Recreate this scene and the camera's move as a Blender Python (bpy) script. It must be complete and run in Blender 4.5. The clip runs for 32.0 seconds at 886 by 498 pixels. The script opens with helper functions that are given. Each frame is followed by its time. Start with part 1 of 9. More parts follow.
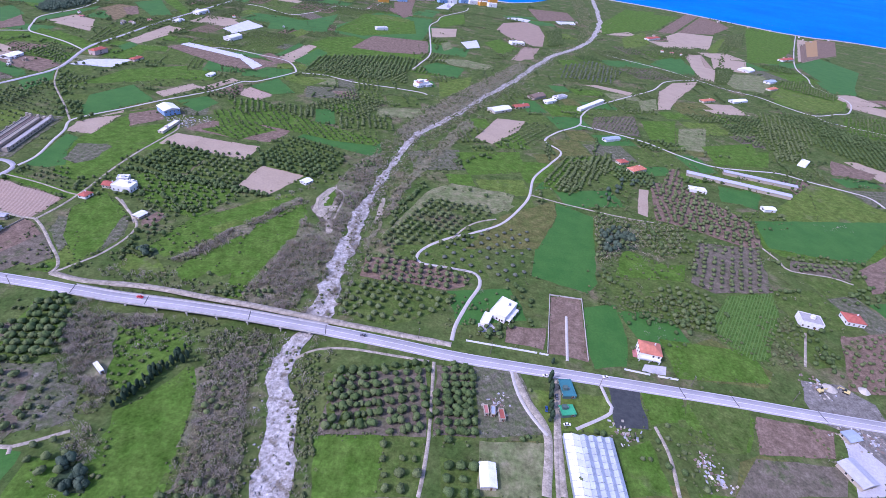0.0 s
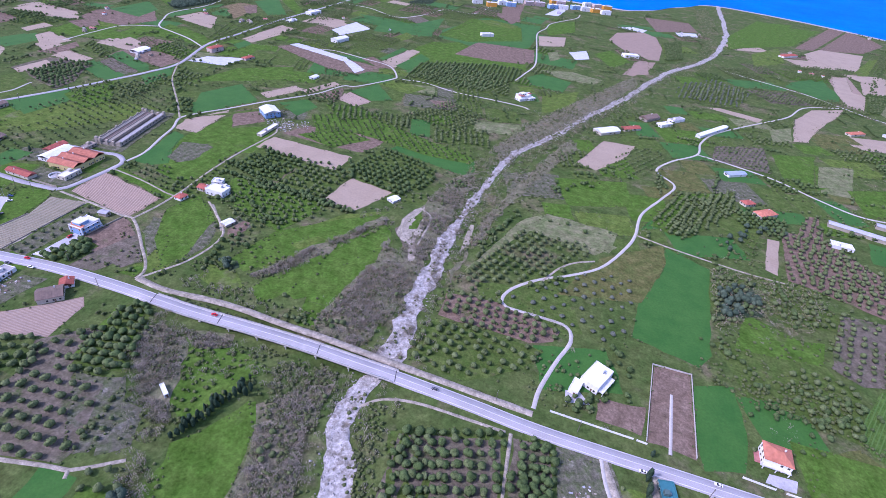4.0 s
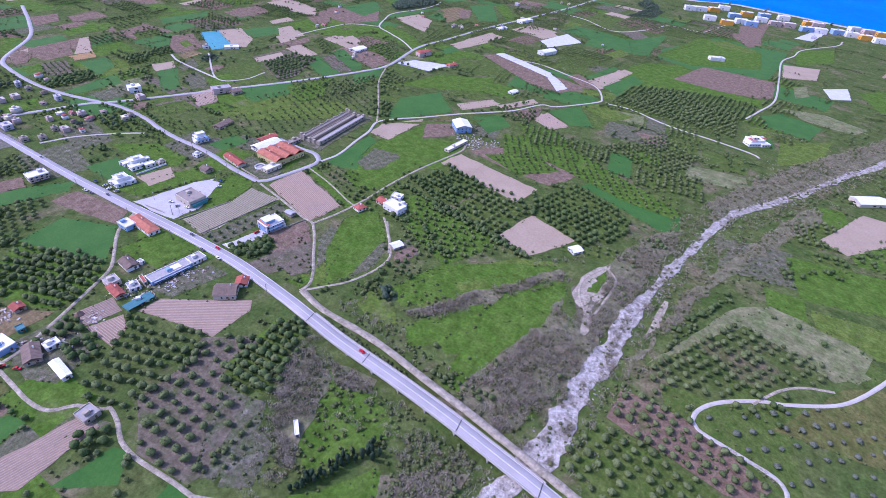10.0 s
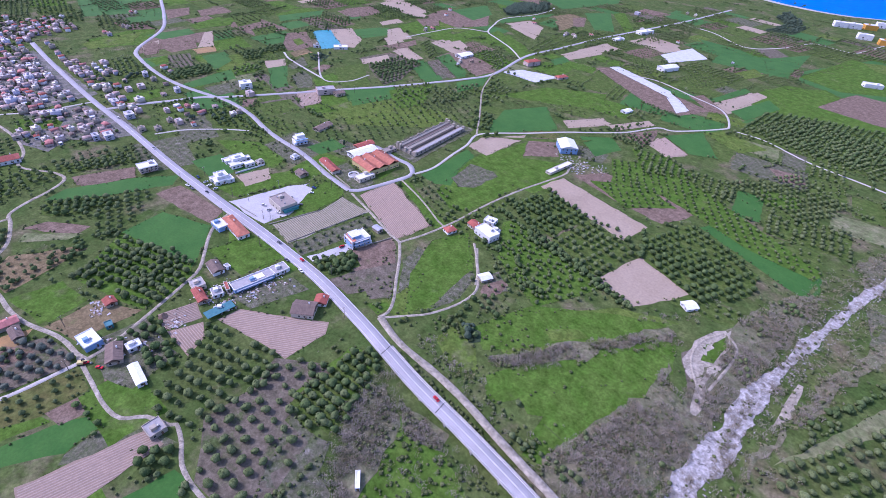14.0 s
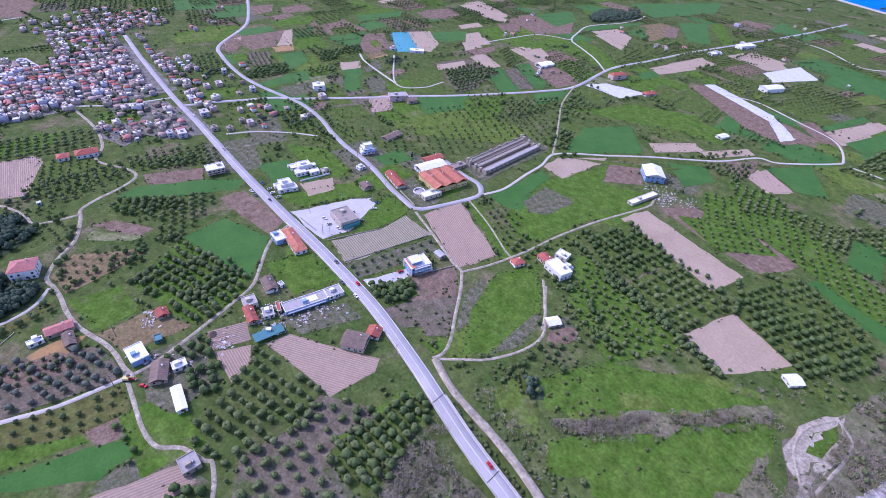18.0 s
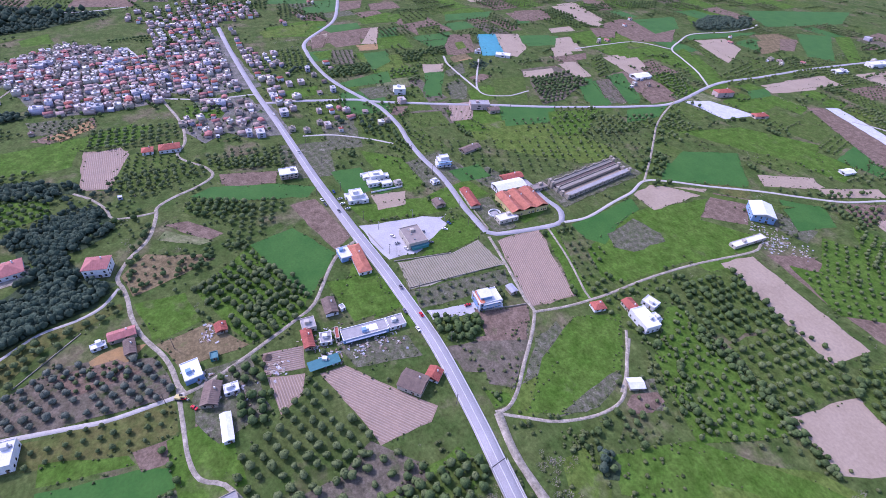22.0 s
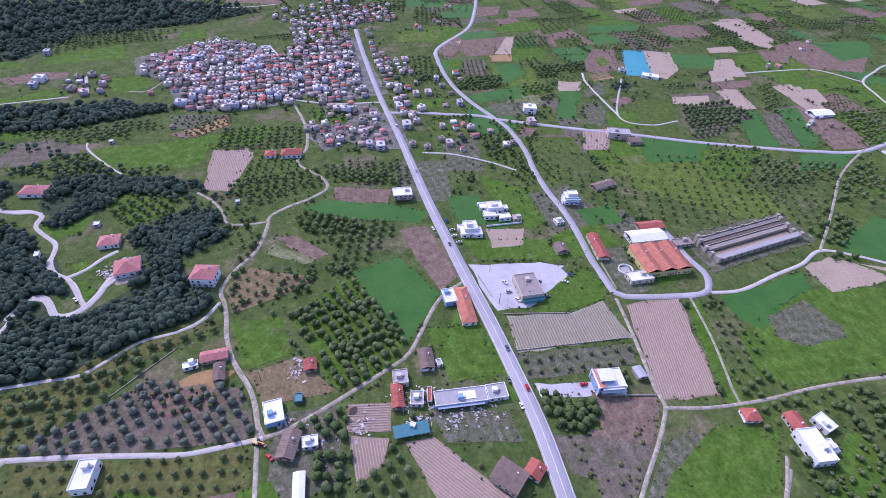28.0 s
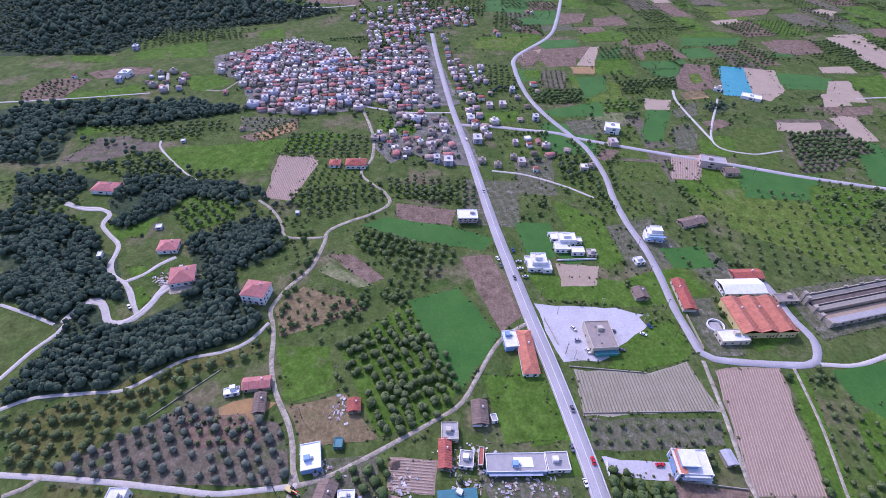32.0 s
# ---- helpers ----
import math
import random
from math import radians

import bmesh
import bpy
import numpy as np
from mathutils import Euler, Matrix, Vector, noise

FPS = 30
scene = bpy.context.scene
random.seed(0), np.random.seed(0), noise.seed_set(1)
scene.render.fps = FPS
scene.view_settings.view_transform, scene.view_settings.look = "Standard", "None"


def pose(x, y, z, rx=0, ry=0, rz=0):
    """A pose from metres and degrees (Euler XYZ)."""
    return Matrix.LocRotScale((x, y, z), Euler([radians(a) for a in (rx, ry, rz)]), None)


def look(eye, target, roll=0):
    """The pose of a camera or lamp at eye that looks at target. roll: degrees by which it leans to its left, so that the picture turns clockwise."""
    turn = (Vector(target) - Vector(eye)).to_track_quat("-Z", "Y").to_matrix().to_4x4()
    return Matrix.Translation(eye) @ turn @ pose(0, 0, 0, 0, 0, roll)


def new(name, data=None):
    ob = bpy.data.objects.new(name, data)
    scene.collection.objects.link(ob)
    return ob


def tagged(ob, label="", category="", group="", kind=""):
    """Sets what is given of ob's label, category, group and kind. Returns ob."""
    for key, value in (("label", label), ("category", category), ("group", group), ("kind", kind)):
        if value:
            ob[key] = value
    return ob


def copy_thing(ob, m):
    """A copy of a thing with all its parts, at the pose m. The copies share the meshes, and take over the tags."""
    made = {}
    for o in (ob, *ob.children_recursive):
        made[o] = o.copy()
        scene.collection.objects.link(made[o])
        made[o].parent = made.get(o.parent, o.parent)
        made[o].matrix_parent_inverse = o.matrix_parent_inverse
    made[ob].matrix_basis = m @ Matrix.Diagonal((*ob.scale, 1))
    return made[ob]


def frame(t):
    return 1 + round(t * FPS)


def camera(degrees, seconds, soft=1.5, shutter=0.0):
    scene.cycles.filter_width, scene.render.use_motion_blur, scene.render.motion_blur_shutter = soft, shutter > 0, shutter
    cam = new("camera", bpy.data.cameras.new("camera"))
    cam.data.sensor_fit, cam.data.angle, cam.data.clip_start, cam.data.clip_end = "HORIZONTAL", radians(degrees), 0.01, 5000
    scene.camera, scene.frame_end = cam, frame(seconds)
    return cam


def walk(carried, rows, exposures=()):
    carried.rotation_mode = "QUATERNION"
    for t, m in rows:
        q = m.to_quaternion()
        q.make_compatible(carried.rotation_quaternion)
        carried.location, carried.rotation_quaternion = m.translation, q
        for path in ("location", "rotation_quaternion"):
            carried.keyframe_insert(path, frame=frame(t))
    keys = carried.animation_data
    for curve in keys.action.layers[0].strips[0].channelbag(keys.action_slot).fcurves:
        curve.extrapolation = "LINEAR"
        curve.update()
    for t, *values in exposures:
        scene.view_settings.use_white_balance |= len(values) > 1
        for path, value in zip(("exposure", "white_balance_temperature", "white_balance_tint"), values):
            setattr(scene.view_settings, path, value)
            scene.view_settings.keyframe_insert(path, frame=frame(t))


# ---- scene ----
# Tree-lined farmland beside a coast: one flat plain with a river, a highway bridge and a village.
cam = camera(82.53, 32.0, soft=0.7)
# seconds, eye x y z in metres, then the turn about x, y and z in degrees
PATH = [
    (0, 21.20, 16.00, 237.72, 55.724, -6.067, 4.281),
    (0.5, 19.89, 21.94, 237.93, 55.639, -6.024, 5.116),
    (1, 18.57, 27.86, 238.15, 55.498, -5.985, 6.780),
    (1.5, 17.18, 33.71, 238.37, 55.360, -5.929, 8.215),
    (2, 15.72, 39.48, 238.60, 55.196, -5.871, 9.634),
    (2.5, 14.16, 45.13, 238.83, 55.055, -5.817, 11.094),
    (3, 12.46, 50.64, 239.07, 54.933, -5.779, 12.474),
    (3.5, 10.60, 55.97, 239.32, 54.797, -5.793, 13.808),
    (5.5, 1.50, 75.79, 240.23, 54.212, -5.589, 20.536),
    (6, -1.19, 80.45, 240.37, 54.034, -5.460, 22.563),
    (6.5, -4.03, 85.04, 240.45, 53.824, -5.348, 24.820),
    (7, -7.03, 89.57, 240.45, 53.666, -5.250, 26.640),
    (7.5, -10.18, 94.00, 240.40, 53.513, -5.194, 28.531),
    (8, -13.45, 98.32, 240.28, 53.405, -5.107, 30.417),
    (8.5, -16.85, 102.49, 240.12, 53.263, -4.985, 32.120),
    (9, -20.36, 106.51, 239.91, 53.160, -4.916, 33.602),
    (9.5, -23.96, 110.34, 239.67, 53.037, -4.720, 35.218),
    (10, -27.65, 113.96, 239.40, 52.956, -4.657, 36.739),
    (10.5, -31.42, 117.38, 239.11, 52.880, -4.602, 38.232),
    (11, -35.25, 120.65, 238.82, 52.767, -4.509, 39.646),
    (11.5, -39.14, 123.79, 238.54, 52.692, -4.441, 41.102),
    (12, -43.08, 126.83, 238.28, 52.592, -4.350, 42.500),
    (12.5, -47.07, 129.82, 238.06, 52.478, -4.264, 43.857),
    (13, -51.08, 132.77, 237.89, 52.386, -4.228, 45.246),
    (13.5, -55.13, 135.69, 237.78, 52.258, -4.193, 46.558),
    (14, -59.19, 138.58, 237.70, 52.170, -4.177, 47.899),
    (14.5, -63.27, 141.40, 237.66, 52.080, -4.152, 49.101),
    (16.5, -79.66, 151.63, 237.50, 51.759, -4.123, 52.556),
    (17, -83.77, 153.86, 237.42, 51.688, -4.191, 53.220),
    (17.5, -87.90, 155.98, 237.36, 51.593, -4.123, 54.613),
    (18, -92.07, 158.00, 237.32, 51.437, -4.051, 56.078),
    (18.5, -96.29, 159.94, 237.31, 51.321, -4.012, 57.330),
    (19, -100.58, 161.83, 237.35, 51.148, -3.970, 58.534),
    (19.5, -104.95, 163.68, 237.46, 51.008, -3.961, 59.629),
    (20, -109.39, 165.47, 237.62, 50.858, -3.866, 60.746),
    (20.5, -113.88, 167.19, 237.82, 50.704, -3.841, 61.890),
    (21, -118.40, 168.80, 238.01, 50.566, -3.710, 62.909),
    (21.5, -122.93, 170.28, 238.18, 50.390, -3.640, 63.924),
    (22, -127.44, 171.60, 238.29, 50.249, -3.558, 64.962),
    (22.5, -131.92, 172.73, 238.33, 50.131, -3.561, 66.008),
    (23, -136.35, 173.66, 238.26, 50.020, -3.474, 67.162),
    (23.5, -140.73, 174.42, 238.12, 49.944, -3.370, 68.184),
    (24, -145.08, 175.07, 237.91, 49.893, -3.198, 69.263),
    (24.5, -149.40, 175.64, 237.65, 49.853, -3.120, 70.395),
    (25, -153.69, 176.16, 237.36, 49.829, -3.108, 71.384),
    (25.5, -157.98, 176.69, 237.05, 49.801, -2.982, 72.710),
    (27.5, -175.14, 179.05, 235.82, 49.598, -2.546, 77.265),
    (28, -179.44, 179.59, 235.50, 49.533, -2.289, 78.696),
    (28.5, -183.76, 180.07, 235.18, 49.464, -2.175, 79.818),
    (29, -188.09, 180.44, 234.84, 49.425, -2.054, 80.925),
    (29.5, -192.43, 180.72, 234.49, 49.367, -1.998, 81.979),
    (30, -196.79, 180.91, 234.13, 49.321, -1.904, 83.043),
    (30.5, -201.15, 181.03, 233.76, 49.301, -1.826, 84.125),
    (31, -205.53, 181.10, 233.38, 49.258, -1.764, 84.884),
    (31.5, -209.91, 181.13, 233.00, 49.278, -1.647, 85.606),
    (32, -214.29, 181.15, 232.62, 49.267, -1.530, 86.725),
]
EXPOSURE = 0.93
walk(cam, [(t, pose(x, y, z, a, b, c)) for t, x, y, z, a, b, c in PATH], [(0.0, EXPOSURE, 5330, 40), (18.0, EXPOSURE, 5400, 41), (32.0, EXPOSURE - 0.13, 5480, 40)])

# ---- sky and sun ----
SUN_AZ, SUN_EL = 236.0, 46.0   # compass turn from +y towards +x, height
world = bpy.data.worlds.new("world")
scene.world = world
world.use_nodes = True
wn = world.node_tree
sky = wn.nodes.new("ShaderNodeTexSky")
sky.sky_type, sky.sun_disc = "NISHITA", False
sky.sun_elevation, sky.sun_rotation = radians(SUN_EL), radians(SUN_AZ)
sky.air_density, sky.dust_density, sky.ozone_density = 1.2, 2.0, 1.0
wn.links.new(sky.outputs[0], wn.nodes["Background"].inputs[0])
wn.nodes["Background"].inputs[1].default_value = 0.15
sun_data = bpy.data.lights.new("sun", "SUN")
sun_data.energy, sun_data.angle, sun_data.color = 1.85, radians(4.0), (1.0, 0.95, 0.88)
sun = new("sun", sun_data)
az, el = radians(SUN_AZ), radians(SUN_EL)
sun.matrix_world = look((0, 0, 900), Vector((0, 0, 900)) - Vector((math.sin(az) * math.cos(el), math.cos(az) * math.cos(el), math.sin(el))))

# ---- materials ----
MATS = {}


def material(name, c1, c2, size=6.0, rough=0.9, fine=0.6, bump=0.3, c3=None, spots=0.62, metal=0.0, per_object=0.0, island=0.0, relief=False, leafy=False):
    """Colour drifting between c1 and c2 over patches of that size, with fine grain, an optional third colour in blotches, and relief."""
    m = bpy.data.materials.new(name)
    m.use_nodes = True
    nt = m.node_tree
    n, link = nt.nodes, nt.links.new
    bsdf = n["Principled BSDF"]
    bsdf.inputs["Roughness"].default_value, bsdf.inputs["Metallic"].default_value = rough, metal
    bsdf.inputs["Specular IOR Level"].default_value = 0.04 if relief or leafy else 0.25
    where = n.new("ShaderNodeNewGeometry").outputs["Position"]

    def cloud(scale, detail):
        t = n.new("ShaderNodeTexNoise")
        t.inputs["Scale"].default_value, t.inputs["Detail"].default_value, t.inputs["Roughness"].default_value = scale, detail, 0.65
        link(where, t.inputs["Vector"])
        return t.outputs["Fac"]

    def ramp(fac, lo, hi):
        r = n.new("ShaderNodeMapRange")
        r.inputs["From Min"].default_value, r.inputs["From Max"].default_value = lo, hi
        link(fac, r.inputs["Value"])
        return r.outputs["Result"]

    def mix(fac, a, b, how="MIX"):
        x = n.new("ShaderNodeMix")
        x.data_type, x.blend_type = "RGBA", how
        for sock, v in ((x.inputs["Factor"], fac), (x.inputs["A"], a), (x.inputs["B"], b)):
            if isinstance(v, (int, float)):
                sock.default_value = v
            elif isinstance(v, tuple):
                sock.default_value = (*v, 1)
            else:
                link(v, sock)
        return x.outputs["Result"]

    col = mix(ramp(cloud(1.0 / size, 5), 0.36, 0.64), c1, c2)
    if c3:
        col = mix(ramp(cloud(0.45 / size, 6), spots, spots + 0.12), col, c3)
    grain = cloud(fine, 4)
    col = mix(0.65, col, mix(ramp(grain, 0.25, 0.75), (0.22, 0.23, 0.21) if relief else (0.62, 0.62, 0.62), (1.15, 1.15, 1.15) if relief else (1.06, 1.06, 1.06)), "MULTIPLY")
    if leafy:
        col = mix(1.0, col, mix(ramp(cloud(2.4, 3), 0.3, 0.7), (0.55, 0.57, 0.54), (1.30, 1.30, 1.25)), "MULTIPLY")
    if relief:
        col = mix(1.0, col, mix(ramp(cloud(fine * 0.28, 5), 0.28, 0.72), (0.55, 0.56, 0.53), (1.25, 1.24, 1.27)), "MULTIPLY")
    if per_object:
        info = n.new("ShaderNodeObjectInfo").outputs["Random"]
        col = mix(per_object, col, mix(info, (0.35, 0.35, 0.35), (1.0, 1.0, 1.0)), "MULTIPLY")
    if island:
        info = n.new("ShaderNodeNewGeometry").outputs["Random Per Island"]
        col = mix(island, col, mix(info, (0.50, 0.52, 0.50), (1.15, 1.15, 1.15)), "MULTIPLY")
    link(col, bsdf.inputs["Base Color"])
    if bump:
        b = n.new("ShaderNodeBump")
        b.inputs["Strength"].default_value, b.inputs["Distance"].default_value = bump, 0.4
        link(grain, b.inputs["Height"])
        link(b.outputs["Normal"], bsdf.inputs["Normal"])
    MATS[name] = m
    return m


# ground covers
material("ground", (0.064, 0.108, 0.026), (0.108, 0.138, 0.043), 24, fine=0.5, c3=(0.175, 0.152, 0.092), spots=0.54, relief=True)
# wood floor: its dark green has the shade between the trees painted in
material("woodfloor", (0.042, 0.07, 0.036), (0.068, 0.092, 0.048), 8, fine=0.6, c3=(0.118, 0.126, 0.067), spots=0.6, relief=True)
material("brushfloor", (0.205, 0.186, 0.12), (0.135, 0.15, 0.078), 7, fine=0.7, c3=(0.20, 0.175, 0.125), spots=0.56, relief=True)
material("meadow", (0.07, 0.144, 0.019), (0.098, 0.167, 0.029), 14, fine=0.5, c3=(0.130, 0.155, 0.057), spots=0.60, relief=True)
material("meadowrow", (0.06, 0.134, 0.022), (0.098, 0.16, 0.036), 5, fine=0.8, c3=(0.144, 0.143, 0.076), spots=0.62, relief=True)
material("wheat", (0.027, 0.104, 0.014), (0.042, 0.126, 0.019), 18, fine=0.6, c3=(0.06, 0.13, 0.03), spots=0.64)
material("yellowgrass", (0.101, 0.126, 0.035), (0.144, 0.139, 0.050), 9, fine=0.5, c3=(0.134, 0.118, 0.059), relief=True)
material("yellowmeadow", (0.094, 0.154, 0.028), (0.128, 0.174, 0.038), 14, fine=0.5, c3=(0.160, 0.160, 0.088), spots=0.58, relief=True)
material("pale", (0.138, 0.175, 0.069), (0.230, 0.225, 0.124), 11, fine=0.4, c3=(0.285, 0.262, 0.175), spots=0.60, relief=True)
material("grove", (0.07, 0.12, 0.024), (0.108, 0.146, 0.039), 8, fine=0.6, c3=(0.126, 0.118, 0.059), relief=True)
material("brown", (0.184, 0.131, 0.097), (0.230, 0.167, 0.127), 10, fine=0.7, c3=(0.129, 0.129, 0.064), spots=0.64, relief=True)
material("brownsoil", (0.189, 0.131, 0.097), (0.225, 0.164, 0.121), 8, fine=0.7, c3=(0.092, 0.129, 0.037), spots=0.56, relief=True)
material("greysoil", (0.18, 0.15, 0.116), (0.14, 0.126, 0.088), 7, fine=0.7, c3=(0.083, 0.115, 0.041), spots=0.54, relief=True)
material("tan", (0.298, 0.232, 0.165), (0.34, 0.268, 0.196), 22, fine=0.5, c3=(0.26, 0.20, 0.148), spots=0.6)
material("straw", (0.230, 0.175, 0.097), (0.184, 0.147, 0.078), 6, fine=0.6, c3=(0.092, 0.129, 0.037), spots=0.60, relief=True)
material("orangesoil", (0.33, 0.20, 0.08), (0.24, 0.16, 0.075), 6, fine=0.6)
material("scrub", (0.170, 0.158, 0.120), (0.087, 0.109, 0.046), 4, fine=0.9, c3=(0.248, 0.230, 0.189), spots=0.58, relief=True)
material("vine_grey", (0.315, 0.283, 0.222), (0.265, 0.245, 0.18), 9, fine=0.8)
material("vine_tan", (0.285, 0.205, 0.152), (0.24, 0.178, 0.132), 12, fine=0.7)
material("vine_row", (0.19, 0.17, 0.115), (0.145, 0.14, 0.085), 3, fine=1.2)
material("ridge", (0.37, 0.285, 0.23), (0.32, 0.245, 0.20), 3, fine=1.2)
material("crop_row", (0.063, 0.134, 0.022), (0.088, 0.151, 0.032), 4, fine=1.0)
material("village_ground", (0.235, 0.215, 0.2), (0.15, 0.155, 0.12), 9, fine=0.6, c3=(0.09, 0.13, 0.06), spots=0.54, relief=True)
material("darknet", (0.035, 0.040, 0.042), (0.055, 0.060, 0.060), 4, fine=0.8)
material("plastic", (0.55, 0.55, 0.58), (0.42, 0.42, 0.46), 6, rough=0.45, fine=0.9)
material("pool", (0.020, 0.20, 0.24), (0.030, 0.24, 0.28), 20, rough=0.4, fine=0.2, bump=0.02)
material("sea", (0.001, 0.120, 0.40), (0.001, 0.160, 0.46), 300, rough=0.8, fine=0.05, bump=0.05)
material("beach", (0.45, 0.42, 0.36), (0.36, 0.33, 0.28), 20)
material("asphalt", (0.355, 0.338, 0.350), (0.305, 0.293, 0.302), 16, fine=1.4, bump=0.1, c3=(0.41, 0.395, 0.40), spots=0.6)
material("paving", (0.44, 0.43, 0.445), (0.38, 0.37, 0.38), 12, fine=0.8, bump=0.1, c3=(0.33, 0.32, 0.31), spots=0.6)
material("yard", (0.23, 0.215, 0.195), (0.185, 0.172, 0.15), 6, fine=0.8, c3=(0.30, 0.28, 0.265), spots=0.6, relief=True)
material("concrete", (0.45, 0.42, 0.385), (0.38, 0.355, 0.32), 8, fine=0.9, bump=0.2, c3=(0.31, 0.29, 0.25), spots=0.62)
material("dirtroad", (0.425, 0.378, 0.305), (0.34, 0.3, 0.238), 5, fine=0.9, c3=(0.167, 0.167, 0.106), spots=0.66, relief=True)
material("gravel", (0.54, 0.515, 0.50), (0.33, 0.305, 0.275), 2.6, fine=1.3, bump=0.8, c3=(0.20, 0.175, 0.135), spots=0.53, relief=True)
material("paint_white", (0.62, 0.61, 0.63), (0.50, 0.49, 0.51), 5, fine=1.5, bump=0)
material("joint_dark", (0.03, 0.03, 0.03), (0.05, 0.05, 0.05), 2, bump=0)
# foliage
material("olive_leaf", (0.096, 0.128, 0.05), (0.135, 0.164, 0.076), 5, fine=1.1, bump=0.8, island=0.5, leafy=True)
material("dark_leaf", (0.07, 0.11, 0.038), (0.1, 0.138, 0.056), 5, fine=1.1, bump=0.8, island=0.5, leafy=True)
material("grey_leaf", (0.105, 0.122, 0.096), (0.142, 0.155, 0.124), 5, fine=1.1, bump=0.8, island=0.5, leafy=True)
material("wood_leaf", (0.054, 0.084, 0.06), (0.086, 0.114, 0.078), 5, fine=1.1, bump=0.8, island=0.5, leafy=True)
material("cypress_leaf", (0.03, 0.055, 0.034), (0.048, 0.074, 0.046), 5, fine=1.1, bump=0.8, island=0.5, leafy=True)
material("reed_leaf", (0.315, 0.265, 0.175), (0.235, 0.212, 0.12), 5, fine=1.1, bump=0, island=0.35)
material("bush_leaf", (0.088, 0.116, 0.044), (0.128, 0.144, 0.066), 5, fine=1.1, bump=0.8, island=0.5, leafy=True)
material("bare_leaf", (0.29, 0.252, 0.202), (0.22, 0.2, 0.15), 5, fine=1.1, bump=0, island=0.35)
material("bark", (0.10, 0.08, 0.06), (0.14, 0.115, 0.09), 1, fine=4)
# walls and roofs
WALLS = dict(white=(0.84, 0.83, 0.84), cream=(0.60, 0.54, 0.45), bluewall=(0.26, 0.42, 0.68), pinkwall=(0.58, 0.45, 0.42), stone=(0.43, 0.375, 0.305), yellow=(0.70, 0.58, 0.26), teal=(0.06, 0.27, 0.27), netwall=(0.10, 0.16, 0.15), orange=(0.72, 0.36, 0.06), lilac=(0.52, 0.50, 0.60))
ROOFS = dict(flat_white=(0.86, 0.85, 0.86), flat_grey=(0.42, 0.40, 0.40), flat_pale=(0.60, 0.57, 0.56), flat_brown=(0.33, 0.28, 0.25), tile_red=(0.46, 0.135, 0.10), tile_orange=(0.60, 0.225, 0.145), tile_pink=(0.54, 0.22, 0.20), tile_brown=(0.26, 0.19, 0.155), sheet_white=(0.82, 0.83, 0.86), sheet_blue=(0.34, 0.40, 0.50), sheet_grey=(0.42, 0.42, 0.46), sheet_teal=(0.05, 0.19, 0.22), sheet_green=(0.05, 0.36, 0.18), tile_rose=(0.43, 0.31, 0.28))
for key, c in {**WALLS, **ROOFS}.items():
    dim = 0.72 if key.startswith("tile") else 0.85
    material(key, c, tuple(dim * v for v in c), 2.5, rough=0.5 if key.startswith("sheet") else 0.85, fine=1.6, bump=0.1, per_object=0.25, island=0.0 if key.startswith("sheet") else 0.35)
material("glass_dark", (0.02, 0.025, 0.03), (0.03, 0.035, 0.04), 3, rough=0.12, bump=0)
material("wood_door", (0.16, 0.09, 0.05), (0.12, 0.07, 0.04), 1, bump=0.1)
material("metal_grey", (0.35, 0.36, 0.38), (0.28, 0.29, 0.30), 2, rough=0.5, metal=0.6, bump=0)
material("pole_wood", (0.13, 0.11, 0.09), (0.10, 0.085, 0.07), 1, bump=0.1)
material("tyre", (0.02, 0.02, 0.02), (0.03, 0.03, 0.03), 1, bump=0)
for key, c in dict(car_white=(0.75, 0.75, 0.76), car_red=(0.55, 0.02, 0.03), car_grey=(0.13, 0.13, 0.15), car_silver=(0.42, 0.43, 0.45), car_blue=(0.03, 0.07, 0.20)).items():
    material(key, c, c, 3, rough=0.25, bump=0)


MATS["sea"].node_tree.nodes["Principled BSDF"].inputs["Specular IOR Level"].default_value = 0.03


# ---- building blocks ----
def part(name, bm, mat, parent=None, label=""):
    me = bpy.data.meshes.new(name)
    bm.to_mesh(me)
    bm.free()
    me.materials.append(MATS[mat])
    ob = new(name, me)
    ob.parent = parent
    return tagged(ob, label=label)


def mesh_of(name, verts, faces, mat, parent=None):
    """One object from numpy arrays of corners and of triangles or quads."""
    me = bpy.data.meshes.new(name)
    verts, faces = np.asarray(verts, np.float32), np.asarray(faces, np.int32)
    k = faces.shape[1]
    me.vertices.add(len(verts))
    me.vertices.foreach_set("co", verts.ravel())
    me.loops.add(faces.size)
    me.loops.foreach_set("vertex_index", faces.ravel())
    me.polygons.add(len(faces))
    me.polygons.foreach_set("loop_start", np.arange(0, faces.size, k, dtype=np.int32))
    me.update(calc_edges=True)
    me.materials.append(MATS[mat])
    ob = new(name, me)
    ob.parent = parent
    return ob


def block(bm, x0, x1, y0, y1, z0, z1):
    v = [bm.verts.new(c) for c in ((x0, y0, z0), (x1, y0, z0), (x1, y1, z0), (x0, y1, z0), (x0, y0, z1), (x1, y0, z1), (x1, y1, z1), (x0, y1, z1))]
    for f in ((3, 2, 1, 0), (4, 5, 6, 7), (0, 1, 5, 4), (1, 2, 6, 5), (2, 3, 7, 6), (3, 0, 4, 7)):
        bm.faces.new([v[i] for i in f])
    return bm


def box(*size):
    return block(bmesh.new(), *size)


def thing(name, m, label, category, group="", kind=""):
    ob = new(name)
    ob.matrix_basis = m
    return tagged(ob, label, category, group, kind)


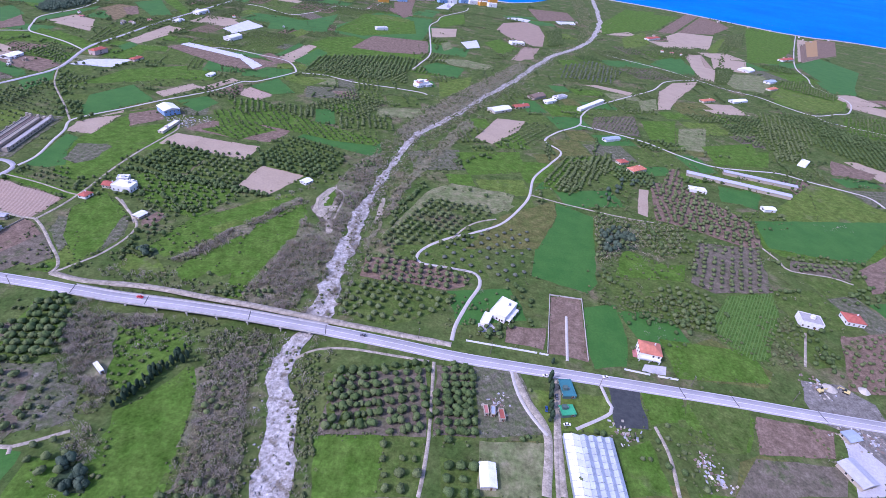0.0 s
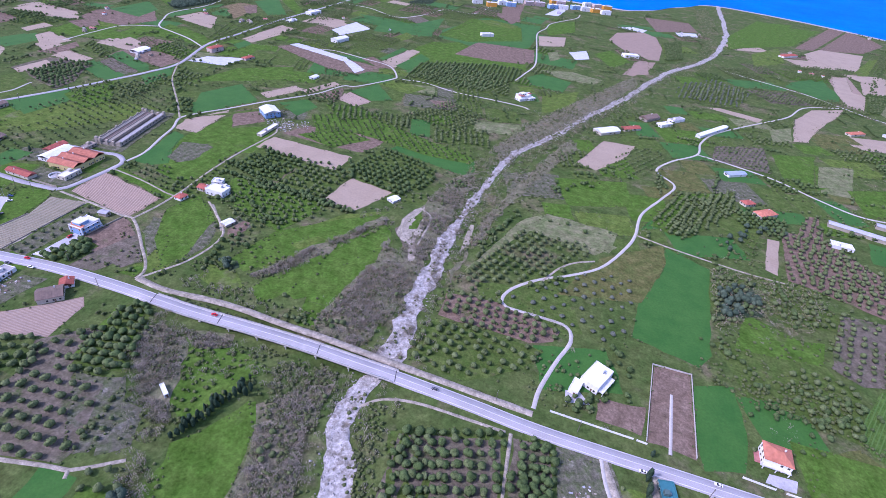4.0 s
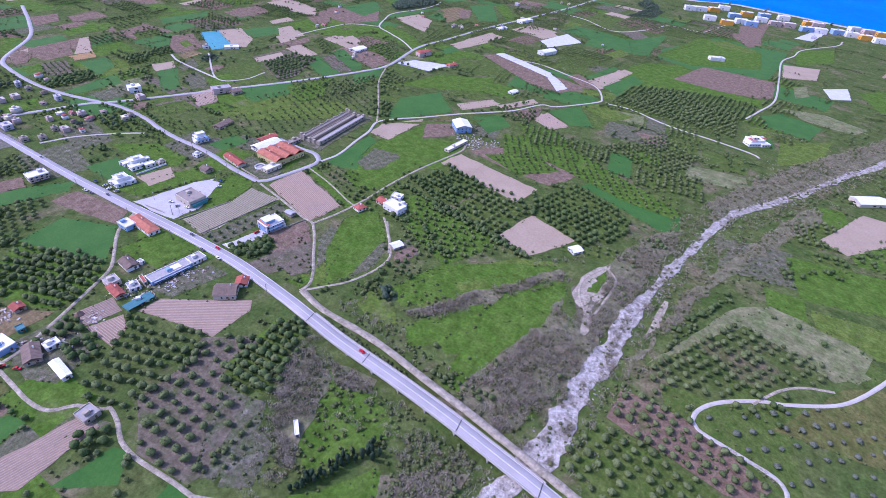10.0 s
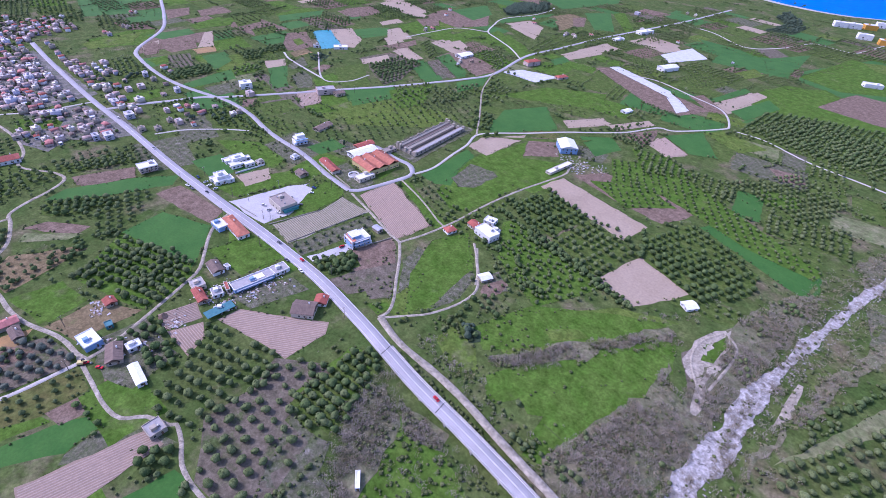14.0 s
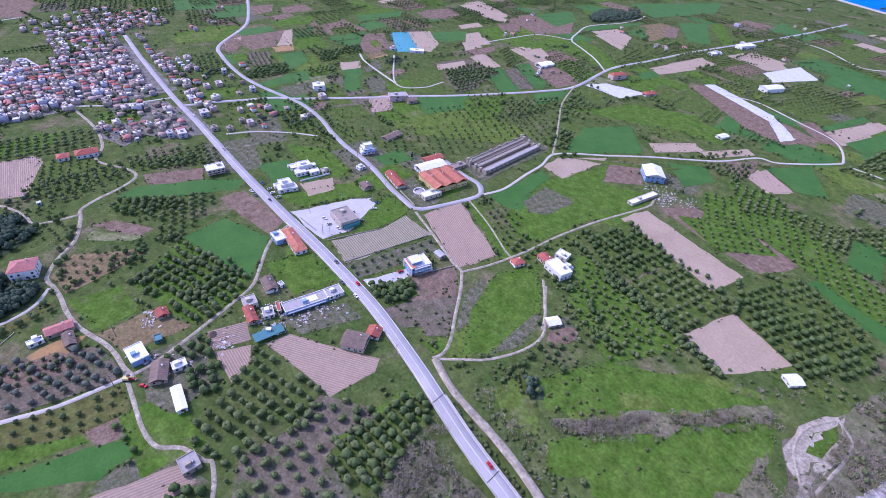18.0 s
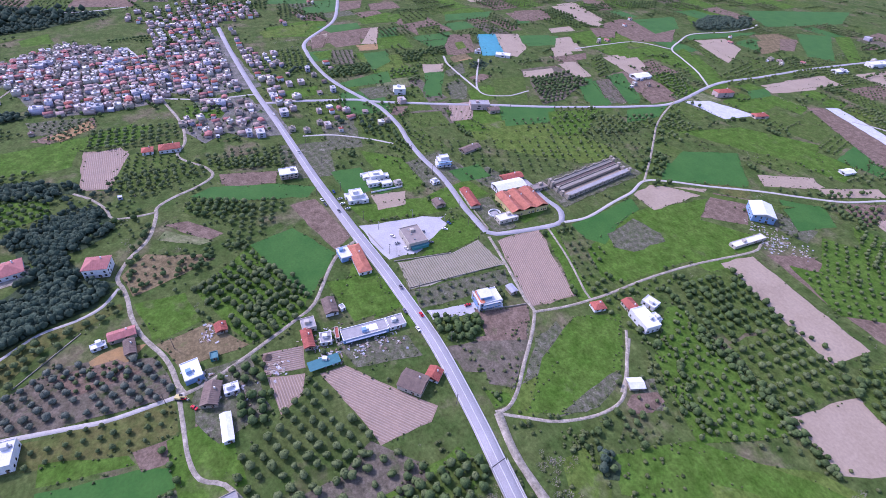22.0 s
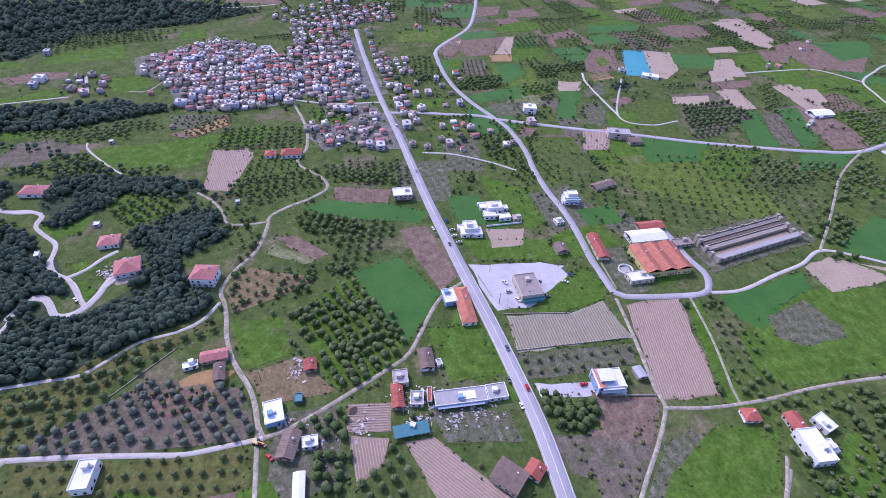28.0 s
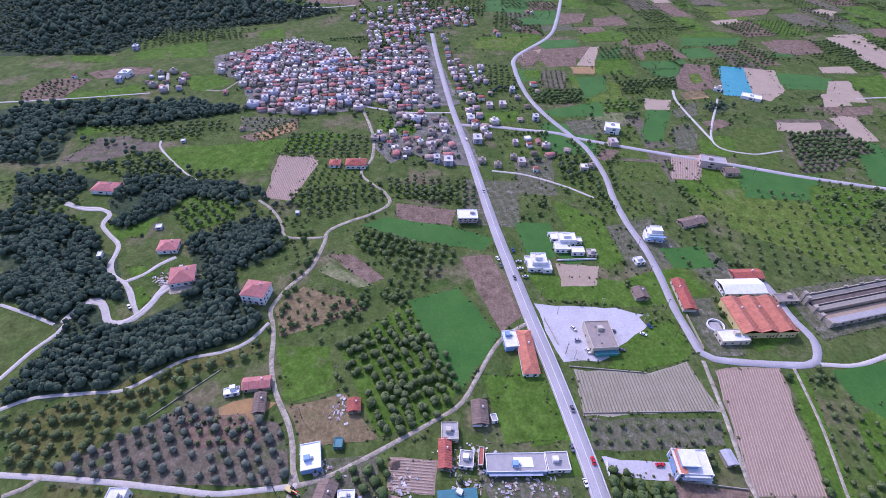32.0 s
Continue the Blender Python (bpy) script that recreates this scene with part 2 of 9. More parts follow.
def curve_through(pts, step=4.0):
    """A smooth line through the corners, as points about one step apart."""
    p = [Vector((x, y)) for x, y in pts]
    p = [2 * p[0] - p[1], *p, 2 * p[-1] - p[-2]]
    out = []
    for a, b, c, d in zip(p, p[1:], p[2:], p[3:]):
        n = max(1, int((c - b).length / step))
        for i in range(n):
            s = i / n
            out.append(0.5 * (2 * b + (c - a) * s + (2 * a - 5 * b + 4 * c - d) * s * s + (3 * b - a - 3 * c + d) * s ** 3))
    return out + [p[-2]]


RIVER = [(-40, 90), (-47, 141), (-53, 165), (-59, 192), (-67, 215), (-67, 240), (-61, 276), (-58, 312), (-57, 351), (-58, 386), (-57, 416), (-53, 457), (-48, 512), (-39, 579), (-18, 643), (15, 711), (46, 788), (93, 885), (153, 1035), (198, 1141), (303, 1341), (390, 1665), (470, 2250)]
BED = np.array([tuple(p) for p in curve_through(RIVER, 12)])


def river_far(x, y):
    return float(np.sqrt(((BED - (x, y)) ** 2).sum(1).min()))


def lie(x, y):
    """The ground's height: a shallow river valley in a level plain."""
    if not (-420 < x < 700 and -100 < y < 2300):
        return 0.0
    d = river_far(x, y)
    fade = max(0.0, min(1.0, (1100 - y) / 500)) * max(0.0, min(1.0, (y + 90) / 120))
    z = -2.6 * math.exp(-(d / 20) ** 2) * fade
    z -= 4.2 * math.exp(-((x + 128) / 62) ** 4 - ((y - 225) / 62) ** 4)
    return z if z < -0.02 else 0.0


def inside(x, y, poly):
    hit = False
    for (ax, ay), (bx, by) in zip(poly, poly[1:] + poly[:1]):
        if (ay > y) != (by > y) and x < (bx - ax) * (y - ay) / (by - ay) + ax:
            hit = not hit
    return hit


LAYER = [0.03, 0.0003, 0.0]
WAYS = []
OPEN_FIELDS = []   # outlines that loose plants keep off
CLEARED = []       # outlines laid over earlier planting, in order


def field(cover, *corners, name="field", label="", wobble=1.0):
    """A parcel of land: a sheet with slightly uneven edges just over the ground."""
    LAYER[0] += LAYER[1]
    if LAYER[1] > 0.0002 and name == "field":
        OPEN_FIELDS.append(list(corners))
    rim = []
    for (ax, ay), (bx, by) in zip(corners, corners[1:] + corners[:1]):
        n = max(1, int(math.hypot(bx - ax, by - ay) / 7))
        for i in range(n):
            x, y = ax + (bx - ax) * i / n, ay + (by - ay) * i / n
            d = noise.noise_vector((x * 0.09, y * 0.09, 3.3)) * wobble
            rim.append((x + d.x * 2, y + d.y * 2))
    bm = bmesh.new()
    bm.faces.new([bm.verts.new((x, y, 0)) for x, y in rim])
    if any(lie(x, y) < -0.05 for x, y in rim):
        xs, ys = [p[0] for p in rim], [p[1] for p in rim]
        for axis, lo, hi in ((0, min(xs), max(xs)), (1, min(ys), max(ys))):
            for k in range(1, int((hi - lo) / 9) + 1):
                co, no = [0, 0, 0], [0, 0, 0]
                co[axis], no[axis] = lo + 9 * k, 1
                bmesh.ops.bisect_plane(bm, geom=bm.verts[:] + bm.edges[:] + bm.faces[:], plane_co=co, plane_no=no)
    bmesh.ops.recalc_face_normals(bm, faces=bm.faces)
    for f in bm.faces:
        if f.normal.z < 0:
            f.normal_flip()
    for v in bm.verts:
        v.co.z = lie(v.co.x, v.co.y) + LAYER[0]
    ob = part(name, bm, cover)
    words = dict(meadow="bright green grass field", wheat="dense dark green cereal field", brown="ploughed brown earth field", tan="bare pale tan tilled field", straw="dry straw-coloured yard with grass tufts", scrub="rough stony ground with dry weeds", paving="pale grey paved forecourt", plastic="ground covered with pale plastic sheeting", pool="blue lined water reservoir", yellowgrass="yellow-green rough grass plot", yellowmeadow="fresh yellow-green meadow", pale="meadow with bleached sandy patches", greysoil="grey stony orchard soil", brownsoil="brown tilled orchard soil", grove="grassy orchard floor", vine_grey="grey vineyard plot with bare rows", vine_tan="tan ridged field with planting rows", meadowrow="mown green crop in stripes", orangesoil="orange sandy yard", darknet="plot under dark shade netting")
    return tagged(ob, label or words.get(cover, "parcel of farmland"), "field", "farm parcels", "structure")


def road(name, width, cover, *pts, z=None, lift=0.24, skirt=0.25, label="", rough=0.07):
    """A road as a raised ribbon with sloping shoulders."""
    LAYER[2] += 0.002
    if cover in ("dirtroad", "concrete") and z is None:
        width, skirt = width * (0.74 if cover == "dirtroad" else 0.84), 0.45
    line = curve_through(list(pts))
    WAYS.extend((p.x, p.y, (width(p.x) if callable(width) else width) / 2 + 1.6) for p in line)
    verts, faces = [], []
    for i, p in enumerate(line):
        d = (line[min(i + 1, len(line) - 1)] - line[max(i - 1, 0)]).normalized()
        n = Vector((-d.y, d.x))
        w = (width(p.x) if callable(width) else width) / 2 * (1 + rough * noise.noise((p.x * 0.13, p.y * 0.13, 1.0)) * 2)
        for off, down in ((-w - skirt, 1), (-w, 0), (w, 0), (w + skirt, 1)):
            q = p + n * off
            g = lie(q.x, q.y)
            top = z if z is not None else g + lift + LAYER[2]
            verts.append((q.x, q.y, top - (1.0 if z is not None else 0.45) if down else top))
        if i:
            a = 4 * i - 4
            faces += [(a + k + 1, a + k, a + k + 4, a + k + 5) for k in range(3)]
    ob = mesh_of(name, verts, faces, cover)
    return tagged(ob, label or "narrow pale country lane between fields", "road", "", "structure")


# ---- plants ----
def clump(rng, r):
    """A small irregular tuft of leaves: eight uneven triangles."""
    v = np.array([(1, 0, 0), (0, 1, 0), (-1, 0, 0), (0, -1, 0), (0, 0, 0.8), (0, 0, -0.6)]) * r * rng.uniform(0.7, 1.3, (6, 1))
    a = rng.uniform(0, 6.3)
    c, s = math.cos(a), math.sin(a)
    v = v @ np.array([[c, -s, 0], [s, c, 0], [0, 0, 1]]) + rng.normal(0, 0.12 * r, (6, 3))
    return v, np.array([(0, 1, 4), (1, 2, 4), (2, 3, 4), (3, 0, 4), (1, 0, 5), (2, 1, 5), (3, 2, 5), (0, 3, 5)])


def core(rng, wide, low, high, fine=1):
    """The leafy mass of a crown: an uneven dome, lobed where it is fine; 8, 32 or 128 triangles."""
    v = [np.array(p, float) for p in ((1, 0, 0), (0, 1, 0), (-1, 0, 0), (0, -1, 0), (0, 0, 1), (0, 0, -0.7))]
    size = [rng.uniform(0.88, 1.12) for _ in v]
    f = [(0, 1, 4), (1, 2, 4), (2, 3, 4), (3, 0, 4), (1, 0, 5), (2, 1, 5), (3, 2, 5), (0, 3, 5)]
    for level in range(fine):
        mid, out = {}, []
        for tri in f:
            m = []
            for i, j in ((0, 1), (1, 2), (2, 0)):
                key = tuple(sorted((tri[i], tri[j])))
                if key not in mid:
                    p = v[tri[i]] + v[tri[j]]
                    mid[key] = len(v)
                    v.append(p / np.linalg.norm(p))
                    size.append((size[tri[i]] + size[tri[j]]) / 2 * rng.uniform(0.76, 1.22))
                m.append(mid[key])
            out += [(tri[0], m[0], m[2]), (tri[1], m[1], m[0]), (tri[2], m[2], m[1]), tuple(m)]
        f = out
    v = np.array(v) * np.array(size)[:, None] * (wide, wide, (high - low) / 2) + (0, 0, (low + high) / 2)
    return v, np.array(f)


def crown(seed, n, spread, low, high, r, lean=1.0, solid=0.86, fine=2):
    """A lobed mass with tufts breaking its outline."""
    rng = np.random.default_rng(seed)
    v, f = core(rng, spread * solid * 0.95, low * 0.6, high * (0.06 + solid), fine)
    V, F, base = [v], [f], len(v)
    for k in range(n):
        a, u = rng.uniform(0, 6.283), rng.uniform(0.15, 1)
        z = low + (high - low) * u * 0.92
        wide = spread * (math.sin(math.pi * (0.16 + 0.76 * u ** lean))) * rng.uniform(0.55, 0.95)
        v, f = clump(rng, r * rng.uniform(0.6, 1.0))
        F.append(f + base)
        base += 6
        V.append(v + (wide * math.cos(a), wide * math.sin(a), z))
    return np.concatenate(V), np.concatenate(F)


def sprays(seed, n, spread, high, wide, upright):
    """Bare twigs or reed blades: short slivers all through the plant, which let the ground show between them."""
    rng = np.random.default_rng(seed)
    V = []
    for k in range(n):
        a, out = rng.uniform(0, 6.283), math.sqrt(rng.uniform(0, 1))
        foot = np.array((math.cos(a) * spread * out, math.sin(a) * spread * out, high * rng.uniform(0.1, 0.75) * (1 - 0.5 * out * out)))
        b, long = a + rng.normal(0, 0.7), rng.uniform(0.5, 1.1)
        tip = foot + np.array((math.cos(b) * (1.1 - upright), math.sin(b) * (1.1 - upright), upright + rng.uniform(0, 0.5))) * long
        mid = (foot + tip) / 2 + rng.normal(0, 0.08, 3)
        side = np.array((-math.sin(b), math.cos(b), rng.uniform(-0.6, 0.6))) * wide * rng.uniform(0.6, 1.3)
        V += [foot, mid + side, tip, mid - side]
    F = np.arange(4 * n).reshape(-1, 4)
    return np.array(V), np.concatenate([F[:, (0, 1, 2)], F[:, (0, 2, 3)]])


def stem(h, r, limbs=3, seed=0):
    """A tapered trunk with a few limbs."""
    rng = np.random.default_rng(seed)
    V, F = [], []

    def tube(a, b, ra, rb):
        base = sum(len(v) for v in V)
        ring = [(math.cos(k * 1.2566), math.sin(k * 1.2566), 0) for k in range(5)]
        V.append(np.concatenate([np.array(ring) * ra + a, np.array(ring) * rb + b]))
        for k in range(5):
            j = (k + 1) % 5
            F.extend([(base + k, base + j, base + 5 + j), (base + k, base + 5 + j, base + 5 + k)])

    tube(np.array((0, 0, -0.3)), np.array((0.1, 0, h)), r, r * 0.7)
    for k in range(limbs):
        a = k * 6.283 / limbs + rng.uniform(0, 1)
        tube(np.array((0.1, 0, h * 0.9)), np.array((math.cos(a) * h * 0.8, math.sin(a) * h * 0.8, h * 1.7)), r * 0.6, r * 0.25)
    return np.concatenate(V), np.array(F)


# kind: tufts, spread, lowest, highest tuft, tuft size, trunk height, leaf
KINDS = dict(
    olive=(18, 2.2, 0.9, 4.0, 0.85, 1.2, "olive_leaf"), darkolive=(18, 2.4, 0.8, 4.2, 0.9, 1.2, "dark_leaf"),
    smallolive=(9, 1.45, 0.6, 2.8, 0.6, 0.8, "olive_leaf"), greyolive=(18, 2.15, 0.9, 3.7, 0.85, 1.2, "grey_leaf"),
    shrub=(14, 1.9, 0.5, 2.6, 0.75, 0.6, "grey_leaf"), woods=(15, 2.7, 1.0, 5.6, 1.1, 2.0, "wood_leaf"),
    bush=(6, 1.25, 0.3, 1.7, 0.85, 0.5, "bush_leaf"), cypress=(22, 1.5, 0.8, 8.5, 0.95, 1.0, "cypress_leaf"),
    reed=(14, 1.7, 0.3, 2.6, 0.48, 0.5, "reed_leaf"), bare=(24, 2.3, 0.6, 3.9, 0.46, 1.5, "bare_leaf"))
TWIGGY = dict(bare=0.35, reed=0.7)   # how upright the twigs stand


def shapes(tufts, tuft_size, fine, twigs, seed):
    out = {}
    for k, v in KINDS.items():
        if k in TWIGGY:
            out[k] = [sprays(seed * i + len(k), twigs, v[1], v[3], 0.13 if twigs > 20 else 0.2 if twigs > 12 else 0.38, TWIGGY[k]) for i in range(6)]
        elif fine == 0:
            out[k] = [core(np.random.default_rng(seed * i + len(k)), v[1] * 1.05, v[2] * 0.3, v[3], 0) for i in range(6)]
        else:
            low = 1 if k == "bush" else fine
            out[k] = [crown(seed * i + len(k), tufts // 3 if k == "bush" else tufts, v[1], v[2], v[3], v[4] * tuft_size, solid=0.86, fine=low) for i in range(6)]
    return out


CROWNS = shapes(16, 0.5, 2, 34, 11)
# the same plants with less detail, for those far away and very far away
MIDWAY, DISTANT, SPECKS = shapes(7, 0.62, 1, 16, 7), shapes(0, 1.0, 1, 8, 5), shapes(0, 1.0, 0, 4, 3)
STEMS = {k: stem(v[5], 0.09 * v[1], seed=len(k)) for k, v in KINDS.items()}
SPOTS = {}


def spot(kind, x, y, s=1.0, r=0.0):
    SPOTS.setdefault(kind, []).append((x, y, lie(x, y), s, r, len(CLEARED)))


def orchard(kind, gap, soil, *poly, keep=0.94, loose=0.10):
    """Trees in rows along the first edge of the plot."""
    poly = list(poly)
    if soil != "none":
        field(soil, *poly)
    elif LAYER[1] > 0.0002:
        OPEN_FIELDS.append(poly)
    rng = np.random.default_rng(int(abs(poly[0][0]) * 7 + abs(poly[0][1])))
    (ax, ay), (bx, by) = poly[0], poly[1]
    l = math.hypot(bx - ax, by - ay)
    ux, uy = (bx - ax) / l, (by - ay) / l
    us = [(x - ax) * ux + (y - ay) * uy for x, y in poly]
    vs = [-(x - ax) * uy + (y - ay) * ux for x, y in poly]
    for i in range(int((max(us) - min(us)) / gap) + 1):
        for j in range(int((max(vs) - min(vs)) / gap) + 1):
            u, v = min(us) + gap * (i + 0.5) + rng.normal(0, loose * gap * 0.6), min(vs) + gap * (j + 0.5) + rng.normal(0, loose * gap * 0.6)
            x, y = ax + u * ux - v * uy, ay + u * uy + v * ux
            if rng.random() < keep and inside(x, y, poly):
                spot(kind, x, y, rng.uniform(0.82, 1.3), rng.uniform(0, 6.3))


def plot(cover, *poly):
    """A parcel that replaces what was planted there before."""
    CLEARED.append(list(poly))
    field(cover, *poly, wobble=0.6)
    if cover == "vine_tan" and math.hypot(poly[0][0] + 150, poly[0][1] - 230) < 700:
        rows_in(poly, 1.45, 0.62, 0.17, "ridge", "crop_rows", "planted rows running the length of a plot")


def grove(kind, gap, soil, *poly):
    CLEARED.append(list(poly))
    orchard(kind, gap, soil, *poly, keep=0.93)


def forest(gap, scale, *poly):
    """A closed canopy of evergreen trees."""
    poly = list(poly)
    CLEARED.append(poly)
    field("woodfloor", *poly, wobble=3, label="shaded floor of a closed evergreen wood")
    rng = np.random.default_rng(len(CLEARED))
    xs, ys = [p[0] for p in poly], [p[1] for p in poly]
    for i in range(int((max(xs) - min(xs)) / gap)):
        for j in range(int((max(ys) - min(ys)) / gap)):
            x, y = min(xs) + gap * (i + rng.uniform(0, 1)), min(ys) + gap * (j + rng.uniform(0, 1))
            if inside(x, y, poly):
                spot("woods", x, y, scale * rng.uniform(0.7, 1.25), rng.uniform(0, 6.3))


def thicket(kind, amount, *poly):
    """Plants at random over a plot."""
    poly = list(poly)
    xs, ys = [p[0] for p in poly], [p[1] for p in poly]
    rng = np.random.default_rng(int(abs(xs[0]) * 3 + abs(ys[0])))
    if kind in ("woods", "reed"):
        # the sheet under woods is dark with painted shade, under reeds plain brown
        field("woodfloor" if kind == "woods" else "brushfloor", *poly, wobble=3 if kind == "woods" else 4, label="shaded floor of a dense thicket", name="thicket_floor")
    per = dict(woods=0.12, reed=0.22, cypress=0.07, bush=0.03, bare=0.045)[kind]
    for _ in range(min(9000, int(amount * per * (max(xs) - min(xs)) * (max(ys) - min(ys))))):
        x, y = rng.uniform(min(xs), max(xs)), rng.uniform(min(ys), max(ys))
        if inside(x, y, poly):
            if kind in ("reed", "woods") and noise.noise((x * 0.045, y * 0.045, 2.0)) < (-0.15 if kind == "reed" else -0.2):
                continue
            spot(kind if kind not in ("reed", "bare") else ("reed", "reed", "bare", "bush", "bare")[int(rng.integers(0, 5))], x, y, rng.uniform(0.5, 1.25), rng.uniform(0, 6.3))


def hedge(kind, gap, *pts, wide=2.0):
    rng = np.random.default_rng(int(abs(pts[0][0]) + 5 * abs(pts[0][1])))
    for p in curve_through(list(pts), gap):
        spot(kind, p.x + rng.normal(0, wide), p.y + rng.normal(0, wide), rng.uniform(0.6, 1.2), rng.uniform(0, 6.3))


def rows_in(poly, gap, wide, high, cover, name, label, cross=False):
    """Ridges along the plot's longest edge, cut at its outline, as one mesh."""
    poly = list(poly)
    edges = sorted(zip(poly, poly[1:] + poly[:1]), key=lambda e: -math.hypot(e[1][0] - e[0][0], e[1][1] - e[0][1]))
    (ax, ay), (bx, by) = edges[0]
    if cross:
        bx, by = ax - (by - ay), ay + (bx - ax)
    l = math.hypot(bx - ax, by - ay)
    ux, uy = (bx - ax) / l, (by - ay) / l
    vs = [-(x - ax) * uy + (y - ay) * ux for x, y in poly]
    V, F = [], []
    for k in range(int((max(vs) - min(vs)) / gap)):
        v = min(vs) + gap * (k + 0.5)
        cuts = []
        for (px, py), (qx, qy) in zip(poly, poly[1:] + poly[:1]):
            p, q = -(px - ax) * uy + (py - ay) * ux - v, -(qx - ax) * uy + (qy - ay) * ux - v
            if (p > 0) != (q > 0):
                s = p / (p - q)
                cuts.append((px + (qx - px) * s - ax) * ux + (py + (qy - py) * s - ay) * uy)
        cuts.sort()
        for a, b in zip(cuts[::2], cuts[1::2]):
            n = max(1, int((b - a) / 9))
            for i in range(n + 1):
                u = a + 1 + (b - a - 2) * i / n
                sway = 0.25 * noise.noise((u * 0.2, v, 0.5))
                for off, z in ((-wide / 2, 0), (-wide * 0.2, high * (0.8 + 0.4 * noise.noise((u, v, 2.0)))), (wide * 0.25, high), (wide / 2, 0)):
                    w = v + off + sway
                    V.append((ax + u * ux - w * uy, ay + u * uy + w * ux, z + 0.01 + LAYER[0]))
                if i:
                    o = len(V) - 8
                    F += [(o + m, o + m + 1, o + m + 5, o + m + 4) for m in range(3)]
    if F:
        tagged(mesh_of(name, V, F, cover), label, "crop rows", "", "stuff")


# ---- ground, sea and river ----
def spread(lo, hi, step, far):
    """Lines a step apart between lo and hi, and wider and wider ones out to far on both sides."""
    xs = [lo + step * i for i in range(int((hi - lo) / step) + 1)]
    d = step
    while xs[-1] < far:
        d *= 1.35
        xs.append(xs[-1] + d)
    d = step
    while xs[0] > -far:
        d *= 1.35
        xs.insert(0, xs[0] - d)
    return xs


gx, gy = spread(-240, 130, 9, 7000), spread(100, 1010, 9, 7000)
gv = [(x, y, lie(x, y)) for y in gy for x in gx]
nx = len(gx)
gf = [(j * nx + i, j * nx + i + 1, (j + 1) * nx + i + 1, (j + 1) * nx + i) for j in range(len(gy) - 1) for i in range(nx - 1)]
tagged(mesh_of("ground", gv, gf, "ground"), "green farmland plain with rough grass and bare patches", "ground", "", "structure")

SHORE = [(-2600, 2200), (-1200, 1960), (-500, 1770), (-260, 1860), (80, 1830), (190, 1880), (420, 2230), (592, 2226), (776, 2143), (1095, 1928), (1408, 1890), (2400, 1500), (5200, 200)]
coast = curve_through(SHORE, 40)
sv, sf, bv = [], [], []
for i, p in enumerate(coast):
    q = p + Vector((3 * noise.noise((p.x * 0.01, 0, 0)) * 6, 8 * noise.noise((p.y * 0.012, p.x * 0.01, 4))))
    sv += [(q.x, q.y, 0.9), (q.x + 900, q.y + 5200, 0.9)]
    bv += [(q.x - 7, q.y - 14, 0.6), (q.x + 3, q.y + 5, 1.0)]
    if i:
        sf.append((2 * i - 2, 2 * i, 2 * i + 1, 2 * i - 1))
tagged(mesh_of("water", sv, sf, "sea"), "calm deep blue sea along a straight coast", "sea", "", "structure")
tagged(mesh_of("beach", bv, sf, "beach"), "narrow pale shingle beach", "beach", "", "structure")

# ---- parcels, roads and orchards ----
field("vine_grey", (-379, 270), (-375, 312), (-382, 336), (-350, 341), (-350, 267))
field("vine_tan", (-376, 350), (-376, 388), (-304, 370), (-306, 335))
field("scrub", (-349, 265), (-346, 338), (-331, 334), (-331, 266))
field("paving", (-328, 271), (-324, 304), (-317, 304), (-320, 271))
field("paving", (-429, 257), (-424, 309), (-416, 327), (-403, 323), (-389, 301), (-384, 286), (-385, 266), (-393, 263))
field("brown", (-313, 304), (-310, 334), (-296, 328), (-293, 304), (-295, 294))
field("greysoil", (-298, 269), (-293, 296), (-291, 325), (-273, 310), (-266, 301), (-277, 271))
field("wheat", (-434, 177), (-445, 210), (-405, 232), (-387, 220), (-364, 200), (-378, 193), (-408, 182))
field("brown", (-474, 215), (-477, 236), (-419, 248), (-407, 233))
field("meadow", (-401, 104), (-400, 133), (-372, 139), (-366, 113))
field("straw", (-362, 115), (-366, 141), (-343, 162), (-344, 127))
field("straw", (-426, 98), (-444, 121), (-428, 154), (-408, 103))
field("brown", (-538, 171), (-528, 209), (-511, 205), (-517, 172))
field("wheat", (-502, 138), (-509, 212), (-494, 241), (-481, 232), (-497, 171))
field("orangesoil", (-363, 81), (-368, 95), (-365, 110), (-355, 101), (-352, 85))
field("yellowgrass", (-326, 16), (-316, 93), (-318, 121), (-298, 122), (-299, 89), (-312, 16))
field("yellowgrass", (-320, 63), (-320, 111), (-316, 121), (-299, 123), (-295, 100), (-308, 63))
field("meadow", (-307, 63), (-295, 100), (-289, 103), (-294, 63))
field("wheat", (-291, 63), (-286, 103), (-280, 124), (-272, 127), (-267, 104), (-283, 64))
field("brown", (-296, 102), (-297, 123), (-284, 123), (-284, 105))
field("brown", (-301, 130), (-295, 137), (-280, 138), (-281, 129))
field("scrub", (-266, 104), (-270, 126), (-258, 138), (-239, 146), (-243, 133), (-261, 101))
plot("vine_tan", (-307, 196), (-307, 210), (-262, 248), (-255, 241), (-253, 213), (-277, 206))
field("vine_tan", (-333, 168), (-330, 192), (-314, 189), (-317, 167))
field("vine_tan", (-315, 168), (-310, 188), (-298, 184), (-289, 170))
field("meadow", (-177, 213), (-196, 234), (-167, 251), (-121, 237), (-130, 229), (-147, 189))
field("meadow", (-138, 179), (-121, 215), (-109, 200), (-92, 135), (-126, 131), (-139, 143))
field("yellowmeadow", (-201, 326), (-198, 343), (-152, 411), (-117, 432), (-133, 397), (-144, 373), (-173, 317), (-188, 316))
field("meadow", (-171, 296), (-156, 334), (-133, 382), (-109, 411), (-99, 387), (-157, 284))
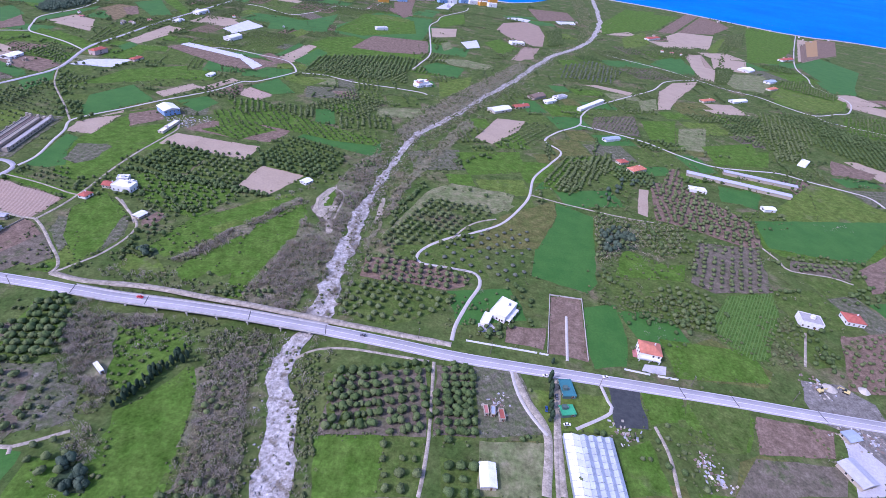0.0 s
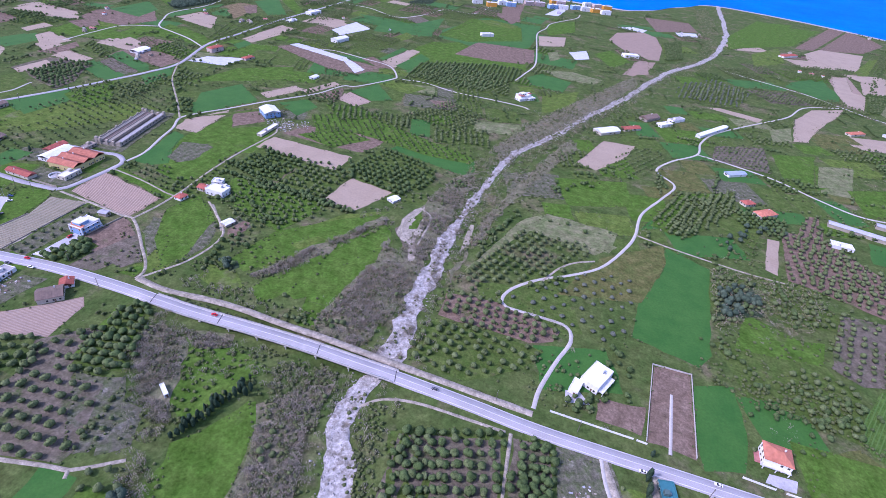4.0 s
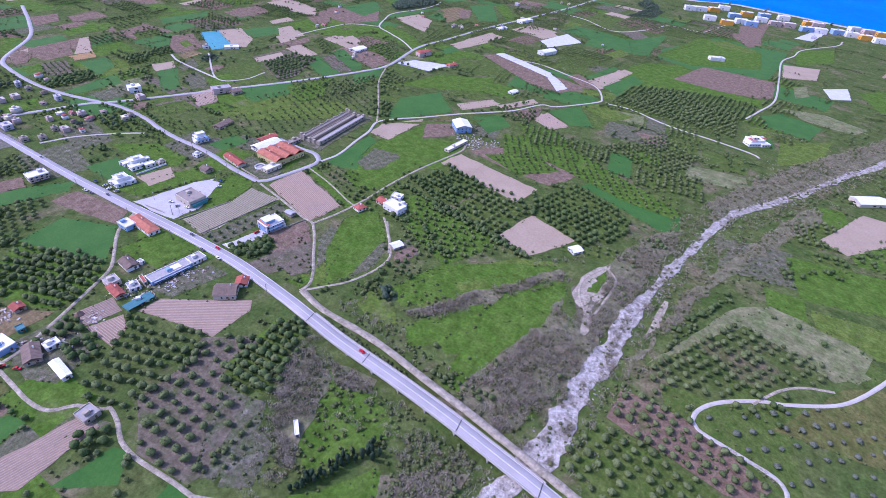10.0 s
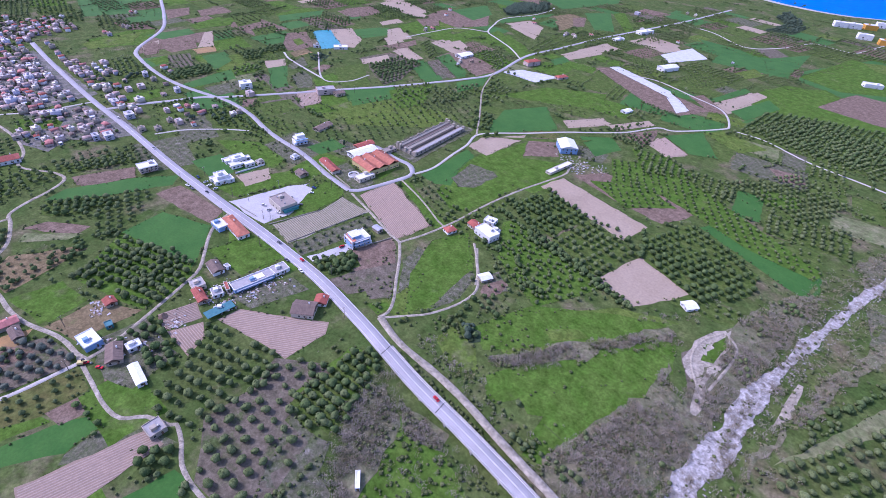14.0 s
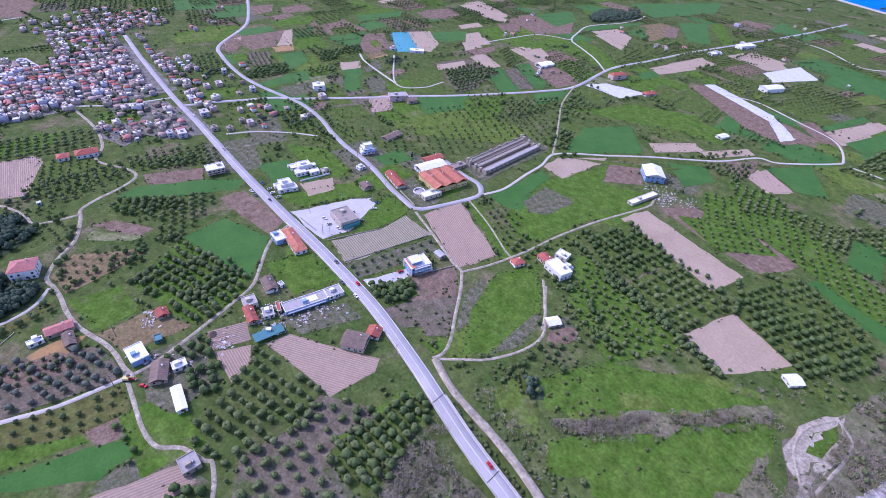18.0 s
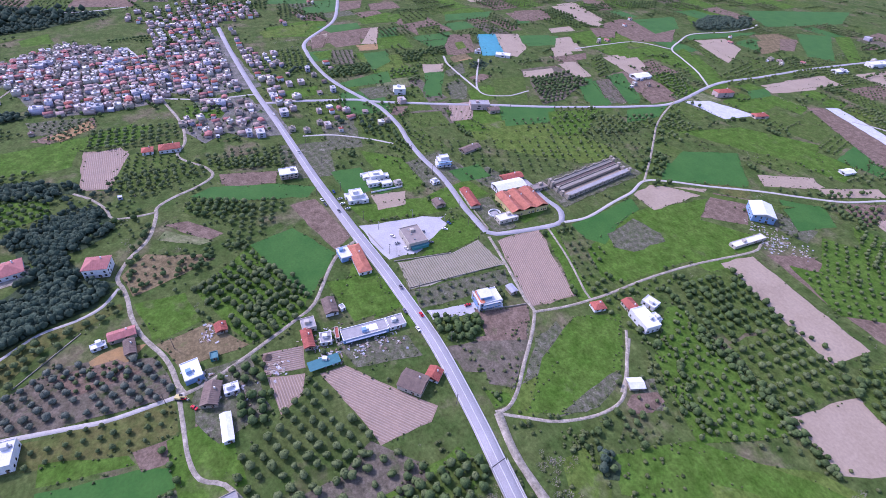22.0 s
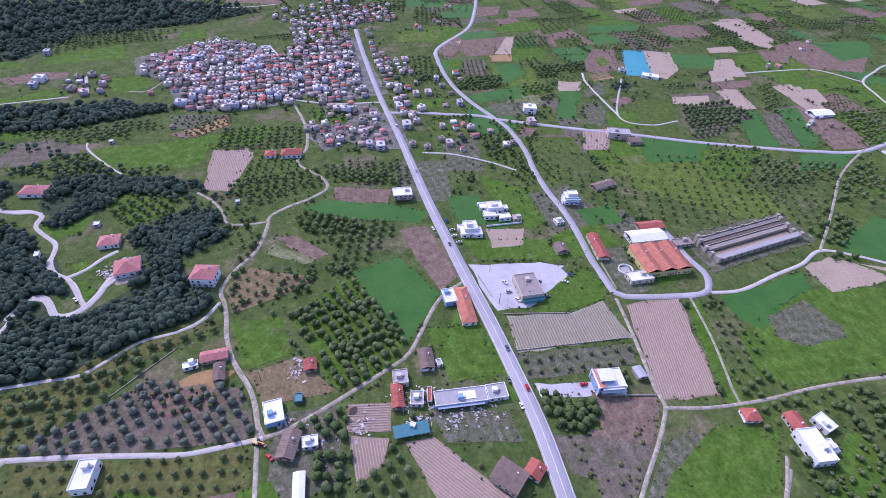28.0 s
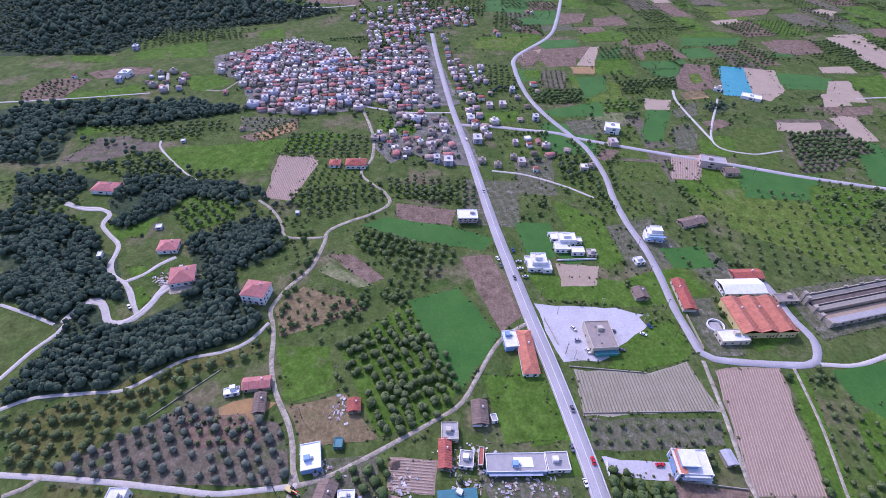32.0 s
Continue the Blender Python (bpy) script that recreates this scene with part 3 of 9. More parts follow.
field("yellowmeadow", (-210, 292), (-213, 309), (-191, 308), (-177, 296), (-185, 282))
field("meadowrow", (-241, 291), (-265, 332), (-288, 359), (-275, 383), (-257, 369), (-240, 349), (-230, 319))
field("scrub", (-239, 300), (-248, 333), (-246, 357), (-237, 353), (-228, 330), (-231, 306))
field("tan", (-291, 496), (-289, 527), (-192, 519), (-194, 484))
field("tan", (-181, 424), (-173, 477), (-125, 470), (-146, 419))
field("brown", (-285, 540), (-270, 571), (-175, 592), (-177, 561), (-188, 534), (-235, 534))
field("wheat", (-163, 558), (-153, 587), (-68, 570), (-63, 543), (-75, 532))
field("meadow", (-342, 409), (-369, 480), (-361, 558), (-339, 526), (-306, 552), (-293, 532), (-303, 466), (-302, 415), (-310, 399))
field("wheat", (-372, 417), (-379, 458), (-386, 491), (-370, 487), (-361, 458), (-342, 427), (-352, 416))
field("scrub", (-351, 437), (-360, 471), (-336, 479), (-328, 475), (-326, 443), (-336, 431))
field("tan", (-390, 497), (-396, 523), (-373, 571), (-368, 559), (-363, 498))
field("brown", (-343, 529), (-366, 571), (-345, 597), (-318, 559))
field("wheat", (-337, 622), (-312, 651), (-288, 633), (-297, 593))
field("brown", (-304, 667), (-293, 719), (-282, 695), (-279, 665))
field("tan", (-276, 670), (-281, 698), (-239, 682), (-247, 658))
field("tan", (-370, 640), (-350, 686), (-334, 684), (-358, 631))
field("tan", (-335, 675), (-314, 735), (-301, 729), (-320, 673))
field("wheat", (-410, 552), (-436, 604), (-413, 658), (-362, 614), (-400, 542))
field("meadow", (-472, 633), (-456, 714), (-396, 765), (-364, 718), (-414, 673))
field("brown", (-470, 849), (-462, 869), (-362, 854), (-282, 839), (-298, 786), (-343, 784))
field("plastic", (-461, 873), (-454, 890), (-351, 860), (-300, 814), (-306, 789), (-344, 836))
field("plastic", (-533, 705), (-524, 739), (-473, 763), (-478, 714))
field("tan", (-482, 1054), (-471, 1100), (-441, 1076), (-456, 1023))
field("plastic", (-451, 1015), (-441, 1110), (-394, 1073), (-420, 988))
field("wheat", (-589, 480), (-572, 540), (-538, 515), (-553, 458))
field("tan", (-825, 602), (-816, 638), (-756, 618), (-725, 583), (-737, 568))
field("greysoil", (-607, -118), (-647, -100), (-652, -77), (-636, -44), (-623, -47), (-605, -96))
field("meadow", (-629, -39), (-635, 24), (-645, 62), (-591, 58), (-575, 7))
field("vine_tan", (-615, 65), (-606, 100), (-549, 84), (-551, 65))
field("wheat", (109, 433), (129, 477), (163, 457), (147, 348), (137, 332), (93, 345))
field("wheat", (131, 314), (157, 322), (158, 286), (151, 257), (128, 253), (126, 280))
field("brown", (107, 322), (130, 324), (125, 258), (99, 261))
field("brown", (71, 282), (100, 285), (96, 264), (69, 266))
field("meadowrow", (234, 324), (256, 353), (297, 365), (290, 335), (256, 281), (243, 279), (225, 301))
field("meadow", (338, 490), (406, 502), (480, 497), (441, 437), (343, 425), (323, 439))
field("yellowgrass", (192, 281), (222, 297), (253, 270), (243, 254), (183, 254))
field("brown", (223, 229), (259, 228), (261, 207), (215, 204))
field("yellowgrass", (200, 195), (214, 202), (261, 197), (252, 182), (188, 173))
field("meadow", (-34, 174), (8, 184), (24, 180), (23, 151), (-26, 144))
field("scrub", (53, 236), (71, 237), (88, 196), (54, 191))
field("yellowgrass", (54, 187), (89, 192), (83, 159), (55, 155))
field("darknet", (134, 238), (154, 239), (153, 210), (133, 207))
field("meadow", (155, 236), (178, 237), (172, 217), (155, 214))
field("meadow", (131, 192), (151, 202), (155, 169), (130, 165))
field("pale", (-35, 372), (0, 473), (15, 485), (86, 459), (66, 438), (8, 455))
field("meadow", (19, 572), (97, 598), (101, 542), (38, 516))
field("pale", (3, 455), (20, 491), (86, 484), (78, 446), (40, 447))
field("tan", (41, 624), (71, 709), (111, 712), (97, 664), (63, 613))
field("wheat", (107, 499), (153, 598), (163, 585), (133, 516))
field("tan", (371, 967), (478, 1066), (397, 934), (359, 858), (338, 850))
field("vine_tan", (535, 1322), (590, 1369), (558, 1180), (524, 1107), (497, 1112))
field("tan", (565, 1571), (712, 1622), (636, 1437), (562, 1461))
field("meadow", (292, 780), (351, 801), (319, 699), (285, 702))
field("pale", (343, 762), (392, 779), (352, 680), (321, 680))
field("meadow", (360, 693), (456, 714), (428, 653), (356, 639))
field("meadow", (631, 1068), (778, 1067), (729, 994), (651, 957), (590, 981))
field("brown", (543, 712), (586, 679), (563, 655), (512, 657))
field("tan", (621, 1339), (695, 1350), (639, 1219), (588, 1218))
field("tan", (1070, 1839), (1104, 1817), (904, 1429), (869, 1440))
field("brown", (1152, 1889), (1223, 1888), (1065, 1606), (960, 1518))
field("wheat", (-271, 1171), (-218, 1373), (-81, 1378), (-78, 1139), (-160, 1069), (-259, 1099))
field("brown", (-196, 1005), (-181, 1115), (-68, 1129), (-57, 1022))
field("wheat", (-242, 840), (-214, 985), (-191, 970), (-211, 839))
field("vine_tan", (102, 1056), (139, 1195), (157, 1196), (152, 1092))
field("plastic", (-89, 1544), (-56, 1717), (-36, 1700), (-54, 1552))
field("brown", (-206, 1556), (-158, 1671), (-141, 1402), (-179, 1388))
field("paving", (-319, 272), (-328, 270), (-323, 303), (-315, 303))
field("tan", (-695, 717), (-694, 736), (-616, 716), (-614, 699))
field("tan", (-680, 734), (-678, 755), (-639, 738), (-640, 726))
field("tan", (-690, 636), (-688, 652), (-634, 643), (-635, 614))
field("brown", (-682, 568), (-681, 616), (-656, 622), (-659, 554))
field("wheat", (-620, 618), (-621, 639), (-556, 623), (-551, 599))
field("tan", (-618, 641), (-616, 654), (-554, 638), (-550, 624))
field("brown", (-579, 680), (-579, 705), (-539, 690), (-540, 658))
field("wheat", (-592, 476), (-568, 525), (-536, 519), (-549, 456))
field("brown", (-932, 702), (-928, 760), (-874, 745), (-879, 681))
field("wheat", (-800, 634), (-791, 698), (-755, 678), (-760, 623))
field("vine_tan", (-608, 425), (-598, 448), (-572, 430), (-575, 405))
field("wheat", (-692, 431), (-702, 459), (-655, 432), (-651, 405))
field("meadow", (-697, 316), (-722, 376), (-720, 392), (-681, 331))
field("straw", (-822, 383), (-824, 411), (-800, 403), (-802, 377))
field("brown", (-801, 509), (-808, 549), (-759, 534), (-753, 496))
field("meadow", (-381, 255), (-361, 266), (-345, 262), (-353, 249))
field("meadow", (-344, 257), (-344, 269), (-322, 265), (-320, 253))
field("meadow", (-458, 256), (-444, 348), (-425, 347), (-425, 310), (-432, 266))
field("meadow", (-389, 291), (-401, 313), (-412, 328), (-406, 342), (-390, 341), (-384, 329), (-378, 301))
field("meadow", (-392, 241), (-375, 252), (-356, 256), (-354, 237), (-359, 222))
field("wheat", (-513, 258), (-512, 285), (-472, 282), (-473, 261))
field("tan", (-466, 280), (-463, 310), (-444, 301), (-443, 279))
field("meadow", (-349, 240), (-352, 258), (-338, 257), (-334, 238))
field("wheat", (-384, 1060), (-402, 1154), (-293, 1208), (-272, 1095))
field("meadow", (-276, 1002), (-216, 1092), (-79, 988), (-82, 958), (-227, 952))
field("tan", (-288, 850), (-280, 968), (-254, 951), (-263, 851))
field("meadow", (-666, 826), (-660, 861), (-562, 817), (-550, 772), (-624, 794))
field("meadow", (402, 1670), (554, 2035), (650, 1988), (739, 2015), (558, 1657), (366, 1480))
field("wheat", (440, 1230), (491, 1286), (517, 1202), (492, 1128), (459, 1127), (414, 1183))
field("yellowmeadow", (622, 1424), (741, 1645), (751, 1615), (649, 1418))
field("meadow", (946, 1943), (1125, 2027), (998, 1708), (784, 1370), (696, 1344))
field("wheat", (324, 556), (366, 573), (377, 557), (355, 529), (319, 532))
field("yellowmeadow", (454, 603), (485, 617), (521, 559), (488, 510), (415, 507))
field("wheat", (801, 1227), (882, 1218), (836, 1130), (772, 1129))
field("yellowgrass", (70, 435), (126, 480), (126, 449), (102, 387), (39, 372))
field("tan", (775, 1067), (841, 1047), (803, 988), (753, 1023))
field("scrub", (-218, 197), (-199, 200), (-190, 177), (-190, 163))
field("scrub", (-183, 179), (-167, 186), (-160, 170), (-170, 159))
field("meadow", (183, 235), (211, 239), (222, 227), (209, 202), (190, 204), (177, 217))
field("meadow", (-680, 829), (-689, 864), (-557, 814), (-549, 771), (-657, 814))
field("tan", (-716, 914), (-709, 977), (-661, 959), (-629, 903), (-685, 913))
field("straw", (-711, 1050), (-706, 1108), (-661, 1102), (-640, 992), (-681, 1033))
field("wheat", (-697, 1141), (-669, 1198), (-577, 1069), (-605, 1043))
field("meadow", (-664, 1199), (-658, 1236), (-562, 1115), (-562, 1084))
field("tan", (-542, 904), (-539, 987), (-512, 970), (-514, 896))
field("wheat", (-626, 611), (-634, 632), (-564, 614), (-558, 597), (-569, 582))
field("wheat", (-631, 664), (-632, 692), (-555, 657), (-552, 629))
field("scrub", (-619, 634), (-619, 654), (-559, 629), (-558, 613))
field("tan", (-782, 687), (-784, 715), (-722, 694), (-727, 648))
field("tan", (-954, 809), (-959, 849), (-843, 831), (-841, 794))
field("brown", (-825, 807), (-846, 869), (-788, 946), (-719, 868), (-737, 808))
field("meadow", (-846, 1025), (-844, 1088), (-809, 1114), (-779, 976))
field("wheat", (-838, 1172), (-773, 1417), (-718, 1304), (-741, 1120))
field("yellowmeadow", (-556, 434), (-555, 463), (-527, 511), (-456, 540), (-434, 530), (-452, 485), (-503, 422))
field("meadow", (-542, 294), (-516, 326), (-470, 329), (-459, 313), (-498, 296))
field("brown", (-886, 330), (-898, 352), (-897, 428), (-853, 412), (-838, 315))
field("wheat", (-816, 309), (-815, 339), (-779, 329), (-780, 305))
field("meadow", (-797, 371), (-786, 404), (-743, 415), (-724, 407), (-746, 364))
field("tan", (-735, 441), (-727, 466), (-698, 452), (-705, 431))
field("meadow", (-929, 278), (-952, 338), (-943, 371), (-876, 335), (-887, 265))
field("meadow", (-649, 76), (-657, 88), (-652, 123), (-622, 103), (-622, 57))
field("meadow", (-878, -153), (-905, -84), (-850, -61), (-840, -144))
field("meadow", (-736, -171), (-748, -148), (-767, -117), (-751, -96), (-738, -129))
field("meadow", (-660, -134), (-681, -92), (-665, -83), (-652, -117))
field("meadow", (-985, -294), (-1019, -275), (-993, -259), (-960, -268))
field("meadow", (-941, -23), (-965, 6), (-925, 17), (-918, -16))
field("meadow", (-791, -70), (-795, -38), (-773, -16), (-748, -38), (-754, -55))
field("meadow", (-534, -29), (-548, -18), (-558, -7), (-522, -7), (-509, -15))
field("meadow", (-515, -33), (-523, -9), (-504, -8), (-501, -25))
field("scrub", (-806, -179), (-813, -117), (-793, -110), (-784, -154))
field("scrub", (-619, 634), (-618, 653), (-556, 628), (-554, 610))
field("wheat", (-622, 656), (-629, 684), (-561, 657), (-545, 643), (-549, 630))
field("tan", (-940, 795), (-946, 824), (-824, 814), (-813, 794), (-854, 790))
field("meadow", (-793, 713), (-804, 776), (-734, 791), (-721, 779), (-724, 715))
field("brown", (-954, 890), (-963, 924), (-900, 899), (-901, 868))
field("brown", (-983, 884), (-989, 916), (-944, 902), (-945, 870))
field("meadow", (-638, 460), (-645, 482), (-640, 496), (-608, 484), (-614, 451))
field("yellowmeadow", (-780, 371), (-778, 424), (-733, 416), (-724, 383), (-757, 365))
field("brown", (-879, 406), (-893, 434), (-849, 426), (-850, 395))
field("orangesoil", (-747, 488), (-755, 516), (-735, 516), (-730, 486))
field("brown", (-623, 361), (-619, 375), (-598, 360), (-605, 349))
field("meadow", (-942, 420), (-968, 475), (-950, 498), (-916, 475), (-917, 419))
field("meadow", (-949, 570), (-966, 639), (-939, 650), (-906, 586))
field("tan", (-873, 328), (-887, 357), (-831, 335), (-832, 320))
field("meadow", (-697, 250), (-700, 275), (-704, 296), (-677, 287), (-674, 255))
field("wheat", (-480, 358), (-482, 389), (-459, 391), (-459, 361))
field("pool", (-823, 570), (-826, 600), (-739, 572), (-742, 543))
field("scrub", (-235, 357), (-231, 372), (-210, 364), (-217, 349))
field("scrub", (-283, 324), (-289, 344), (-281, 344), (-258, 310), (-257, 298))
field("wheat", (-227, 112), (-225, 141), (-218, 143), (-205, 132))
field("scrub", (-333, 138), (-334, 162), (-295, 166), (-284, 140), (-300, 130), (-315, 130))
field("scrub", (-325, 210), (-314, 252), (-298, 254), (-303, 215))
field("scrub", (-186, 160), (-183, 178), (-186, 193), (-170, 191), (-163, 174), (-180, 157))
field("greysoil", (-104, 407), (-93, 452), (-84, 445), (-80, 402), (-75, 375), (-82, 372), (-95, 395))
field("meadow", (-97, 411), (-92, 441), (-86, 436), (-89, 412))
# parcels farther off
plot("brown", (-826, 318), (-873, 330), (-880, 348), (-859, 351), (-829, 336))
plot("brown", (-855, 347), (-863, 398), (-829, 389), (-823, 351))
plot("tan", (-829, 389), (-895, 425), (-897, 438), (-825, 410))
plot("wheat", (-880, 433), (-891, 465), (-852, 452), (-848, 420))
plot("orangesoil", (-825, 379), (-825, 411), (-803, 405), (-803, 380))
plot("meadow", (-811, 316), (-816, 349), (-793, 351), (-784, 318))
grove("darkolive", 7, "grove", (-752, 312), (-759, 373), (-728, 372), (-722, 316))
plot("wheat", (-792, 379), (-795, 412), (-758, 410), (-731, 372))
plot("yellowmeadow", (-775, 408), (-778, 426), (-736, 417), (-736, 404))
plot("wheat", (-703, 321), (-725, 390), (-690, 382), (-687, 327))
plot("scrub", (-680, 337), (-682, 380), (-651, 373), (-649, 341))
grove("olive", 8, "grove", (-783, 425), (-795, 498), (-765, 485), (-758, 424))
plot("brown", (-791, 500), (-838, 531), (-832, 563), (-760, 532), (-757, 489))
plot("yellowmeadow", (-802, 521), (-805, 536), (-780, 530), (-773, 513))
plot("straw", (-749, 488), (-756, 517), (-740, 518), (-730, 484))
plot("tan", (-729, 444), (-730, 470), (-704, 457), (-706, 434))
plot("wheat", (-705, 432), (-704, 455), (-635, 423), (-636, 403))
plot("scrub", (-704, 460), (-725, 496), (-690, 483), (-686, 456))
plot("brown", (-676, 480), (-683, 502), (-672, 512), (-657, 483))
plot("scrub", (-665, 444), (-677, 467), (-651, 465), (-617, 447), (-623, 430))
plot("meadow", (-645, 465), (-647, 496), (-606, 475), (-617, 452))
plot("vine_tan", (-611, 421), (-610, 449), (-574, 433), (-578, 408))
plot("grove", (-663, 507), (-661, 553), (-584, 511), (-602, 479))
plot("greysoil", (-681, 561), (-683, 595), (-676, 616), (-660, 616), (-655, 562), (-658, 551))
grove("darkolive", 7, "greysoil", (-653, 557), (-659, 628), (-617, 614), (-582, 560), (-578, 527), (-631, 545))
plot("tan", (-686, 624), (-686, 656), (-634, 635), (-631, 615))
plot("wheat", (-627, 614), (-628, 637), (-570, 610), (-580, 596))
plot("tan", (-691, 705), (-691, 730), (-657, 703))
plot("greysoil", (-619, 630), (-622, 651), (-569, 629), (-570, 613))
grove("olive", 7, "grove", (-685, 680), (-699, 710), (-639, 674), (-628, 649))
plot("wheat", (-628, 658), (-633, 683), (-584, 643))
plot("wheat", (-808, 635), (-798, 686), (-763, 667), (-772, 621))
plot("meadow", (-798, 725), (-797, 771), (-770, 766), (-754, 701))
plot("tan", (-746, 653), (-746, 681), (-714, 670), (-711, 636))
plot("brown", (-710, 653), (-714, 694), (-692, 678), (-689, 642))
plot("tan", (-818, 602), (-818, 629), (-747, 610), (-740, 567))
plot("pool", (-830, 573), (-824, 603), (-736, 568), (-742, 536))
plot("brown", (-922, 679), (-927, 744), (-873, 731), (-869, 674))
plot("wheat", (-896, 686), (-896, 707), (-864, 692), (-864, 667))
plot("tan", (-940, 788), (-945, 837), (-857, 809), (-810, 797), (-847, 784))
plot("tan", (-827, 705), (-831, 748), (-807, 743), (-807, 696))
plot("brown", (-816, 778), (-797, 817), (-761, 787), (-770, 758))
plot("meadow", (-938, 566), (-964, 612), (-959, 646), (-919, 621), (-914, 564))
plot("wheat", (-918, 348), (-925, 414), (-895, 410), (-886, 361))
plot("yellowmeadow", (-913, 264), (-932, 314), (-937, 351), (-891, 323), (-886, 269))
grove("olive", 9, "grove", (-880, 493), (-886, 536), (-852, 521), (-848, 485))
grove("olive", 10, "grove", (-963, 497), (-964, 550), (-914, 526), (-902, 481))
plot("brown", (-1046, 419), (-1047, 460), (-1003, 444), (-989, 405))
plot("wheat", (-1021, 350), (-1031, 392), (-988, 383), (-982, 347))
plot("tan", (-1089, 876), (-1073, 896), (-1049, 870), (-1072, 849))
plot("brown", (-1068, 700), (-1087, 791), (-1054, 762), (-1034, 692))
plot("brown", (-1023, 463), (-1030, 511), (-990, 511), (-984, 456))
plot("tan", (-1015, 650), (-1028, 699), (-1004, 691), (-998, 651))
hedge("darkolive", 8, (-994, 761), (-994, 804), wide=4)
hedge("darkolive", 7, (-945, 750), (-903, 755), (-864, 763), wide=8)
hedge("darkolive", 8, (-940, 852), (-880, 843), (-857, 859), wide=5)
hedge("darkolive", 7, (-847, 654), (-847, 710), wide=6)
hedge("darkolive", 7, (-709, 568), (-702, 604), (-690, 626), wide=3)
forest(14, 2.0, (-1080, -403), (-1102, -291), (-1084, -57), (-1062, 67), (-1009, 7), (-992, -85), (-951, -185), (-906, -209), (-882, -258), (-874, -293))
forest(9, 1.4, (-715, -208), (-714, -155), (-720, -82), (-727, -34), (-690, -39), (-683, -84), (-677, -128), (-642, -127), (-603, -122), (-598, -146))
plot("meadow", (-1031, -300), (-1054, -279), (-967, -249), (-960, -268))
plot("meadow", (-906, -202), (-911, -183), (-870, -171), (-866, -189))
plot("meadow", (-851, -224), (-851, -173), (-829, -167), (-833, -216))
grove("olive", 9, "grove", (-866, -159), (-942, -178), (-958, -16), (-903, -83))
plot("meadow", (-840, -156), (-862, -151), (-898, -82), (-850, -62))
plot("brown", (-799, -182), (-818, -147), (-815, -115), (-801, -113), (-782, -163))
plot("meadow", (-746, -181), (-752, -144), (-744, -113), (-735, -112), (-728, -167))
plot("greysoil", (-604, -114), (-648, -103), (-647, -76), (-634, -41), (-606, -83))
plot("meadow", (-614, -39), (-628, -35), (-632, 3), (-636, 47), (-662, 106), (-634, 98), (-611, 47), (-589, 38), (-592, -14))
plot("meadow", (-669, -134), (-679, -88), (-664, -82), (-654, -123))
grove("smallolive", 7, "brownsoil", (-648, 22), (-687, 70), (-663, 74), (-639, 37))
plot("tan", (-687, 718), (-686, 742), (-615, 723), (-621, 699), (-649, 701))
plot("tan", (-676, 738), (-678, 759), (-640, 743), (-638, 724))
plot("brown", (-577, 675), (-584, 717), (-537, 697), (-541, 659), (-560, 664))
plot("meadow", (-673, 833), (-673, 855), (-551, 804), (-539, 763))
plot("tan", (-696, 895), (-699, 944), (-634, 911), (-619, 882))
forest(7, 1.2, (-762, 964), (-792, 1014), (-780, 1115), (-740, 1081), (-748, 962))
plot("wheat", (-743, 920), (-722, 1071), (-711, 1044), (-719, 907))
plot("straw", (-683, 1022), (-685, 1077), (-635, 1016), (-633, 972))
plot("brown", (-684, 1082), (-671, 1110), (-629, 1045), (-638, 1021))
grove("olive", 9, "grove", (-584, 817), (-626, 951), (-549, 888), (-550, 808))
plot("wheat", (-532, 815), (-531, 854), (-510, 837), (-511, 800))
plot("tan", (-532, 850), (-532, 886), (-532, 960), (-506, 921), (-511, 868), (-516, 845))
grove("olive", 9, "meadow", (-614, 726), (-616, 761), (-547, 752), (-542, 707))
plot("wheat", (-535, 616), (-530, 674), (-508, 640), (-507, 592))
plot("wheat", (-622, 617), (-620, 637), (-552, 604), (-558, 581))
plot("greysoil", (-620, 641), (-621, 659), (-553, 632), (-549, 617))
plot("wheat", (-628, 665), (-624, 684), (-549, 649), (-546, 630))
grove("smallolive", 12, "meadow", (-559, 521), (-547, 584), (-499, 528), (-508, 494))
plot("wheat", (-584, 476), (-572, 526), (-536, 506), (-542, 455))
plot("vine_tan", (-603, 418), (-597, 440), (-568, 429), (-571, 404))
plot("tan", (-675, 560), (-674, 606), (-657, 597), (-649, 577), (-658, 550))
plot("tan", (-942, 789), (-954, 852), (-845, 835), (-868, 795))
plot("brown", (-918, 687), (-922, 763), (-871, 740), (-875, 678))
plot("wheat", (-937, 569), (-938, 660), (-902, 630), (-903, 554))
plot("brown", (-808, 794), (-822, 912), (-795, 947), (-794, 839))
plot("wheat", (-864, 1016), (-862, 1069), (-786, 1081), (-811, 1029))
hedge("darkolive", 7, (-913, 816), (-864, 851), wide=5)
hedge("darkolive", 7, (-911, 940), (-869, 981), wide=7)
plot("wheat", (-836, 888), (-835, 987), (-775, 940), (-760, 872))
plot("greysoil", (-373, 1218), (-361, 1274), (-308, 1226), (-323, 1182))
plot("wheat", (-467, 1188), (-389, 1190), (-357, 1177), (-405, 1127))
plot("yellowmeadow", (-335, 1036), (-325, 1095), (-297, 1071), (-311, 1023))
plot("wheat", (-340, 1173), (-298, 1290), (-279, 1153), (-294, 1075))
plot("meadow", (-265, 1122), (-242, 1338), (-122, 1323), (-100, 1188), (-159, 1142), (-199, 1104))
plot("yellowmeadow", (-225, 1332), (-198, 1358), (-131, 1336), (-132, 1296), (-193, 1293))
plot("brown", (-205, 1435), (-159, 1550), (-133, 1391), (-150, 1346))
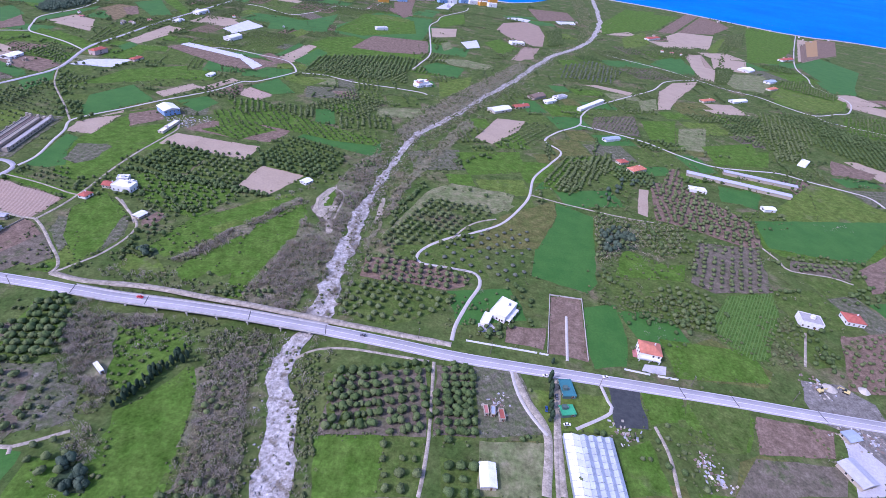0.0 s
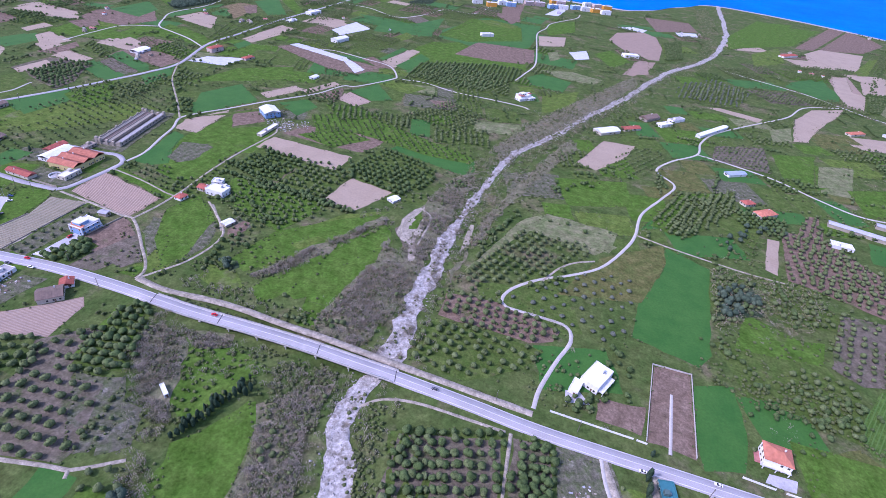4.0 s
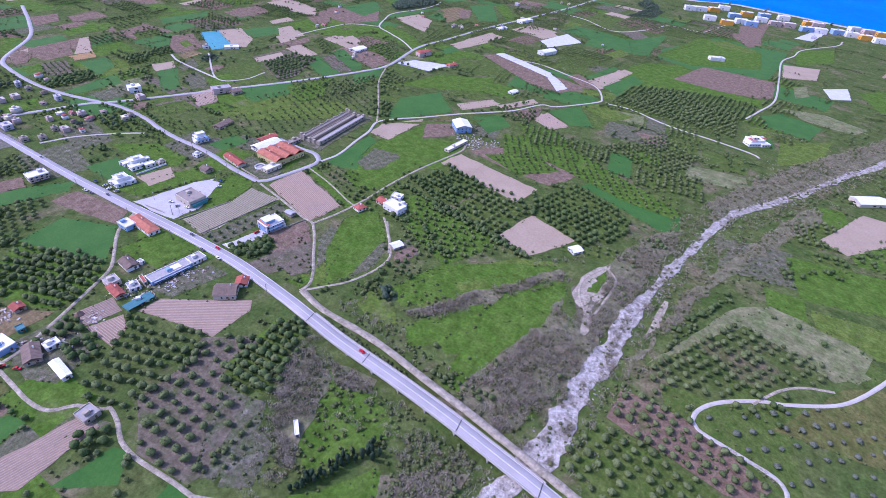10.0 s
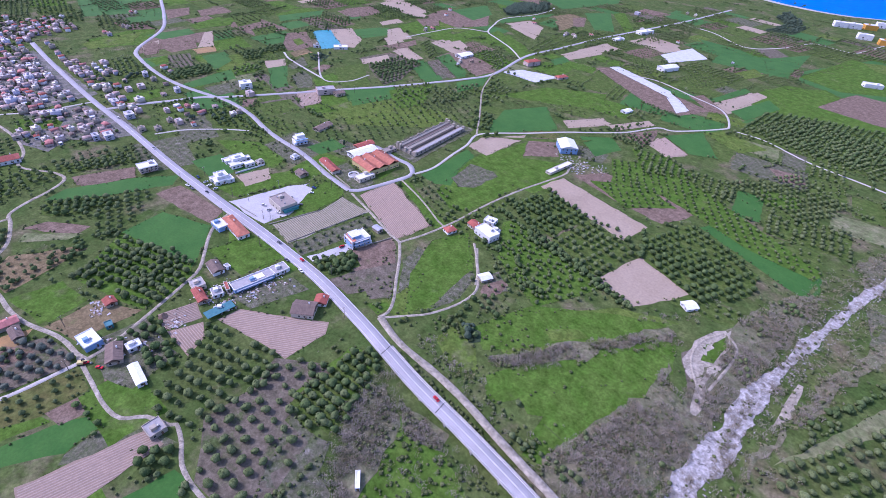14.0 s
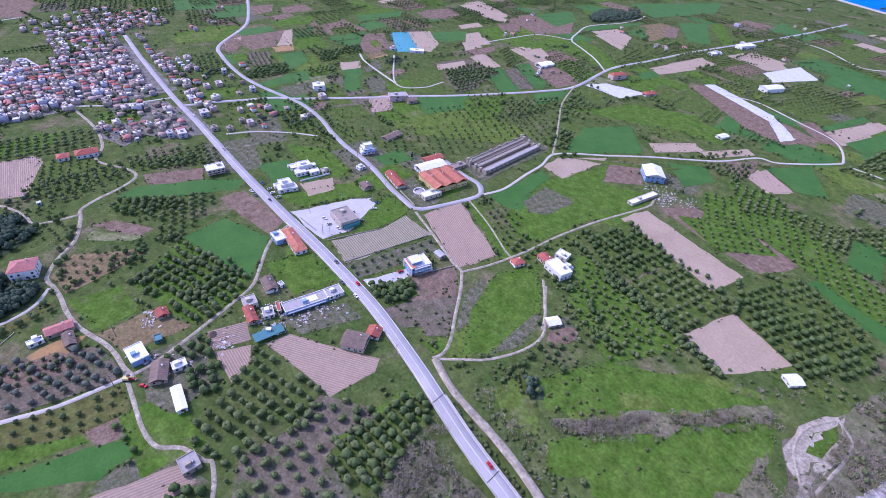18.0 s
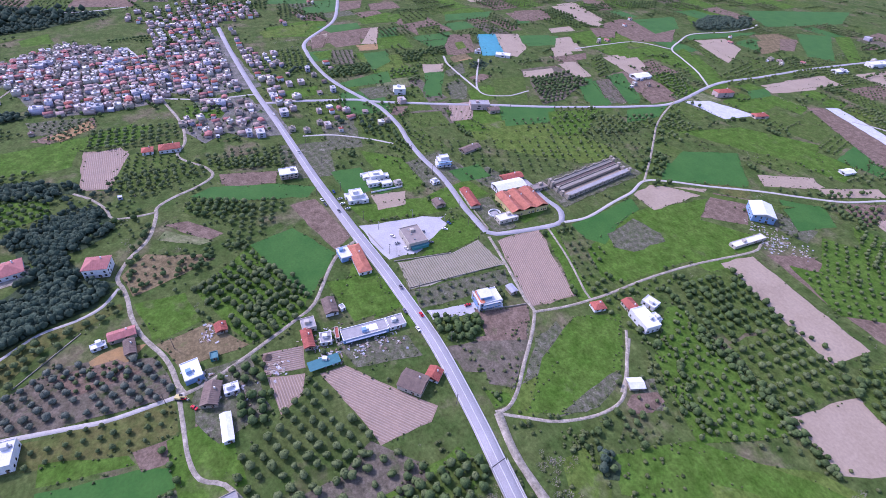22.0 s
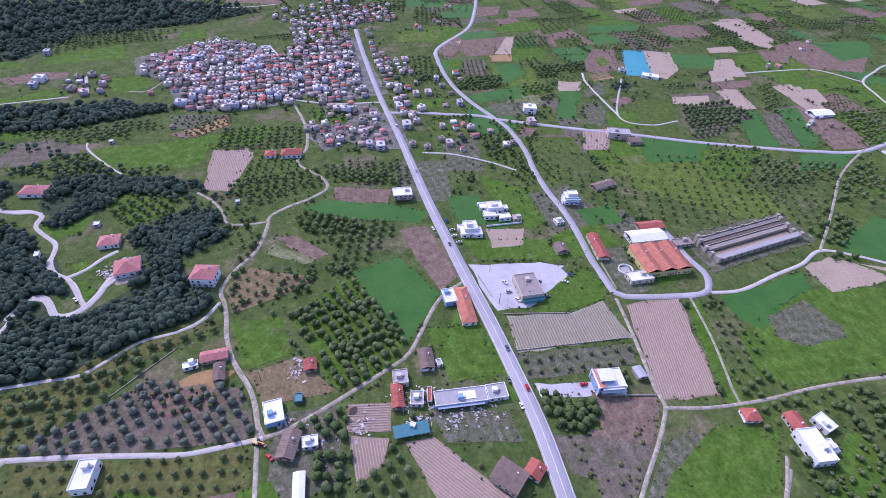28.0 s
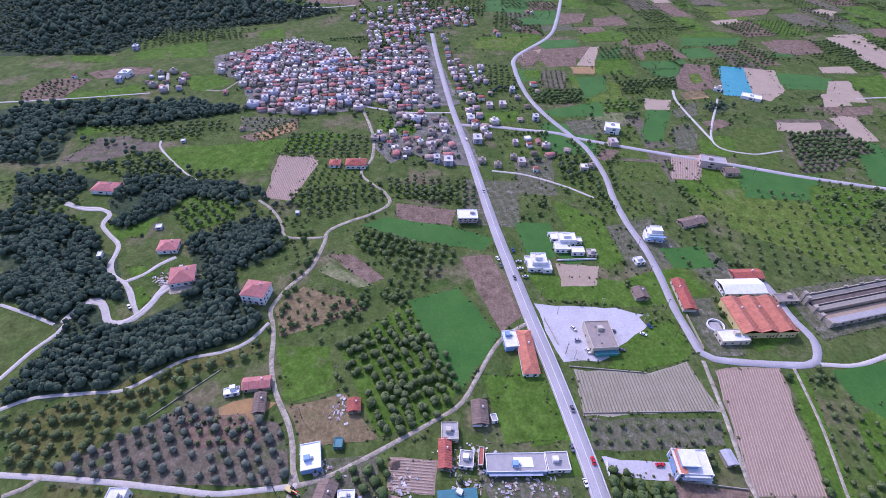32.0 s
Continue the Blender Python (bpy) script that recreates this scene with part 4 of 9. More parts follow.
plot("meadow", (-283, 932), (-260, 1055), (-216, 1077), (-197, 983), (-70, 1005), (-63, 965), (-172, 949), (-230, 898))
plot("brown", (-200, 997), (-183, 1106), (-84, 1093), (-71, 1012), (-127, 996))
grove("darkolive", 7, "grove", (-232, 815), (-234, 910), (-127, 965), (-69, 970), (-69, 903), (-109, 814), (-180, 817))
plot("tan", (-296, 865), (-275, 977), (-257, 972), (-266, 862))
plot("wheat", (-266, 862), (-252, 959), (-228, 937), (-241, 848))
plot("wheat", (-303, 881), (-294, 980), (-281, 969), (-293, 877))
grove("smallolive", 8, "grove", (-376, 920), (-363, 991), (-310, 977), (-330, 902))
plot("yellowmeadow", (-256, 760), (-243, 790), (-187, 781), (-205, 742))
plot("vine_tan", (-281, 677), (-277, 707), (-238, 686), (-249, 660))
plot("brown", (-309, 676), (-295, 711), (-280, 691), (-279, 658))
plot("wheat", (-279, 710), (-256, 760), (-214, 707), (-239, 689))
grove("olive", 7, "meadow", (-284, 647), (-249, 660), (-207, 644), (-244, 602))
plot("tan", (-375, 640), (-350, 690), (-334, 678), (-357, 628))
plot("tan", (-336, 675), (-319, 720), (-303, 719), (-325, 676))
plot("wheat", (-423, 570), (-391, 632), (-361, 611), (-398, 543))
plot("tan", (-540, 853), (-541, 980), (-504, 978), (-527, 859))
forest(8, 1.2, (-459, 1563), (-468, 1669), (-401, 1564), (-391, 1478))
grove("olive", 8, "grove", (-577, 832), (-596, 954), (-556, 967), (-552, 846))
hedge("darkolive", 6, (-326, 680), (-310, 718), wide=2)
hedge("bush", 5, (-273, 1093), (-254, 1177), (-231, 1297), wide=3)
hedge("bush", 5, (-294, 958), (-286, 1053), (-267, 1103), wide=3)
hedge("darkolive", 6, (-473, 681), (-470, 727), (-439, 767), wide=4)
grove("olive", 9, "none", (-349, 741), (-329, 781), (-304, 764), (-324, 728))
plot("brown", (-326, 866), (-316, 890), (-260, 847), (-282, 835))
plot("grove", (-391, 535), (-322, 624), (-325, 605), (-367, 556))
plot("vine_tan", (79, 1350), (98, 1452), (164, 1514), (194, 1470), (198, 1350), (181, 1221), (160, 1214), (113, 1259))
plot("vine_tan", (110, 1063), (130, 1174), (173, 1201), (161, 1143), (122, 1057))
plot("plastic", (99, 1532), (142, 1565), (177, 1548), (164, 1507))
plot("brown", (182, 1754), (308, 1771), (316, 1637), (201, 1553))
plot("plastic", (251, 1584), (307, 1616), (306, 1565), (257, 1534))
grove("olive", 9, "grove", (202, 1406), (243, 1445), (232, 1289), (194, 1233))
plot("wheat", (-58, 932), (-37, 968), (16, 949), (6, 882), (-48, 894))
plot("pale", (-40, 993), (15, 1015), (68, 994), (52, 959), (-6, 962))
plot("yellowmeadow", (-22, 845), (31, 903), (26, 822), (-15, 766))
plot("tan", (-75, 1267), (-16, 1298), (-14, 1205), (-63, 1171))
plot("meadow", (-75, 1415), (-7, 1504), (1, 1376), (-55, 1288))
plot("plastic", (0, 1161), (33, 1201), (41, 1133), (14, 1108))
plot("pale", (-42, 1129), (-24, 1151), (-14, 1095), (-30, 1064))
plot("meadow", (49, 1184), (82, 1239), (121, 1166), (84, 1093))
grove("smallolive", 7, "meadow", (-270, 545), (-233, 583), (-191, 570), (-220, 531))
plot("meadow", (-158, 678), (-122, 692), (-118, 664), (-142, 650))
plot("brown", (-170, 735), (-142, 746), (-128, 726), (-151, 714))
forest(8, 1.0, (-423, 1393), (-413, 1545), (-376, 1527), (-375, 1425))
hedge("bare", 5, (-13, 747), (36, 825), (77, 927), wide=6)
hedge("bare", 5, (44, 973), (101, 1048), (164, 1128), (225, 1220), wide=6)
plot("meadow", (385, 1617), (600, 2032), (668, 2061), (474, 1593), (363, 1467))
plot("brown", (554, 1628), (803, 2127), (863, 2147), (600, 1633))
plot("brown", (627, 1667), (846, 2098), (875, 1984), (872, 1899), (748, 1710), (663, 1673))
plot("tan", (561, 1569), (627, 1667), (736, 1677), (658, 1496), (555, 1437), (540, 1462))
plot("yellowmeadow", (619, 1397), (738, 1639), (760, 1652), (646, 1412))
grove("olive", 9, "grove", (665, 1454), (794, 1714), (883, 1812), (742, 1497))
plot("meadow", (890, 1817), (1095, 1967), (899, 1550), (719, 1374))
plot("wheat", (441, 1194), (517, 1296), (497, 1138), (443, 1157))
plot("tan", (551, 1348), (584, 1360), (549, 1224), (569, 1209), (522, 1098), (497, 1103), (513, 1216))
plot("tan", (606, 1343), (691, 1348), (641, 1230), (567, 1223))
grove("olive", 8, "grove", (565, 1198), (607, 1218), (543, 1088), (527, 1096))
plot("pale", (595, 1189), (675, 1213), (659, 1140), (604, 1056), (549, 1059), (547, 1097))
plot("yellowmeadow", (603, 1031), (685, 1143), (741, 1135), (769, 1071), (725, 992), (651, 948), (620, 977))
hedge("darkolive", 7, (701, 1176), (744, 1153), (761, 1097), wide=1)
plot("tan", (375, 968), (419, 1040), (487, 1082), (443, 1005), (382, 919), (361, 859), (348, 863), (354, 907))
plot("pale", (314, 884), (352, 915), (336, 849), (305, 829))
plot("tan", (233, 944), (255, 954), (316, 933), (303, 911))
grove("greyolive", 8, "grove", (185, 970), (206, 1061), (275, 1133), (326, 1069), (284, 971))
plot("yellowmeadow", (411, 1454), (505, 1589), (474, 1410), (386, 1310))
plot("meadow", (340, 766), (384, 781), (360, 713), (319, 685))
plot("pale", (345, 767), (392, 784), (363, 704), (322, 694))
plot("brown", (1022, 1729), (1140, 1839), (971, 1524), (873, 1431))
plot("orangesoil", (1078, 1803), (1153, 1873), (990, 1566), (938, 1526))
plot("wheat", (836, 1394), (971, 1524), (1000, 1393), (845, 1160), (811, 1208))
grove("olive", 8, "meadow", (699, 952), (794, 975), (706, 841), (650, 851))
grove("darkolive", 7, "grove", (563, 923), (627, 913), (655, 861), (683, 805), (659, 769), (606, 807), (546, 847))
grove("olive", 8, "grove", (480, 823), (539, 853), (544, 775), (481, 683), (459, 686), (459, 757))
plot("meadow", (356, 701), (444, 741), (427, 667), (354, 635))
plot("yellowmeadow", (374, 524), (457, 609), (469, 609), (411, 505), (381, 498))
grove("olive", 7.5, "grove", (346, 430), (430, 440), (398, 402), (372, 400), (337, 401))
plot("wheat", (339, 494), (503, 532), (472, 484), (418, 434), (371, 436), (330, 441))
plot("brown", (404, 420), (452, 454), (408, 388), (394, 383))
plot("grove", (191, 577), (249, 595), (209, 511), (182, 530))
grove("darkolive", 6, "none", (136, 511), (188, 601), (205, 598), (146, 494))
plot("meadow", (117, 512), (153, 598), (173, 596), (133, 510))
grove("olive", 7, "brownsoil", (248, 528), (283, 605), (295, 609), (282, 538), (306, 525), (320, 497), (328, 455), (315, 432), (249, 462))
thicket("bare", 2.2, (164, 463), (204, 462), (249, 462), (247, 431), (216, 387), (177, 371), (153, 374))
thicket("bush", 1.4, (139, 343), (174, 340), (225, 343), (236, 335), (220, 315), (166, 305), (144, 320))
thicket("bush", 1.2, (216, 540), (236, 532), (219, 477), (178, 478), (185, 498))
plot("tan", (228, 536), (239, 536), (221, 472), (212, 478))
plot("meadow", (180, 406), (216, 387), (234, 392), (223, 365), (165, 360))
plot("wheat", (331, 573), (377, 564), (355, 522), (321, 539))
plot("meadow", (-398, 104), (-400, 132), (-372, 140), (-364, 118))
plot("straw", (-361, 118), (-369, 144), (-342, 163), (-339, 126))
grove("olive", 7, "meadow", (-398, 139), (-342, 164), (-353, 199), (-369, 202), (-435, 177))
grove("smallolive", 7, "straw", (-430, 96), (-449, 111), (-434, 148), (-411, 103))
plot("brown", (-480, 124), (-479, 140), (-455, 163), (-450, 152))
plot("pale", (-463, 118), (-472, 125), (-449, 156), (-447, 145))
hedge("darkolive", 4, (-421, 140), (-434, 157), (-441, 178), wide=3)
grove("olive", 7.5, "yellowgrass", (-332, -4), (-332, 17), (-382, 60), (-399, 97), (-405, 96), (-400, 82), (-391, 42), (-357, -17))
forest(4.2, 0.75, (-372, -25), (-393, -25), (-417, -22), (-426, -13), (-414, 3), (-425, 25), (-436, 49), (-439, 79), (-419, 89), (-407, 79), (-393, 40), (-374, 1), (-369, -24))
forest(4.2, 0.75, (-438, -60), (-491, -89), (-488, -26), (-459, -5), (-442, -14), (-424, -25), (-432, -48))
forest(4.2, 0.75, (-484, 35), (-483, 62), (-429, 74), (-428, 51), (-451, 50))
forest(4.2, 0.75, (-492, 26), (-507, 35), (-526, 65), (-518, 83), (-498, 88), (-485, 60))
grove("olive", 7, "meadow", (-540, -3), (-555, 13), (-546, 46), (-520, 48), (-508, 19))
grove("olive", 7, "grove", (-553, -122), (-559, -86), (-547, -72), (-526, -82), (-521, -105))
plot("meadow", (-514, -42), (-534, -22), (-560, -14), (-556, -4), (-513, -10), (-497, -27))
grove("smallolive", 6.5, "grove", (-599, 91), (-593, 132), (-557, 160), (-531, 119), (-544, 78))
plot("vine_tan", (-549, 66), (-610, 67), (-614, 94), (-599, 101), (-544, 87))
plot("brown", (-540, 169), (-529, 216), (-510, 210), (-523, 169))
plot("wheat", (-512, 144), (-522, 161), (-507, 215), (-485, 213), (-495, 175))
grove("darkolive", 6, "grove", (-492, 137), (-510, 144), (-495, 179), (-476, 191), (-478, 155))
grove("olive", 7, "grove", (-570, 148), (-563, 218), (-540, 217), (-549, 158))
plot("meadow", (-241, 292), (-268, 319), (-289, 357), (-279, 388), (-255, 370), (-238, 352), (-229, 328), (-232, 306))
plot("scrub", (-233, 308), (-237, 324), (-244, 355), (-239, 355), (-231, 337), (-228, 321))
plot("brown", (-223, 345), (-227, 352), (-222, 367), (-216, 367), (-213, 355), (-217, 345))
plot("brown", (-318, 300), (-307, 334), (-284, 318), (-294, 288))
plot("greysoil", (-294, 288), (-284, 318), (-256, 293), (-264, 281))
plot("meadow", (-262, 276), (-254, 288), (-249, 287), (-249, 276))
grove("darkolive", 6, "grove", (-322, 271), (-312, 301), (-296, 295), (-300, 271))
grove("smallolive", 8, "meadow", (-242, 383), (-272, 423), (-269, 433), (-220, 426), (-181, 420), (-172, 415), (-189, 364))
hedge("darkolive", 4, (-245, 423), (-206, 426), (-173, 418), wide=2)
hedge("darkolive", 4, (-214, 372), (-199, 378), wide=3)
road("road", 2.6, "dirtroad", (-260, 379), (-248, 367), (-238, 358), (-230, 348))
grove("smallolive", 8, "brownsoil", (-747, -225), (-783, -210), (-783, -169), (-728, -178), (-726, -214))
grove("olive", 8, "grove", (-651, -77), (-666, -16), (-643, -10), (-640, -58))
grove("olive", 7, "grove", (-590, -27), (-589, 15), (-588, 38), (-563, 13), (-572, -3))
grove("olive", 6.5, "grove", (-602, -99), (-614, -39), (-590, -13), (-581, -59))
plot("meadow", (-160, 308), (-151, 346), (-133, 386), (-114, 413), (-98, 379), (-100, 345), (-112, 314), (-138, 296))
plot("meadow", (-203, 317), (-192, 363), (-149, 405), (-120, 426), (-138, 386), (-168, 333), (-185, 309))
plot("yellowmeadow", (-172, 353), (-158, 372), (-149, 370), (-162, 349))
plot("dirtroad", (-101, 403), (-103, 424), (-98, 445), (-91, 454), (-83, 431), (-80, 393), (-74, 372), (-79, 368), (-86, 390), (-94, 394))
plot("meadow", (-93, 411), (-96, 427), (-91, 445), (-87, 437), (-87, 415))
plot("dirtroad", (-45, 419), (-45, 445), (-42, 445), (-38, 414), (-44, 398))
plot("meadow", (-143, 179), (-129, 193), (-118, 216), (-110, 208), (-106, 185), (-97, 162), (-105, 139), (-124, 140))
grove("darkolive", 6, "grove", (-239, 224), (-220, 255), (-204, 241), (-194, 206), (-221, 201))
plot("scrub", (-214, 192), (-192, 204), (-180, 190), (-174, 160), (-185, 156))
thicket("bare", 2.5, (-209, 238), (-201, 250), (-182, 232), (-161, 203), (-149, 177), (-161, 168), (-173, 174))
hedge("bush", 3, (-184, 162), (-185, 179), (-188, 195), wide=2)
hedge("bush", 3, (-164, 175), (-158, 188), (-144, 181), wide=3)
thicket("bare", 3, (-158, 162), (-148, 169), (-135, 159), (-134, 144), (-149, 151))
hedge("cypress", 2.0, (-143, 180), (-140, 191), (-136, 200), (-130, 213), (-124, 221), wide=1)
thicket("bush", 4, (-122, 244), (-82, 251), (-81, 222), (-78, 197), (-58, 140), (-88, 136), (-91, 153), (-88, 191), (-109, 208))
thicket("bare", 2, (-122, 244), (-82, 251), (-81, 222), (-78, 197), (-58, 140), (-88, 136), (-91, 153), (-88, 191), (-109, 208))
thicket("bush", 4, (-64, 235), (-48, 237), (-31, 178), (-34, 144))
grove("darkolive", 6.5, "grove", (-40, 220), (21, 240), (27, 189), (-28, 182))
plot("meadow", (-35, 178), (2, 183), (3, 148), (-25, 144))
grove("olive", 8, "grove", (2, 183), (25, 187), (22, 151), (4, 148))
grove("darkolive", 5.5, "grove", (30, 242), (49, 244), (52, 189), (34, 181))
plot("scrub", (49, 240), (77, 244), (92, 197), (54, 189))
plot("pale", (54, 187), (90, 191), (85, 159), (53, 155))
road("road", 6, "dirtroad", (73, 244), (82, 219), (92, 197), (88, 160))
road("road", 5, "dirtroad", (103, 245), (98, 198), (97, 161))
plot("meadow", (154, 239), (182, 243), (178, 220), (158, 217))
plot("grove", (182, 242), (223, 234), (206, 201), (189, 200))
plot("brown", (224, 230), (270, 226), (260, 206), (214, 202))
plot("greysoil", (211, 199), (264, 201), (252, 182), (188, 173))
hedge("olive", 7, (164, 211), (169, 187), (173, 172), wide=4)
hedge("olive", 7, (143, 208), (153, 185), wide=4)
plot("paving", (278, 236), (308, 235), (275, 185), (259, 183), (270, 212))
plot("meadow", (181, 290), (247, 288), (248, 259), (183, 253))
grove("smallolive", 8, "brownsoil", (330, 320), (364, 321), (326, 263), (301, 264))
hedge("darkolive", 5, (164, 304), (191, 303), (227, 323), (237, 315), wide=4)
thicket("bush", 2, (265, 330), (300, 337), (282, 286), (257, 276))
plot("meadow", (-379, 288), (-405, 321), (-413, 340), (-392, 343), (-383, 339), (-377, 308))
plot("meadow", (-377, 218), (-375, 249), (-338, 252), (-337, 225))
plot("meadow", (-372, 390), (-372, 401), (-298, 381), (-297, 369))
plot("vine_tan", (-261, 84), (-255, 138), (-242, 141), (-236, 104), (-255, 83))
grove("darkolive", 6, "meadow", (-228, 203), (-237, 247), (-222, 257), (-196, 207))
thicket("bare", 3, (-203, 223), (-213, 254), (-199, 260), (-182, 225), (-165, 205), (-157, 189), (-163, 184), (-184, 208))
road("road", 4.6, "concrete", (-423, -25), (-437, -20), (-441, -13), (-434, -6), (-423, 1), (-422, 9), (-425, 15), (-435, 20), (-450, 23), (-463, 28))
road("road", 3.2, "concrete", (-429, 15), (-446, 4), (-456, -3), (-462, -12), (-475, -19), (-493, -22), (-506, -34), (-517, -43), (-529, -43), (-537, -54), (-539, -70), (-546, -82))
road("road", 3.0, "concrete", (-457, -3), (-463, 6), (-473, 13), (-480, 21))
plot("dirtroad", (-452, 20), (-468, 29), (-462, 43), (-448, 45), (-444, 29))
plot("meadow", (-470, -8), (-472, 4), (-463, 14), (-459, 2))
plot("meadow", (-448, 2), (-453, 9), (-442, 18), (-431, 15))
thicket("bare", 2.2, (-60, 425), (-53, 550), (-32, 656), (37, 808), (100, 947), (101, 990), (28, 843), (-44, 683), (-70, 551), (-77, 432))
thicket("bare", 2.2, (-18, 514), (-10, 594), (21, 678), (99, 857), (193, 1069), (290, 1239), (286, 1275), (189, 1115), (92, 913), (11, 715), (-19, 617))
thicket("bush", 1.5, (-18, 514), (-10, 594), (21, 678), (99, 857), (107, 899), (11, 715), (-19, 617))
thicket("bare", 1.5, (268, 1280), (314, 1364), (378, 1701), (416, 2166), (354, 2043), (324, 1614))
hedge("darkolive", 4, (34, 549), (47, 570), (63, 569), wide=2)
grove("olive", 6.5, "meadow", (119, 525), (151, 595), (214, 627), (204, 571), (134, 501))
hedge("darkolive", 4, (-213, 306), (-217, 336), (-209, 347), wide=3)
hedge("bush", 3, (-298, 277), (-281, 280), (-263, 279), wide=2)
thicket("bush", 3, (-226, 302), (-218, 316), (-206, 314), (-213, 296))
rows_in([(-379, 270), (-375, 312), (-382, 336), (-350, 341), (-350, 267)], 1.75, 0.5, 0.35, "vine_row", "crop_rows", "planted rows running the length of a plot", cross=True)
rows_in([(-376, 350), (-376, 388), (-304, 370), (-306, 335)], 1.45, 0.62, 0.17, "ridge", "crop_rows", "planted rows running the length of a plot")
rows_in([(-333, 168), (-330, 192), (-314, 189), (-317, 167)], 1.45, 0.62, 0.17, "ridge", "crop_rows", "planted rows running the length of a plot")
rows_in([(-315, 168), (-310, 188), (-298, 184), (-289, 170)], 1.45, 0.62, 0.17, "ridge", "crop_rows", "planted rows running the length of a plot")
rows_in([(234, 324), (256, 353), (297, 365), (290, 335), (256, 281), (243, 279), (225, 301)], 2.2, 0.8, 0.1, "crop_row", "crop_rows", "planted rows running the length of a plot")
road("road", 4.2, "dirtroad", (-246, 276), (-221, 272.5), (-188, 274.6), (-165, 274.5), (-140, 272.3), (-118, 270.7), (-104, 270), (-78, 267.5), (-57, 265.6), (-4, 260.5), (34, 257), z=0.45, label="old gravel road running beside the bridge")
road("road", 2.69, "concrete", (34, 261), (36, 277), (44, 303), (52, 325), (48, 339), (29, 342), (4, 344), (0, 354), (8, 370), (27, 388), (46, 400), (72, 423), (93, 462), (102, 488), (110, 531), (133, 576), (150, 615), (133, 646), (152, 683), (189, 725), (200, 770), (226, 820), (286, 888), (361, 969), (410, 1047), (486, 1090))
road("road", 1.85, "dirtroad", (102, 488), (138, 477), (193, 465), (226, 462))
road("road", 2.02, "dirtroad", (323, 439), (329, 421), (333, 405), (368, 402), (384, 395))
road("road", 2.86, "concrete", (189, 725), (231, 711), (274, 690), (310, 657), (346, 633), (390, 634), (435, 638), (464, 623), (505, 607), (525, 595), (528, 570))
road("road", 2.86, "concrete", (313, 1229), (355, 1199), (439, 1145), (486, 1090), (531, 1043), (576, 1019), (606, 971), (641, 938), (697, 966), (735, 990), (783, 1077), (763, 1165), (792, 1245), (822, 1359), (920, 1562), (1118, 1942))
road("road", 2.6, "concrete", (641, 938), (652, 905), (727, 873))
road("road", 5.0, "asphalt", (-671, 231), (-668, 260), (-661, 289), (-653, 324), (-641, 345), (-611, 420), (-592, 473), (-572, 524), (-552, 587), (-539, 635), (-533, 689), (-563, 795), (-563, 883), (-564, 997), (-556, 1149), (-548, 1326), (-550, 1535), label="grey asphalt side road")
road("road", 5.0, "asphalt", (-1124, 439), (-1014, 407), (-936, 377), (-859, 319), (-812, 309), (-747, 310), (-698, 319), (-649, 336), (-622, 345), (-578, 348), (-544, 345), (-510, 345), (-481, 348), (-454, 348), (-425, 346), (-414, 346), (-388, 347), label="grey asphalt side road")
road("road", 4.6, "asphalt", (-388, 347), (-383, 353), (-379, 377), (-377, 406), (-383, 415), (-395, 420), (-413, 417), (-436, 417), (-444, 416), label="grey asphalt side road")
road("road", 2.69, "concrete", (-377, 413), (-376, 436), (-386, 471), (-393, 498), (-404, 523), (-395, 546), (-376, 575), (-353, 615), (-333, 644), (-311, 679), (-296, 724), (-278, 735), (-248, 790), (-246, 812), (-274, 855), (-322, 870), (-386, 884), (-422, 866))
road("road", 2.18, "dirtroad", (-404, 523), (-434, 558), (-465, 592), (-493, 623), (-516, 657), (-536, 692))
road("road", 1.85, "dirtroad", (-375, 396), (-339, 389), (-305, 379), (-298, 378))
road("road", 2.35, "dirtroad", (-382, 346), (-350, 342), (-313, 336), (-303, 336), (-287, 324), (-268, 306), (-254, 293), (-247, 283), (-247, 275))
road("road", 2.18, "dirtroad", (-302, 335), (-298, 358), (-297, 380), (-297, 396), (-299, 430), (-298, 474), (-292, 531), (-296, 547))
road("road", 1.85, "dirtroad", (-246, 276), (-237, 290), (-229, 304), (-224, 326), (-226, 344), (-236, 356), (-251, 370), (-266, 382))
road("road", 2.6, "dirtroad", (-414, 251), (-404, 235), (-392, 225), (-377, 216), (-360, 205), (-351, 191), (-340, 171), (-332, 156), (-324, 139), (-321, 127))
road("road", 2.94, "dirtroad", (-321, 127), (-329, 124), (-340, 122), (-352, 118), (-365, 111), (-376, 106), (-391, 102), (-407, 100), (-420, 97), (-430, 94), (-448, 101), (-466, 113), (-493, 119), (-505, 120), (-515, 131), (-527, 152), (-540, 164), (-556, 159), (-572, 145), (-586, 139), (-609, 147), (-650, 146), (-698, 135), (-718, 131))
road("road", 2.35, "dirtroad", (-499, 119), (-498, 105), (-501, 90), (-516, 85), (-534, 74), (-546, 62))
road("road", 2.69, "concrete", (-321, 127), (-320, 113), (-319, 91), (-322, 71), (-326, 45), (-330, 12), (-332, -8))
road("road", 2.35, "dirtroad", (-330, 12), (-325, 6), (-322, -1))
road("road", 2.18, "concrete", (-419, 95), (-405, 86), (-398, 73), (-394, 55), (-385, 43), (-375, 29), (-374, 13), (-372, -14), (-366, -27))
road("road", 2.44, "concrete", (-384, -38), (-403, -31), (-415, -24), (-430, -22), (-439, -15), (-437, -8), (-425, -1), (-419, 5), (-428, 15), (-443, 22), (-455, 29), (-472, 27))
